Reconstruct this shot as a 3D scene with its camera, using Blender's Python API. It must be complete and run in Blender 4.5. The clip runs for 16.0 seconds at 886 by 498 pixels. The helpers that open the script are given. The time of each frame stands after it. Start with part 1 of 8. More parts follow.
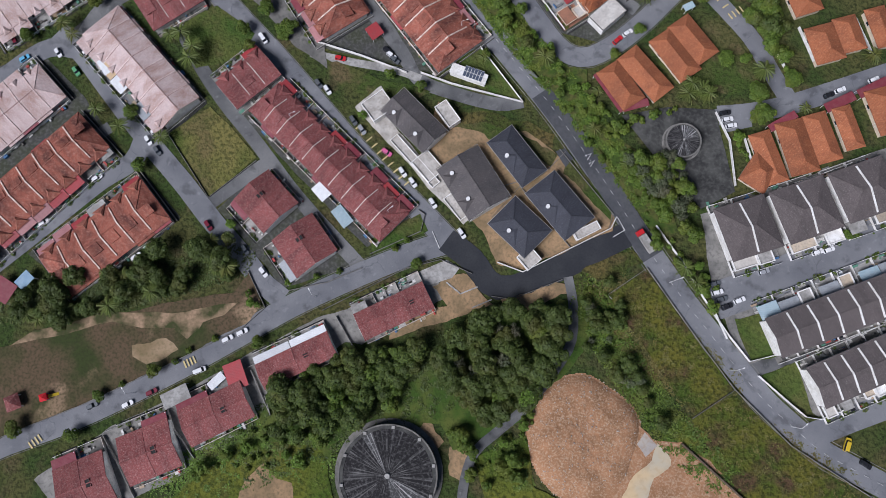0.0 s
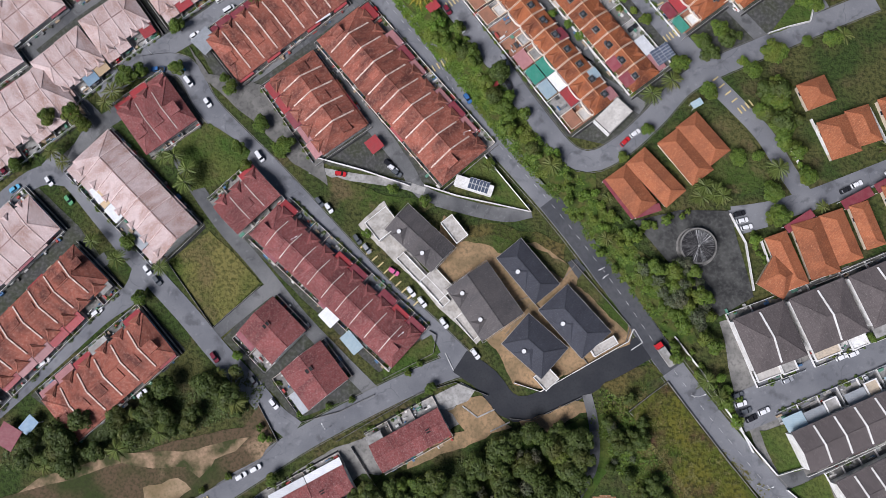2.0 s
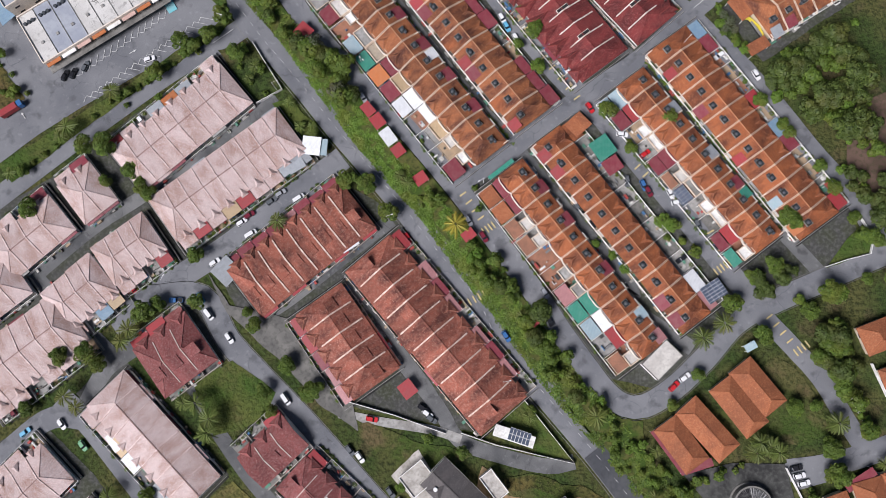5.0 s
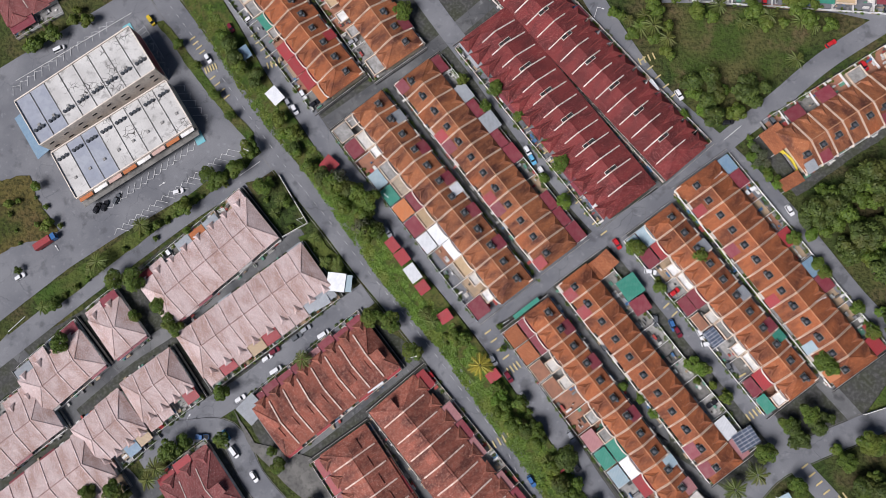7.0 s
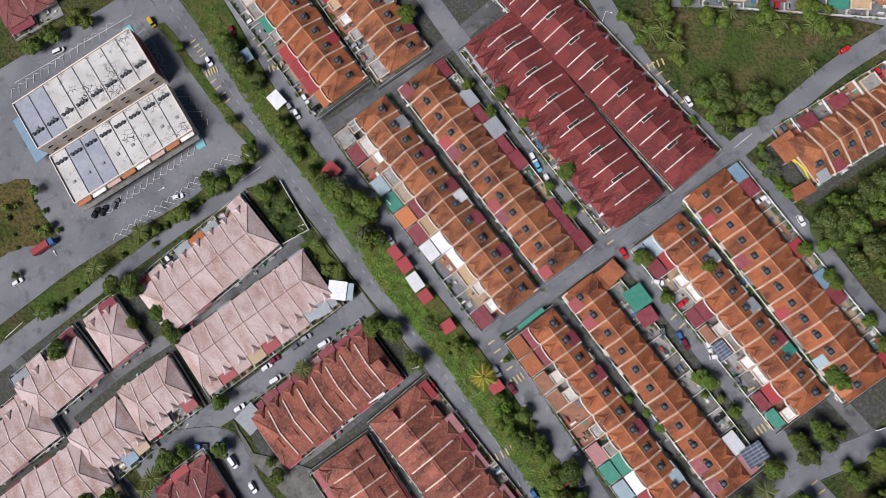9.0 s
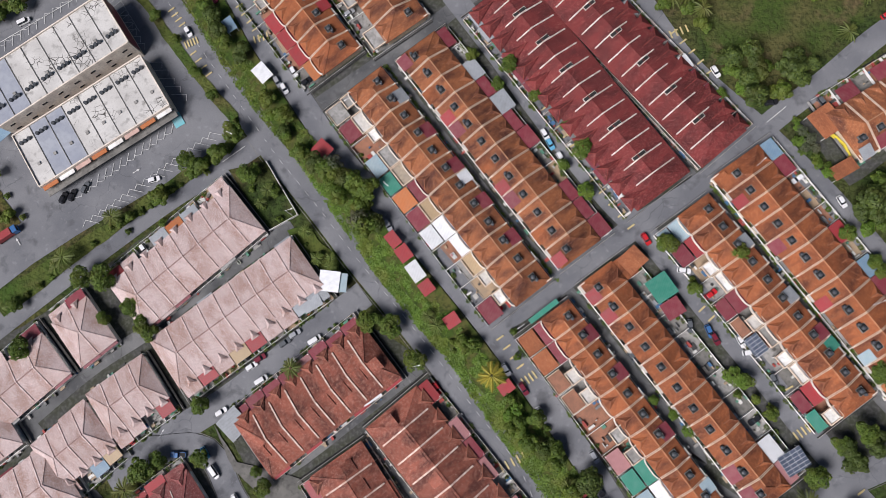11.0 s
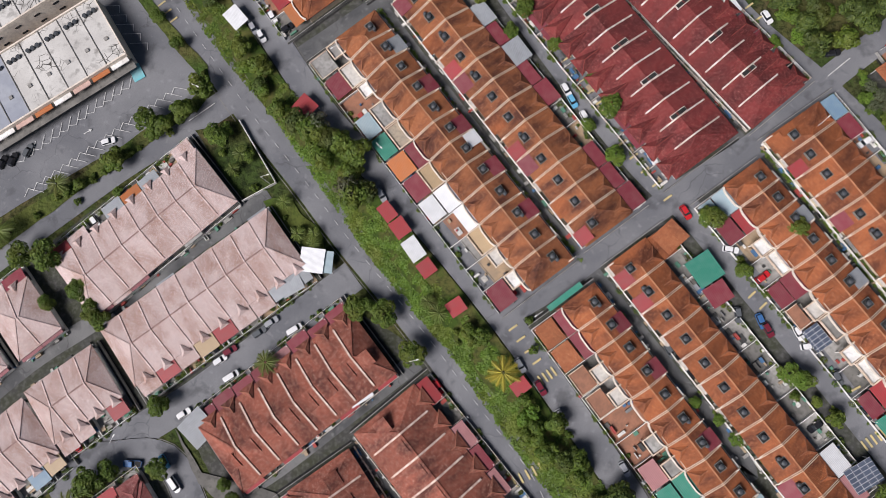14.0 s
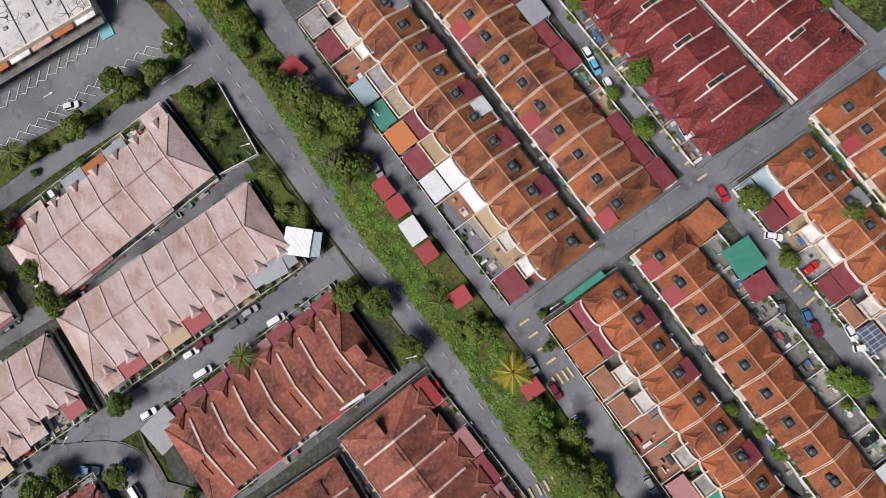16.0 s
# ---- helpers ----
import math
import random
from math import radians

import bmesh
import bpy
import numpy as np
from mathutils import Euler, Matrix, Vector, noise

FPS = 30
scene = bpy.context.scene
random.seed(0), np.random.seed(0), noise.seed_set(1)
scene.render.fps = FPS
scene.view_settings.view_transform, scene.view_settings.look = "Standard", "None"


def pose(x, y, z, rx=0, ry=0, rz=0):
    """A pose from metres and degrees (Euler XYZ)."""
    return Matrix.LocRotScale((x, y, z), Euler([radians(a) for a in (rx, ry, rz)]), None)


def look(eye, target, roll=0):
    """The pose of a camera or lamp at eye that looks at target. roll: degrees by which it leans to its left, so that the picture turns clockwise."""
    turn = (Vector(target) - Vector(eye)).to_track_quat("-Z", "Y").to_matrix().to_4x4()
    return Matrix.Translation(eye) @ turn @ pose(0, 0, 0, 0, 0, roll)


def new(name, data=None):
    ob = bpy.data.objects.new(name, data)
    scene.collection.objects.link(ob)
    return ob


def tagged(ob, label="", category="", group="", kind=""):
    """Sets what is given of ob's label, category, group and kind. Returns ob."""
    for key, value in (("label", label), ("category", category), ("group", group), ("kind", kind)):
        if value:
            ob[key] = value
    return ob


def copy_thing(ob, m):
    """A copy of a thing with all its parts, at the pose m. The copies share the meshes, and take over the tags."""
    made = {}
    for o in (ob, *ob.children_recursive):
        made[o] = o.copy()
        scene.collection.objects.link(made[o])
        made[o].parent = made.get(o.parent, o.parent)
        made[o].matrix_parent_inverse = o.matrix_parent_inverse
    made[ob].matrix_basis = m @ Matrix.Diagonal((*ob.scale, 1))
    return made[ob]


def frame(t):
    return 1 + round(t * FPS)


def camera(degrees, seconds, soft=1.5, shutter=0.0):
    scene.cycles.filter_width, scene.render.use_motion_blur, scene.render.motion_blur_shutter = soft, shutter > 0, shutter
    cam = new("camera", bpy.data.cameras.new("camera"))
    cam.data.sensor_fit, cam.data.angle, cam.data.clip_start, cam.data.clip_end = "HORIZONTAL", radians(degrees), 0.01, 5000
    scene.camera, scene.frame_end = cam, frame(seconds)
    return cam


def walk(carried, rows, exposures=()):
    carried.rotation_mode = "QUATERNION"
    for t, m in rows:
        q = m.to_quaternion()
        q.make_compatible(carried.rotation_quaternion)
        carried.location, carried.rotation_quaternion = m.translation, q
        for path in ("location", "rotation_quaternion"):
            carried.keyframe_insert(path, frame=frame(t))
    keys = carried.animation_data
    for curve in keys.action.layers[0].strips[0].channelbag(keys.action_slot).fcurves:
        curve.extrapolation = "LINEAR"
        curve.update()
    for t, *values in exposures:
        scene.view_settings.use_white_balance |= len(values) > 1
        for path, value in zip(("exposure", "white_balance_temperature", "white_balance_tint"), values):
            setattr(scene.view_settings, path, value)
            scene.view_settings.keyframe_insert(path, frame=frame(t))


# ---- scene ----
cam = camera(66.0, 16.0, soft=0.6)
PATH = [
    (0, (2.72, -7.623, 232.779), (2.646, -7.301, 230.807), -10.4),
    (0.5, (1.914, -1.299, 233.013), (1.845, -0.989, 231.039), -11.3),
    (1, (1.214, 9.145, 233.221), (1.144, 9.445, 231.245), -12.8),
    (1.5, (-0.73, 22.151, 233.126), (-0.796, 22.453, 231.15), -12.6),
    (2, (-2.525, 37.443, 233.207), (-2.593, 37.735, 231.229), -13.5),
    (2.5, (-5.425, 51.554, 233.083), (-5.487, 51.846, 231.106), -12.4),
    (3, (-8.144, 66.39, 233.258), (-8.201, 66.676, 231.279), -11.7),
    (3.5, (-9.965, 80.543, 233.031), (-10.022, 80.828, 231.052), -11.9),
    (4, (-12.156, 95.624, 232.682), (-12.211, 95.9, 230.702), -11.9),
    (4.5, (-14.615, 111.502, 232.307), (-14.666, 111.76, 230.325), -11.7),
    (5, (-15.243, 125.388, 231.602), (-15.305, 125.647, 229.62), -14.0),
    (5.2, (-14.093, 130.052, 231.331), (-14.169, 130.319, 229.35), -16.7),
    (7.3, (-12.775, 172.596, 236.105), (-12.931, 172.882, 234.132), -28.8),
    (7.5, (-12.728, 173.649, 235.845), (-12.887, 173.935, 233.872), -29.2),
    (8, (-12.599, 174.072, 235.577), (-12.76, 174.354, 233.604), -29.8),
    (8.5, (-12.475, 173.983, 234.858), (-12.639, 174.261, 232.884), -30.4),
    (11, (-16.189, 171.613, 209.732), (-16.346, 171.9, 207.759), -28.8),
    (11.5, (-16.999, 171.399, 204.368), (-17.153, 171.684, 202.394), -28.3),
    (12, (-17.804, 171.331, 199.085), (-17.954, 171.613, 197.111), -28.2),
    (12.5, (-18.032, 171.513, 193.783), (-18.185, 171.789, 191.808), -29.1),
    (13, (-18.772, 171.356, 188.57), (-18.924, 171.63, 186.595), -29.0),
    (13.5, (-19.621, 170.379, 183.088), (-19.771, 170.659, 181.113), -28.0),
    (14, (-20.421, 170.141, 177.802), (-20.568, 170.42, 175.827), -27.6),
    (14.5, (-21.051, 169.933, 172.319), (-21.198, 170.211, 170.344), -27.3),
    (15, (-21.256, 168.958, 166.718), (-21.406, 169.243, 164.744), -26.9),
    (15.5, (-21.868, 168.863, 161.401), (-22.016, 169.147, 159.427), -26.7),
    (16, (-22.884, 168.75, 156.301), (-23.028, 169.033, 154.327), -25.9),
]
walk(cam, [(t, look(eye, target, roll)) for t, eye, target, roll in PATH], exposures=[(0, 0.1, 5800, 14), (1, 0.12, 5850, 14), (2, 0.31, 5980, 14), (3.5, 0.42, 6080, 14), (5, 0.35, 6130, 14), (8, 0.27, 6180, 14), (11, 0.27, 6270, 14), (16, 0.23, 6420, 14)])

# ---- light ----
world = bpy.data.worlds.new("overcast_sky")
scene.world = world
world.use_nodes = True
_bg = world.node_tree.nodes["Background"]
_sky = world.node_tree.nodes.new("ShaderNodeTexSky")
_sky.sky_type, _sky.sun_disc = "NISHITA", False
_sky.sun_elevation, _sky.sun_rotation = radians(48), radians(225)
_sky.air_density, _sky.dust_density, _sky.ozone_density = 1.0, 1.5, 1.5
world.node_tree.links.new(_sky.outputs[0], _bg.inputs["Color"])
_bg.inputs["Strength"].default_value = 0.029
sun = new("sun", bpy.data.lights.new("sun", "SUN"))
sun.data.energy, sun.data.angle, sun.data.color = 4.05, radians(30), (1.0, 0.96, 0.935)
sun.matrix_world = look((-55.0, -55.0, 86.4), (0, 0, 0))


# ---- materials ----
def material(name, rough=0.85, metal=0.0, spec=0.3):
    m = bpy.data.materials.new(name)
    m.use_nodes = True
    b = m.node_tree.nodes["Principled BSDF"]
    b.inputs["Roughness"].default_value = rough
    b.inputs["Metallic"].default_value = metal
    b.inputs["Specular IOR Level"].default_value = spec
    return m, m.node_tree, b


def node(nt, kind, **values):
    n = nt.nodes.new(kind)
    for k, v in values.items():
        n.inputs[k.replace("_", " ")].default_value = v
    return n


def noise_fac(nt, scale, detail=4.0, lo=0.4, hi=0.6, coord=None):
    n = node(nt, "ShaderNodeTexNoise", Scale=scale, Detail=detail)
    if coord is None:
        coord = nt.nodes.new("ShaderNodeNewGeometry").outputs["Position"]
    nt.links.new(coord, n.inputs["Vector"])
    r = nt.nodes.new("ShaderNodeMapRange")
    r.inputs["From Min"].default_value, r.inputs["From Max"].default_value = lo, hi
    nt.links.new(n.outputs["Fac"], r.inputs["Value"])
    return r.outputs["Result"]


def mix(nt, fac, a, b, how="MIX"):
    n = nt.nodes.new("ShaderNodeMix")
    n.data_type, n.blend_type = "RGBA", how
    for sock, v in ((n.inputs["Factor"], fac), (n.inputs["A"], a), (n.inputs["B"], b)):
        if isinstance(v, (int, float)):
            sock.default_value = v
        elif isinstance(v, tuple):
            sock.default_value = (*v, 1.0)
        else:
            nt.links.new(v, sock)
    return n.outputs["Result"]


def scaled(nt, value, k):
    n = nt.nodes.new("ShaderNodeMath")
    n.operation = "MULTIPLY"
    n.inputs[1].default_value = k
    nt.links.new(value, n.inputs[0])
    return n.outputs[0]


def bumped(nt, b, height, strength=0.4, distance=0.05):
    n = node(nt, "ShaderNodeBump", Strength=strength, Distance=distance)
    nt.links.new(height, n.inputs["Height"])
    nt.links.new(n.outputs["Normal"], b.inputs["Normal"])


def mottled(name, a, b2, c, big=0.15, small=3.0, rough=0.9, bump=0.3, fine=0.5, spec=0.2, lo=0.4, hi=0.6, vary=0.0):
    """Three colours mixed by coarse and fine noise, with relief."""
    m, nt, b = material(name, rough, 0.0, spec)
    f1 = noise_fac(nt, big, 5.0, lo, hi)
    f2 = noise_fac(nt, small, 4.0, 0.45, 0.75)
    col = mix(nt, f1, a, b2)
    col = mix(nt, scaled(nt, f2, fine), col, c)
    if vary:
        info = nt.nodes.new("ShaderNodeObjectInfo")
        r = nt.nodes.new("ShaderNodeMapRange")
        r.inputs["To Min"].default_value, r.inputs["To Max"].default_value = 1 - vary, 1 + vary
        nt.links.new(info.outputs["Random"], r.inputs["Value"])
        hsv = nt.nodes.new("ShaderNodeHueSaturation")
        nt.links.new(r.outputs["Result"], hsv.inputs["Value"])
        nt.links.new(col, hsv.inputs["Color"])
        col = hsv.outputs["Color"]
    nt.links.new(col, b.inputs["Base Color"])
    bumped(nt, b, f2, bump)
    return m


def tiled_roof(name, base, dark, pale, stain=0.6, lichen=0.5, gap=0.55, vary=0.12, lich=(0.5, 0.72), lscale=1.3):
    """Interlocking roof tiles in courses, with dark growth and pale lichen."""
    m, nt, b = material(name, 0.8, 0.0, 0.25)
    tc = nt.nodes.new("ShaderNodeTexCoord")
    bt = nt.nodes.new("ShaderNodeTexBrick")
    bt.inputs["Scale"].default_value = 1.0
    bt.inputs["Brick Width"].default_value, bt.inputs["Row Height"].default_value = 0.34, 0.36
    bt.inputs["Mortar Size"].default_value = 0.045
    bt.inputs["Mortar Smooth"].default_value = 0.4
    bt.inputs["Color1"].default_value = (1, 1, 1, 1)
    bt.inputs["Color2"].default_value = (0.72, 0.72, 0.72, 1)
    bt.inputs["Mortar"].default_value = (gap, gap, gap, 1)
    nt.links.new(tc.outputs["Object"], bt.inputs["Vector"])
    run = nt.nodes.new("ShaderNodeMapping")
    run.inputs["Scale"].default_value = (1.0, 0.45, 0.45)
    nt.links.new(tc.outputs["Object"], run.inputs["Vector"])
    place = nt.nodes.new("ShaderNodeObjectInfo")
    moved = nt.nodes.new("ShaderNodeVectorMath")
    nt.links.new(run.outputs["Vector"], moved.inputs[0])
    nt.links.new(place.outputs["Location"], moved.inputs[1])
    f1 = noise_fac(nt, 0.3, 7.0, 0.4, 0.66, moved.outputs["Vector"])
    f2 = noise_fac(nt, lscale, 8.0, *lich)
    f3 = noise_fac(nt, 7.0, 3.0, 0.52, 0.7)
    col = mix(nt, scaled(nt, f1, stain), base, dark)
    col = mix(nt, scaled(nt, f2, lichen), col, pale)
    col = mix(nt, scaled(nt, f3, 0.28), col, dark)
    f4 = noise_fac(nt, 3.2, 2.0, 0.66, 0.7)
    col = mix(nt, scaled(nt, f4, 0.55), col, tuple(min(0.75, 1.5 * x + 0.06) for x in pale))
    col = mix(nt, 1.0, col, bt.outputs["Color"], "MULTIPLY")
    info = nt.nodes.new("ShaderNodeObjectInfo")
    r = nt.nodes.new("ShaderNodeMapRange")
    r.inputs["To Min"].default_value, r.inputs["To Max"].default_value = 1 - vary, 1 + vary
    nt.links.new(info.outputs["Random"], r.inputs["Value"])
    hsv = nt.nodes.new("ShaderNodeHueSaturation")
    nt.links.new(r.outputs["Result"], hsv.inputs["Value"])
    nt.links.new(col, hsv.inputs["Color"])
    nt.links.new(hsv.outputs["Color"], b.inputs["Base Color"])
    bumped(nt, b, bt.outputs["Color"], 0.5, 0.06)
    return m


def sheet_metal(name, colour, worn, rough=0.5, vary=0.15):
    """Corrugated painted sheet."""
    m, nt, b = material(name, rough, 0.0, 0.4)
    tc = nt.nodes.new("ShaderNodeTexCoord")
    w = node(nt, "ShaderNodeTexWave", Scale=1.1, Distortion=0.0)
    w.bands_direction = "X"
    nt.links.new(tc.outputs["Object"], w.inputs["Vector"])
    f = noise_fac(nt, 0.6, 6.0, 0.4, 0.75)
    col = mix(nt, scaled(nt, f, 0.6), colour, worn)
    ribs = mix(nt, 0.25, (1.0, 1.0, 1.0), w.outputs["Color"])
    col = mix(nt, 1.0, col, ribs, "MULTIPLY")
    info = nt.nodes.new("ShaderNodeObjectInfo")
    r = nt.nodes.new("ShaderNodeMapRange")
    r.inputs["To Min"].default_value, r.inputs["To Max"].default_value = 1 - vary, 1 + vary
    nt.links.new(info.outputs["Random"], r.inputs["Value"])
    hsv = nt.nodes.new("ShaderNodeHueSaturation")
    nt.links.new(r.outputs["Result"], hsv.inputs["Value"])
    nt.links.new(col, hsv.inputs["Color"])
    nt.links.new(hsv.outputs["Color"], b.inputs["Base Color"])
    bumped(nt, b, w.outputs["Fac"], 0.5, 0.04)
    return m


def leafy(name, a, b2, c):
    m, nt, b = material(name, 0.6, 0.0, 0.25)
    isl = nt.nodes.new("ShaderNodeNewGeometry").outputs["Random Per Island"]
    info = nt.nodes.new("ShaderNodeObjectInfo")
    col = mix(nt, isl, a, b2)
    col = mix(nt, scaled(nt, info.outputs["Random"], 0.55), col, c)
    f = noise_fac(nt, 0.9, 3.0, 0.35, 0.65)
    col = mix(nt, scaled(nt, f, 0.45), col, a)
    col = mix(nt, scaled(nt, noise_fac(nt, 0.2, 5.0, 0.44, 0.6), 0.5), col, tuple(0.55 * x for x in c))
    col = mix(nt, scaled(nt, noise_fac(nt, 0.13, 4.0, 0.5, 0.64), 0.4), col, (1.15 * c[0] + 0.02, 0.85 * c[1] + 0.01, c[2]))
    nt.links.new(col, b.inputs["Base Color"])
    return m


def painted(name, colour, rough=0.35, metal=0.0, spec=0.5):
    m, nt, b = material(name, rough, metal, spec)
    f = noise_fac(nt, 2.0, 4.0, 0.4, 0.8)
    nt.links.new(mix(nt, scaled(nt, f, 0.25), colour, tuple(0.6 * x for x in colour)), b.inputs["Base Color"])
    return m


def membrane(name):
    """Old flat-roof coating: pale, streaked with soot, cracked in places."""
    m, nt, b = material(name, 0.9, 0.0, 0.2)
    col = mix(nt, noise_fac(nt, 0.12, 5.0, 0.4, 0.62), (0.6, 0.585, 0.555), (0.5, 0.485, 0.46))
    col = mix(nt, scaled(nt, noise_fac(nt, 0.35, 9.0, 0.56, 0.72), 0.8), col, (0.2, 0.19, 0.175))
    col = mix(nt, scaled(nt, noise_fac(nt, 2.2, 6.0, 0.5, 0.75), 0.3), col, (0.3, 0.29, 0.27))
    v = node(nt, "ShaderNodeTexVoronoi", Scale=0.5)
    v.feature = "DISTANCE_TO_EDGE"
    geo = nt.nodes.new("ShaderNodeNewGeometry")
    nt.links.new(geo.outputs["Position"], v.inputs["Vector"])
    r = nt.nodes.new("ShaderNodeMapRange")
    r.inputs["From Min"].default_value, r.inputs["From Max"].default_value = 0.05, 0.02
    nt.links.new(v.outputs["Distance"], r.inputs["Value"])
    k = nt.nodes.new("ShaderNodeMath")
    k.operation = "MULTIPLY"
    nt.links.new(r.outputs["Result"], k.inputs[0])
    nt.links.new(noise_fac(nt, 0.09, 2.0, 0.54, 0.6), k.inputs[1])
    col = mix(nt, k.outputs[0], col, (0.07, 0.065, 0.06))
    nt.links.new(col, b.inputs["Base Color"])
    return m


def worn_asphalt(name, base, pale, dark):
    """Old asphalt: pale wear in long patches, dark seepage, tar lines and grit."""
    m, nt, b = material(name, 0.9, 0.0, 0.2)
    col = mix(nt, noise_fac(nt, 0.06, 5.0, 0.36, 0.64), base, pale)
    col = mix(nt, scaled(nt, noise_fac(nt, 0.2, 8.0, 0.56, 0.68), 0.5), col, dark)
    col = mix(nt, scaled(nt, noise_fac(nt, 0.5, 6.0, 0.6, 0.74), 0.45), col, tuple(min(0.5, 1.45 * x) for x in pale))
    v = node(nt, "ShaderNodeTexVoronoi", Scale=0.11)
    v.feature = "DISTANCE_TO_EDGE"
    geo = nt.nodes.new("ShaderNodeNewGeometry")
    warp = node(nt, "ShaderNodeTexNoise", Scale=0.3, Detail=3.0)
    nt.links.new(geo.outputs["Position"], warp.inputs["Vector"])
    add = nt.nodes.new("ShaderNodeVectorMath")
    add.operation = "MULTIPLY_ADD"
    add.inputs[1].default_value = (3.5, 3.5, 0.0)
    nt.links.new(warp.outputs["Color"], add.inputs[0])
    nt.links.new(geo.outputs["Position"], add.inputs[2])
    nt.links.new(add.outputs[0], v.inputs["Vector"])
    r = nt.nodes.new("ShaderNodeMapRange")
    r.inputs["From Min"].default_value, r.inputs["From Max"].default_value = 0.014, 0.006
    nt.links.new(v.outputs["Distance"], r.inputs["Value"])
    k = nt.nodes.new("ShaderNodeMath")
    k.operation = "MULTIPLY"
    nt.links.new(r.outputs["Result"], k.inputs[0])
    nt.links.new(noise_fac(nt, 0.07, 3.0, 0.5, 0.6), k.inputs[1])
    col = mix(nt, scaled(nt, k.outputs[0], 0.35), col, dark)
    f = noise_fac(nt, 5.0, 4.0, 0.35, 0.75)
    col = mix(nt, scaled(nt, f, 0.22), col, dark)
    nt.links.new(col, b.inputs["Base Color"])
    bumped(nt, b, f, 0.15)
    return m


def grassland(name, green, yellow, earth, dark_patch, tip, bare=0.6, tuft=0.8):
    """Rank grass in green and yellow drifts, worn to earth in places, with darker patches by noise."""
    m, nt, b = material(name, 1.0, 0.0, 0.1)
    col = mix(nt, noise_fac(nt, 0.05, 7.0, 0.42, 0.58), green, yellow)
    col = mix(nt, scaled(nt, noise_fac(nt, 0.09, 8.0, 0.52, 0.64), bare), col, earth)
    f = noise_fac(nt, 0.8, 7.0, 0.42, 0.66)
    col = mix(nt, scaled(nt, f, tuft), col, dark_patch)
    col = mix(nt, scaled(nt, noise_fac(nt, 2.4, 3.0, 0.56, 0.7), 0.5), col, tip)
    nt.links.new(col, b.inputs["Base Color"])
    bumped(nt, b, f, 0.9, 0.2)
    return m


def panelled(name, cell, seam):
    """Glassy dark panels in pale metal frames."""
    m, nt, b = material(name, 0.2, 0.0, 0.6)
    tc = nt.nodes.new("ShaderNodeTexCoord")
    bt = nt.nodes.new("ShaderNodeTexBrick")
    bt.offset = 0.0
    bt.inputs["Scale"].default_value = 1.0
    bt.inputs["Brick Width"].default_value, bt.inputs["Row Height"].default_value = 1.1, 1.9
    bt.inputs["Mortar Size"].default_value = 0.07
    bt.inputs["Color1"].default_value, bt.inputs["Color2"].default_value = (*cell, 1), (*(1.25 * x for x in cell), 1)
    bt.inputs["Mortar"].default_value = (*seam, 1)
    nt.links.new(tc.outputs["Object"], bt.inputs["Vector"])
    nt.links.new(bt.outputs["Color"], b.inputs["Base Color"])
    return m


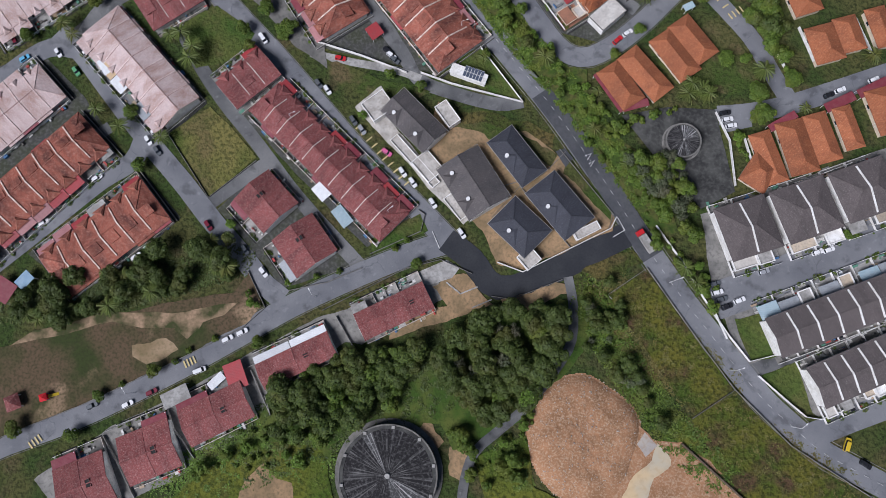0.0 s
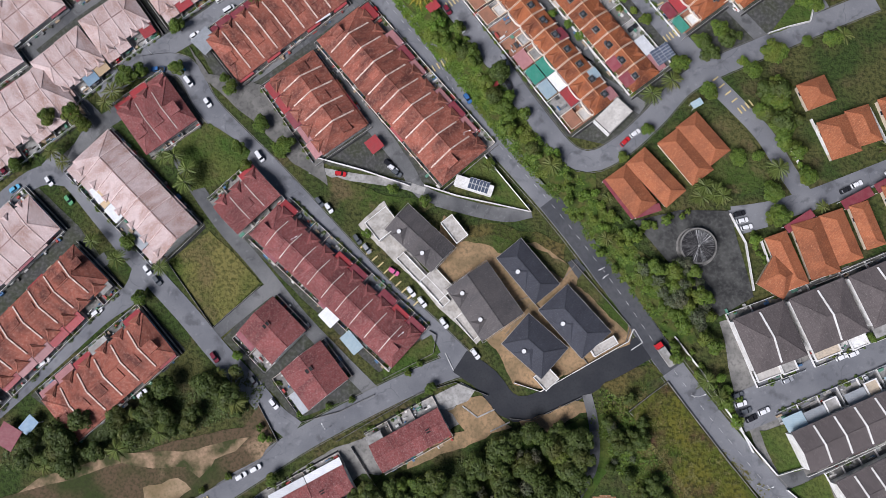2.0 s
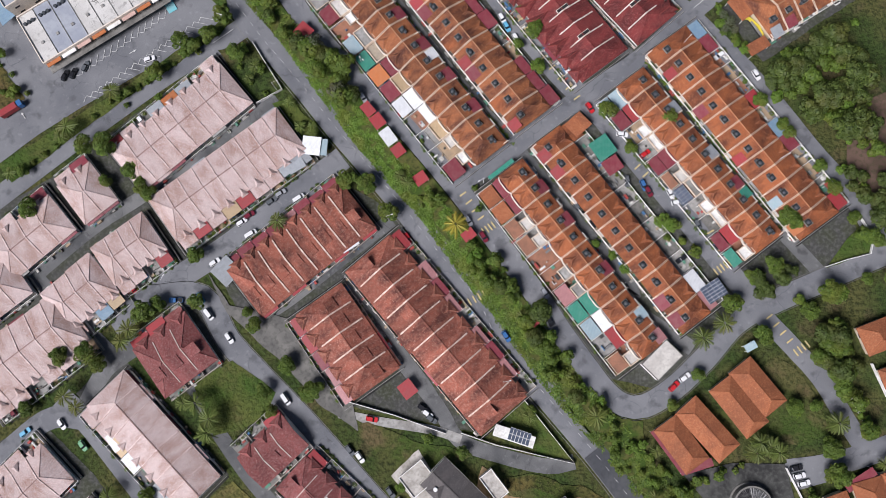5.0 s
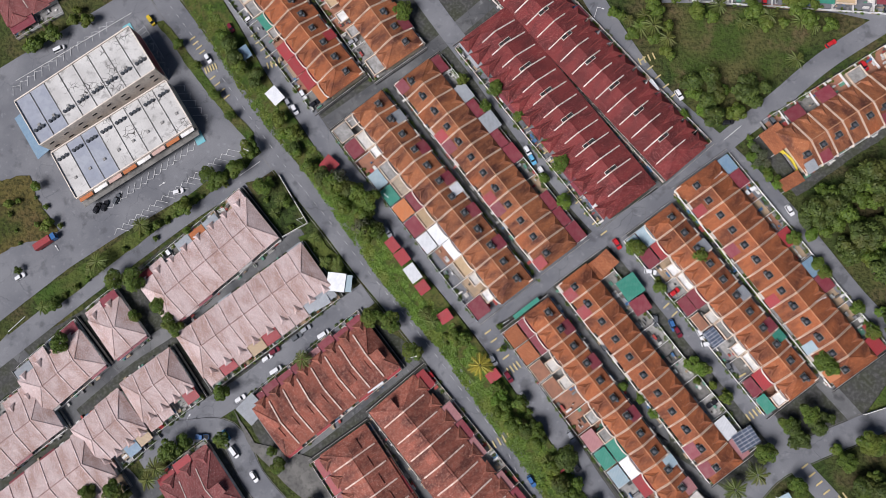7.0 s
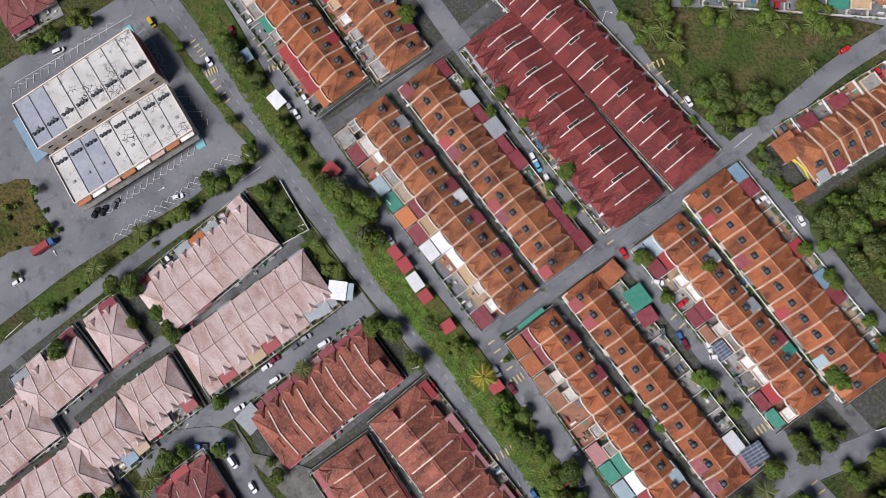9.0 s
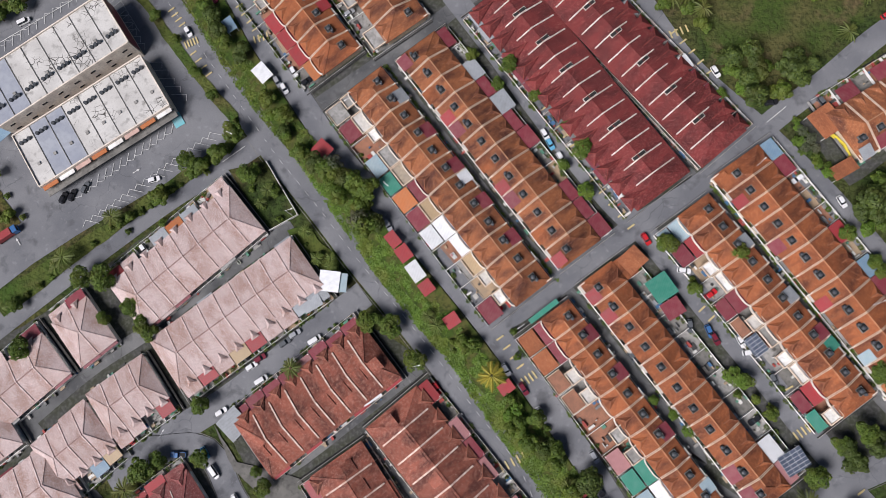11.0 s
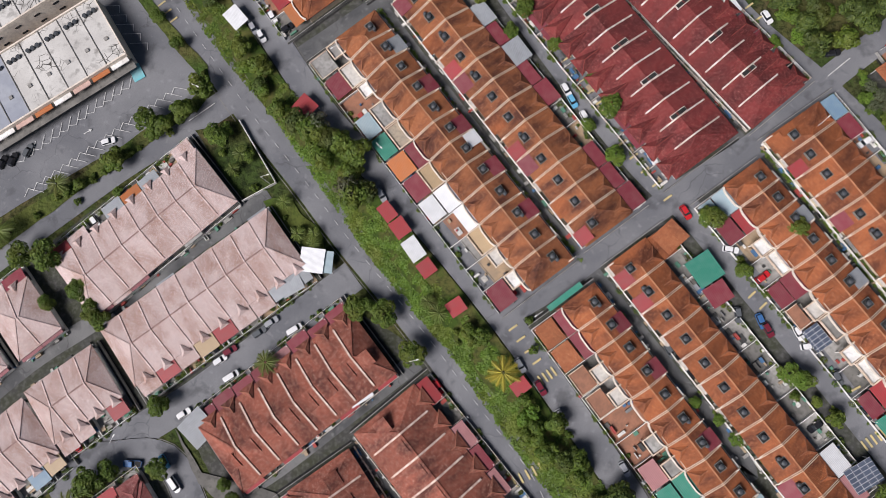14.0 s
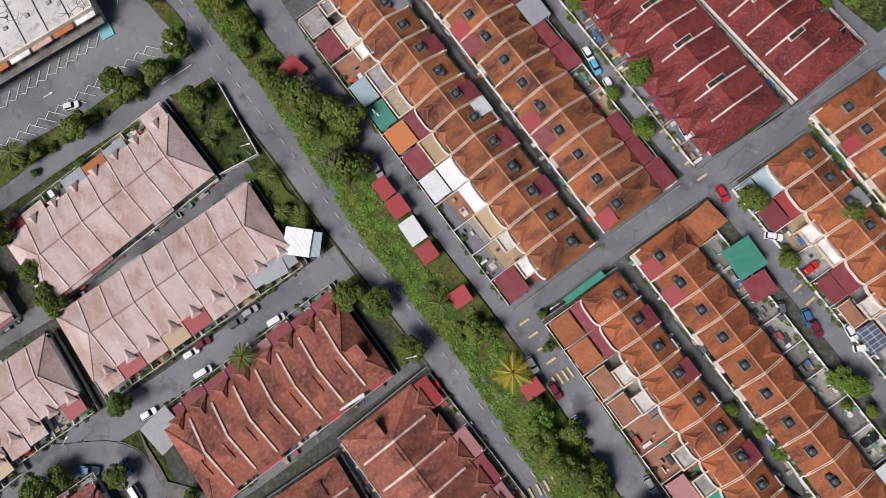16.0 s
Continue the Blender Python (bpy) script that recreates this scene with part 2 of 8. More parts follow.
M = {
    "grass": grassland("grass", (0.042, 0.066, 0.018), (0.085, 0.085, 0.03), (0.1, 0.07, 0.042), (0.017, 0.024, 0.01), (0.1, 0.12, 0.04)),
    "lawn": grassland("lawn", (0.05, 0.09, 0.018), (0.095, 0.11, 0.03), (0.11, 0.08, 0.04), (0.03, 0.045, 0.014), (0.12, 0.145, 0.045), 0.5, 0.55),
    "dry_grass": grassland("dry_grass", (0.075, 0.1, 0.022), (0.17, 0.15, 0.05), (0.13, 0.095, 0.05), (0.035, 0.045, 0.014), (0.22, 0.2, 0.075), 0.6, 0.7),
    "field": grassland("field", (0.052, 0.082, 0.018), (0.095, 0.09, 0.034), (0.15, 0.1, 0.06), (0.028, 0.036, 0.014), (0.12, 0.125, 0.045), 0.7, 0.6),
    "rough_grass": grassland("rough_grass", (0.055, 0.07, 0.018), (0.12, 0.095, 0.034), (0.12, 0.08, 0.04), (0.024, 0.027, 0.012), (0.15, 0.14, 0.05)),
    "undergrowth": mottled("undergrowth", (0.045, 0.085, 0.014), (0.09, 0.11, 0.025), (0.02, 0.032, 0.01), 0.12, 1.2, 1.0, 0.8, 0.6),
    "soil": mottled("soil", (0.34, 0.225, 0.125), (0.22, 0.155, 0.085), (0.13, 0.105, 0.06), 0.14, 1.1, 1.0, 0.7, 0.8),
    "clay": mottled("clay", (0.34, 0.18, 0.095), (0.25, 0.135, 0.07), (0.46, 0.33, 0.22), 0.16, 1.6, 1.0, 1.0, 0.9),
    "mud": mottled("mud", (0.55, 0.42, 0.25), (0.45, 0.40, 0.30), (0.36, 0.24, 0.13), 0.08, 0.6, 0.5, 0.1, 0.4),
    "bare_earth": mottled("bare_earth", (0.33, 0.24, 0.15), (0.22, 0.16, 0.09), (0.1, 0.1, 0.04), 0.1, 1.0, 1.0, 0.5, 0.5),
    "asphalt": worn_asphalt("asphalt", (0.148, 0.152, 0.165), (0.215, 0.218, 0.228), (0.055, 0.056, 0.06)),
    "lane_asphalt": worn_asphalt("lane_asphalt", (0.085, 0.087, 0.09), (0.19, 0.19, 0.188), (0.026, 0.026, 0.026)),
    "dark_asphalt": mottled("dark_asphalt", (0.062, 0.065, 0.072), (0.085, 0.087, 0.092), (0.042, 0.043, 0.047), 0.1, 0.9, 0.85, 0.15, 0.5),
    "cream_rib": mottled("cream_rib", (0.72, 0.6, 0.47), (0.58, 0.45, 0.34), (0.24, 0.16, 0.11), 0.5, 1.6, 0.9, 0.1, 0.6),
    "new_asphalt": mottled("new_asphalt", (0.03, 0.032, 0.037), (0.04, 0.042, 0.046), (0.022, 0.022, 0.025), 0.1, 1.5, 0.8, 0.2),
    "concrete": mottled("concrete", (0.38, 0.37, 0.35), (0.23, 0.22, 0.205), (0.1, 0.097, 0.09), 0.25, 1.1, 0.9, 0.2, 0.5, 0.2, 0.35, 0.65, 0.15),
    "dirty_concrete": mottled("dirty_concrete", (0.15, 0.145, 0.135), (0.24, 0.23, 0.21), (0.06, 0.06, 0.055), 0.2, 0.8, 0.95, 0.2, 0.7, 0.2, 0.35, 0.65, 0.2),
    "black_concrete": mottled("black_concrete", (0.035, 0.035, 0.034), (0.075, 0.075, 0.07), (0.16, 0.16, 0.15), 0.15, 0.9, 0.95, 0.3, 0.35),
    "white_wall": mottled("white_wall", (0.82, 0.81, 0.785), (0.68, 0.66, 0.62), (0.3, 0.29, 0.27), 0.3, 1.5, 0.85, 0.1, 0.4, 0.25),
    "rib_white": mottled("rib_white", (0.7, 0.65, 0.6), (0.52, 0.45, 0.39), (0.2, 0.15, 0.12), 0.5, 1.6, 0.9, 0.1, 0.6),
    "cream_wall": mottled("cream_wall", (0.66, 0.56, 0.42), (0.56, 0.47, 0.36), (0.33, 0.28, 0.22), 0.3, 1.5, 0.85, 0.1, 0.4),
    "pink_wall": mottled("pink_wall", (0.6, 0.42, 0.36), (0.5, 0.35, 0.3), (0.3, 0.2, 0.18), 0.3, 1.5, 0.85, 0.1, 0.4),
    "roof_pink": tiled_roof("roof_pink", (0.655, 0.495, 0.468), (0.36, 0.18, 0.125), (0.84, 0.78, 0.77), 0.75, 0.6, 0.6, 0.07, (0.42, 0.7), 3.0),
    "roof_brown": tiled_roof("roof_brown", (0.36, 0.115, 0.076), (0.11, 0.038, 0.03), (0.52, 0.28, 0.21), 0.9, 0.45, 0.62, 0.2, (0.46, 0.74), 1.2),
    "roof_red": tiled_roof("roof_red", (0.285, 0.085, 0.08), (0.14, 0.042, 0.042), (0.42, 0.25, 0.225), 0.7, 0.5, 0.55, 0.14, (0.44, 0.74), 1.6),
    "roof_maroon": tiled_roof("roof_maroon", (0.25, 0.044, 0.042), (0.09, 0.021, 0.023), (0.45, 0.17, 0.145), 0.8, 0.5, 0.52, 0.17, (0.48, 0.72), 1.8),
    "roof_orange": tiled_roof("roof_orange", (0.4, 0.128, 0.05), (0.13, 0.044, 0.026), (0.48, 0.2, 0.1), 0.9, 0.4, 0.62, 0.15),
    "roof_rust": tiled_roof("roof_rust", (0.36, 0.13, 0.055), (0.1, 0.036, 0.024), (0.42, 0.2, 0.11), 1.0, 0.4, 0.6, 0.18),
    "roof_bright": tiled_roof("roof_bright", (0.42, 0.145, 0.065), (0.19, 0.07, 0.038), (0.55, 0.24, 0.12), 0.5, 0.4, 0.65, 0.12),
    "roof_grey": tiled_roof("roof_grey", (0.145, 0.122, 0.118), (0.1, 0.086, 0.083), (0.2, 0.175, 0.165), 0.6, 0.45, 0.66, 0.1),
    "roof_dark": tiled_roof("roof_dark", (0.064, 0.067, 0.082), (0.044, 0.045, 0.056), (0.085, 0.085, 0.092), 0.5, 0.35, 0.66, 0.1),
    "belt_green": mottled("belt_green", (0.05, 0.085, 0.015), (0.1, 0.1, 0.03), (0.018, 0.026, 0.01), 0.2, 1.1, 1.0, 0.8, 0.8),
    "floor_terracotta": mottled("floor_terracotta", (0.34, 0.16, 0.1), (0.26, 0.13, 0.085), (0.16, 0.09, 0.06), 0.4, 2.0, 0.8, 0.1, 0.4, 0.3),
    "floor_tan": mottled("floor_tan", (0.42, 0.3, 0.19), (0.33, 0.25, 0.17), (0.2, 0.15, 0.1), 0.4, 2.0, 0.8, 0.1, 0.4, 0.3),
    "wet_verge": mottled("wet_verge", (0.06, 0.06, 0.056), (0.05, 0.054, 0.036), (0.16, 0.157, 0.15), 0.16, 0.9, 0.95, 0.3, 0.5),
    "roof_membrane": membrane("roof_membrane"),
    "roof_blue": mottled("roof_blue", (0.3, 0.32, 0.37), (0.36, 0.38, 0.42), (0.24, 0.25, 0.29), 0.15, 0.7, 0.9, 0.1, 0.5),
    "tank_stain": mottled("tank_stain", (0.03, 0.03, 0.032), (0.075, 0.07, 0.068), (0.3, 0.29, 0.28), 0.2, 1.2, 0.95, 0.2, 0.3, 0.2, 0.4, 0.6, 0.35),
    "roof_slate": tiled_roof("roof_slate", (0.128, 0.115, 0.112), (0.08, 0.075, 0.078), (0.17, 0.155, 0.148), 0.6, 0.35, 0.66, 0.12),
    "sheet_red": sheet_metal("sheet_red", (0.36, 0.045, 0.05), (0.27, 0.07, 0.07)),
    "sheet_maroon": sheet_metal("sheet_maroon", (0.22, 0.04, 0.055), (0.27, 0.1, 0.1)),
    "sheet_pink": sheet_metal("sheet_pink", (0.42, 0.2, 0.2), (0.3, 0.14, 0.14)),
    "sheet_white": sheet_metal("sheet_white", (0.78, 0.79, 0.8), (0.6, 0.61, 0.62)),
    "sheet_grey": sheet_metal("sheet_grey", (0.34, 0.36, 0.38), (0.24, 0.25, 0.26)),
    "sheet_green": sheet_metal("sheet_green", (0.05, 0.27, 0.19), (0.12, 0.33, 0.26)),
    "sheet_blue": sheet_metal("sheet_blue", (0.2, 0.31, 0.42), (0.3, 0.4, 0.46)),
    "sheet_lightblue": sheet_metal("sheet_lightblue", (0.34, 0.45, 0.5), (0.46, 0.53, 0.55)),
    "sheet_orange": sheet_metal("sheet_orange", (0.5, 0.17, 0.06), (0.45, 0.2, 0.1)),
    "sheet_tan": sheet_metal("sheet_tan", (0.55, 0.4, 0.24), (0.45, 0.33, 0.2)),
    "glass_dark": painted("glass_dark", (0.02, 0.024, 0.03), 0.08, 0.0, 0.6),
    "tank_black": painted("tank_black", (0.06, 0.066, 0.074), 0.45),
    "white_metal": painted("white_metal", (0.75, 0.75, 0.74), 0.4),
    "rubber": painted("rubber", (0.02, 0.02, 0.02), 0.9),
    "line_white": mottled("line_white", (0.68, 0.68, 0.66), (0.5, 0.5, 0.49), (0.25, 0.25, 0.25), 0.5, 2.0, 0.8, 0.0, 0.5),
    "line_yellow": mottled("line_yellow", (0.6, 0.48, 0.22), (0.48, 0.4, 0.2), (0.28, 0.25, 0.18), 0.5, 2.0, 0.8, 0.0, 0.5),
    "solar": panelled("solar", (0.075, 0.09, 0.125), (0.42, 0.43, 0.44)),
    "bark": mottled("bark", (0.16, 0.12, 0.085), (0.1, 0.075, 0.05), (0.06, 0.05, 0.035), 0.8, 5.0, 1.0, 0.6),
    "leaf_mid": leafy("leaf_mid", (0.038, 0.08, 0.011), (0.155, 0.215, 0.03), (0.095, 0.135, 0.02)),
    "leaf_dark": leafy("leaf_dark", (0.026, 0.052, 0.01), (0.125, 0.165, 0.032), (0.065, 0.085, 0.02)),
    "leaf_bright": leafy("leaf_bright", (0.058, 0.125, 0.013), (0.15, 0.245, 0.028), (0.11, 0.155, 0.024)),
    "leaf_yellow": leafy("leaf_yellow", (0.3, 0.26, 0.03), (0.45, 0.36, 0.06), (0.25, 0.24, 0.04)),
    "leaf_olive": leafy("leaf_olive", (0.09, 0.095, 0.02), (0.17, 0.15, 0.04), (0.1, 0.09, 0.03)),
    "tank_pale": mottled("tank_pale", (0.42, 0.41, 0.4), (0.28, 0.27, 0.26), (0.08, 0.08, 0.08), 0.2, 1.2, 0.95, 0.2, 0.4, 0.2, 0.4, 0.6, 0.3),
    "concrete_pale": mottled("concrete_pale", (0.6, 0.57, 0.52), (0.48, 0.45, 0.41), (0.3, 0.28, 0.26), 0.25, 1.1, 0.9, 0.1, 0.5),
    "leaf_palm": leafy("leaf_palm", (0.07, 0.11, 0.02), (0.17, 0.2, 0.05), (0.1, 0.12, 0.03)),
    "leaf_grey": leafy("leaf_grey", (0.06, 0.08, 0.035), (0.15, 0.165, 0.1), (0.09, 0.1, 0.06)),
}
for _n, _c in (("brown", (0.36, 0.15, 0.1)), ("red", (0.34, 0.12, 0.11)), ("maroon", (0.26, 0.06, 0.05)), ("orange", (0.55, 0.25, 0.13)), ("rust", (0.5, 0.26, 0.15)), ("pink", (0.34, 0.22, 0.2))):
    M["roof_" + _n + "_cap"] = mottled("roof_" + _n + "_cap", _c, tuple(0.7 * x for x in _c), tuple(0.4 * x for x in _c), 0.6, 2.5, 0.85, 0.2, 0.6)
def odds(name):
    """Small household things of many colours."""
    m, nt, b = material(name, 0.7, 0.0, 0.3)
    isl = nt.nodes.new("ShaderNodeNewGeometry").outputs["Random Per Island"]
    r = nt.nodes.new("ShaderNodeValToRGB")
    r.color_ramp.interpolation = "CONSTANT"
    tones = ((0.6, 0.6, 0.58), (0.05, 0.05, 0.05), (0.3, 0.29, 0.27), (0.4, 0.06, 0.05), (0.72, 0.7, 0.66), (0.12, 0.11, 0.1), (0.06, 0.16, 0.32), (0.4, 0.3, 0.2), (0.2, 0.2, 0.2), (0.1, 0.26, 0.18), (0.5, 0.48, 0.44))
    for i, c in enumerate(tones):
        e = r.color_ramp.elements[i] if i < 2 else r.color_ramp.elements.new(i / len(tones))
        e.position, e.color = i / len(tones), (*c, 1)
    nt.links.new(isl, r.inputs["Fac"])
    nt.links.new(mix(nt, scaled(nt, noise_fac(nt, 2.5, 4.0, 0.4, 0.7), 0.5), r.outputs["Color"], (0.1, 0.095, 0.085)), b.inputs["Base Color"])
    return m


M["cream_pale"] = mottled("cream_pale", (0.78, 0.7, 0.6), (0.66, 0.58, 0.5), (0.34, 0.3, 0.26), 0.3, 1.5, 0.85, 0.1, 0.45)
M["dark_earth"] = mottled("dark_earth", (0.085, 0.055, 0.042), (0.13, 0.085, 0.065), (0.045, 0.05, 0.02), 0.08, 0.8, 1.0, 0.7, 0.8)
M["worn_earth"] = mottled("worn_earth", (0.05, 0.058, 0.022), (0.34, 0.235, 0.15), (0.1, 0.075, 0.045), 0.16, 0.9, 1.0, 0.5, 0.6, 0.2, 0.42, 0.64)
M["paint_cyan"] = mottled("paint_cyan", (0.16, 0.47, 0.52), (0.2, 0.42, 0.46), (0.3, 0.4, 0.42), 0.4, 2.0, 0.8, 0.0, 0.4)
M["odds"] = odds("odds")
M["court_tile"] = mottled("court_tile", (0.5, 0.47, 0.43), (0.36, 0.335, 0.3), (0.2, 0.185, 0.16), 0.3, 1.3, 0.85, 0.1, 0.6)
M["grey_silt"] = mottled("grey_silt", (0.36, 0.33, 0.3), (0.42, 0.37, 0.31), (0.3, 0.2, 0.12), 0.2, 0.9, 0.6, 0.1, 0.5)
M["cap_dark"] = mottled("cap_dark", (0.26, 0.1, 0.055), (0.18, 0.07, 0.04), (0.5, 0.24, 0.13), 0.8, 3.0, 0.85, 0.2, 0.6)
M["rib_cream"] = mottled("rib_cream", (0.72, 0.6, 0.52), (0.55, 0.4, 0.33), (0.24, 0.13, 0.1), 0.7, 1.8, 0.9, 0.1, 0.7)
M["rib_pink"] = mottled("rib_pink", (0.72, 0.6, 0.57), (0.52, 0.38, 0.35), (0.3, 0.18, 0.15), 0.4, 1.6, 0.9, 0.1, 0.6)
M["porch_beige"] = mottled("porch_beige", (0.5, 0.41, 0.3), (0.4, 0.34, 0.27), (0.22, 0.2, 0.17), 0.3, 1.3, 0.9, 0.1, 0.6, 0.2, 0.35, 0.65, 0.2)
# near-black that stands in for shade inside roof recesses, wells and drains
M["shade_black"] = mottled("shade_black", (0.02, 0.02, 0.02), (0.035, 0.034, 0.033), (0.05, 0.05, 0.05), 0.8, 3.0, 0.95, 0.1)
def streaked(name, dark, pale):
    """Concrete with stains running out from the centre."""
    m, nt, b = material(name, 0.95, 0.0, 0.15)
    tc = nt.nodes.new("ShaderNodeTexCoord")
    g = nt.nodes.new("ShaderNodeTexGradient")
    g.gradient_type = "RADIAL"
    nt.links.new(tc.outputs["Object"], g.inputs["Vector"])
    n = node(nt, "ShaderNodeTexNoise", Scale=70.0, Detail=8.0)
    n.noise_dimensions = "1D"
    nt.links.new(g.outputs["Fac"], n.inputs["W"])
    r = nt.nodes.new("ShaderNodeMapRange")
    r.inputs["From Min"].default_value, r.inputs["From Max"].default_value = 0.5, 0.72
    nt.links.new(n.outputs["Fac"], r.inputs["Value"])
    f = noise_fac(nt, 0.16, 6.0, 0.42, 0.58)
    col = mix(nt, r.outputs["Result"], dark, pale)
    col = mix(nt, scaled(nt, f, 0.9), col, dark)
    col = mix(nt, scaled(nt, noise_fac(nt, 1.2, 5.0, 0.5, 0.75), 0.4), col, pale)
    nt.links.new(col, b.inputs["Base Color"])
    return m


def sandy_field(name):
    """Thin grass worn through to brown soil and pale sand."""
    m, nt, b = material(name, 1.0, 0.0, 0.1)
    col = mix(nt, noise_fac(nt, 0.06, 6.0, 0.36, 0.54), (0.044, 0.056, 0.02), (0.115, 0.08, 0.05))
    col = mix(nt, noise_fac(nt, 0.035, 7.0, 0.57, 0.66), col, (0.34, 0.235, 0.15))
    f = noise_fac(nt, 1.1, 5.0, 0.42, 0.72)
    col = mix(nt, scaled(nt, f, 0.75), col, (0.035, 0.04, 0.018))
    nt.links.new(col, b.inputs["Base Color"])
    bumped(nt, b, f, 0.6)
    return m


M["meadow_mixed"] = grassland("meadow_mixed", (0.05, 0.08, 0.014), (0.115, 0.11, 0.02), (0.085, 0.052, 0.03), (0.022, 0.028, 0.01), (0.16, 0.15, 0.04), 1.0)
M["sandy_field"] = sandy_field("sandy_field")
M["tank_stain"] = streaked("tank_stain", (0.022, 0.021, 0.022), (0.2, 0.195, 0.19))
M["tank_pale"] = streaked("tank_pale", (0.06, 0.06, 0.06), (0.5, 0.49, 0.48))
M["bright_grass"] = grassland("bright_grass", (0.06, 0.1, 0.016), (0.12, 0.13, 0.022), (0.1, 0.07, 0.035), (0.03, 0.042, 0.012), (0.16, 0.17, 0.04), 0.5)
M["yellow_wall"] = mottled("yellow_wall", (0.75, 0.62, 0.06), (0.65, 0.52, 0.06), (0.4, 0.3, 0.06), 0.4, 2.0, 0.8, 0.1, 0.4)
CAR = {
    "white": painted("car_white", (0.75, 0.75, 0.75), 0.25), "silver": painted("car_silver", (0.42, 0.43, 0.45), 0.25, 0.3),
    "grey": painted("car_grey", (0.13, 0.14, 0.15), 0.25, 0.2), "black": painted("car_black", (0.02, 0.02, 0.023), 0.2),
    "red": painted("car_red", (0.5, 0.025, 0.03), 0.25), "blue": painted("car_blue", (0.05, 0.14, 0.33), 0.25),
    "maroon": painted("car_maroon", (0.16, 0.02, 0.035), 0.25), "pink": painted("car_pink", (0.6, 0.13, 0.28), 0.3),
    "green": painted("car_green", (0.12, 0.33, 0.16), 0.3), "sky": painted("car_sky", (0.13, 0.4, 0.6), 0.3),
    "yellow": painted("car_yellow", (0.6, 0.42, 0.03), 0.3),
}


# ---- mesh building ----
class Shape:
    """Collects corners and faces for one mesh."""

    def __init__(self):
        self.v, self.f, self.second = [], [], None

    def add(self, verts, faces):
        k = len(self.v)
        self.v += [tuple(p) for p in verts]
        self.f += [tuple(i + k for i in q) for q in faces]
        return self

    def box(self, x0, y0, z0, x1, y1, z1):
        return self.add([(x0, y0, z0), (x1, y0, z0), (x1, y1, z0), (x0, y1, z0), (x0, y0, z1), (x1, y0, z1), (x1, y1, z1), (x0, y1, z1)],
                        [(3, 2, 1, 0), (4, 5, 6, 7), (0, 1, 5, 4), (1, 2, 6, 5), (2, 3, 7, 6), (3, 0, 4, 7)])

    def slab(self, quad, t):
        """A sloping plate: four upper corners, anticlockwise from above, t thick."""
        n = len(quad)
        low = [(x, y, z - t) for x, y, z in quad]
        sides = [(i, n + i, n + (i + 1) % n, (i + 1) % n) for i in range(n)]
        return self.add(list(quad) + low, [tuple(range(n)), tuple(range(2 * n - 1, n - 1, -1))] + sides)

    def tube(self, x, y, z0, z1, r0, r1, n=12):
        ring = [(math.cos(2 * math.pi * i / n), math.sin(2 * math.pi * i / n)) for i in range(n)]
        self.add([(x + r0 * a, y + r0 * b, z0) for a, b in ring] + [(x + r1 * a, y + r1 * b, z1) for a, b in ring],
                 [tuple(range(n - 1, -1, -1)), tuple(range(n, 2 * n))] + [(i, (i + 1) % n, n + (i + 1) % n, n + i) for i in range(n)])
        return self

    def bar(self, a, b, width, height):
        """A ridge or strip from a to b (its foot line), of that width, rising by height."""
        a, b = Vector(a), Vector(b)
        s = (b - a).cross(Vector((0, 0, 1)))
        s = s.normalized() * (width / 2)
        up = Vector((0, 0, height))
        return self.add([a - s, a + s, b + s, b - s, a - s + up, a + s + up, b + s + up, b - s + up],
                        [(3, 2, 1, 0), (4, 5, 6, 7), (0, 1, 5, 4), (1, 2, 6, 5), (2, 3, 7, 6), (3, 0, 4, 7)])

    def mesh(self, name, mat, smooth=False):
        me = bpy.data.meshes.new(name)
        me.from_pydata(self.v, [], self.f)
        me.materials.append(M[mat] if isinstance(mat, str) else mat)
        if smooth:
            me.shade_smooth()
        me.update()
        if self.second:
            me.materials.append(M[self.second[0]])
            for i in range(self.second[1], len(self.f)):
                me.polygons[i].material_index = 1
        return me

    def then(self, mat):
        """Faces added from here on take a second material."""
        self.second = (mat, len(self.f))
        return self


MESHES = {}


def kept(key, name, mat, build, smooth=False):
    """One mesh for each key, shared by all that look alike."""
    if key not in MESHES:
        s = Shape()
        build(s)
        MESHES[key] = s.mesh(name, mat, smooth)
    return MESHES[key]


def part(name, me, parent, label="", at=None):
    ob = new(name, me.mesh(name, "concrete") if isinstance(me, Shape) else me)
    ob.parent = parent
    if at is not None:
        ob.matrix_local = at
    return tagged(ob, label)


def thing(name, m, label, category, group="", kind=""):
    ob = new(name)
    ob.empty_display_size = 0.5
    ob.matrix_world = m
    return tagged(ob, label, category, group, kind)


def single(name, shape, mat, label, category, group="", kind="", smooth=False):
    return tagged(new(name, shape.mesh(name, mat, smooth)), label, category, group, kind)


# ---- ground, roads and plots ----
def setting(name, shape, mat, label, category):
    return single(name, shape, mat, label, category, "", "structure")


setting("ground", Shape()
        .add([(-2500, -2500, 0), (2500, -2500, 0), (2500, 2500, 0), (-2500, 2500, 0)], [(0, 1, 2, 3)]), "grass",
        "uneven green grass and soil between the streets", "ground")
LEVEL = [0.02]


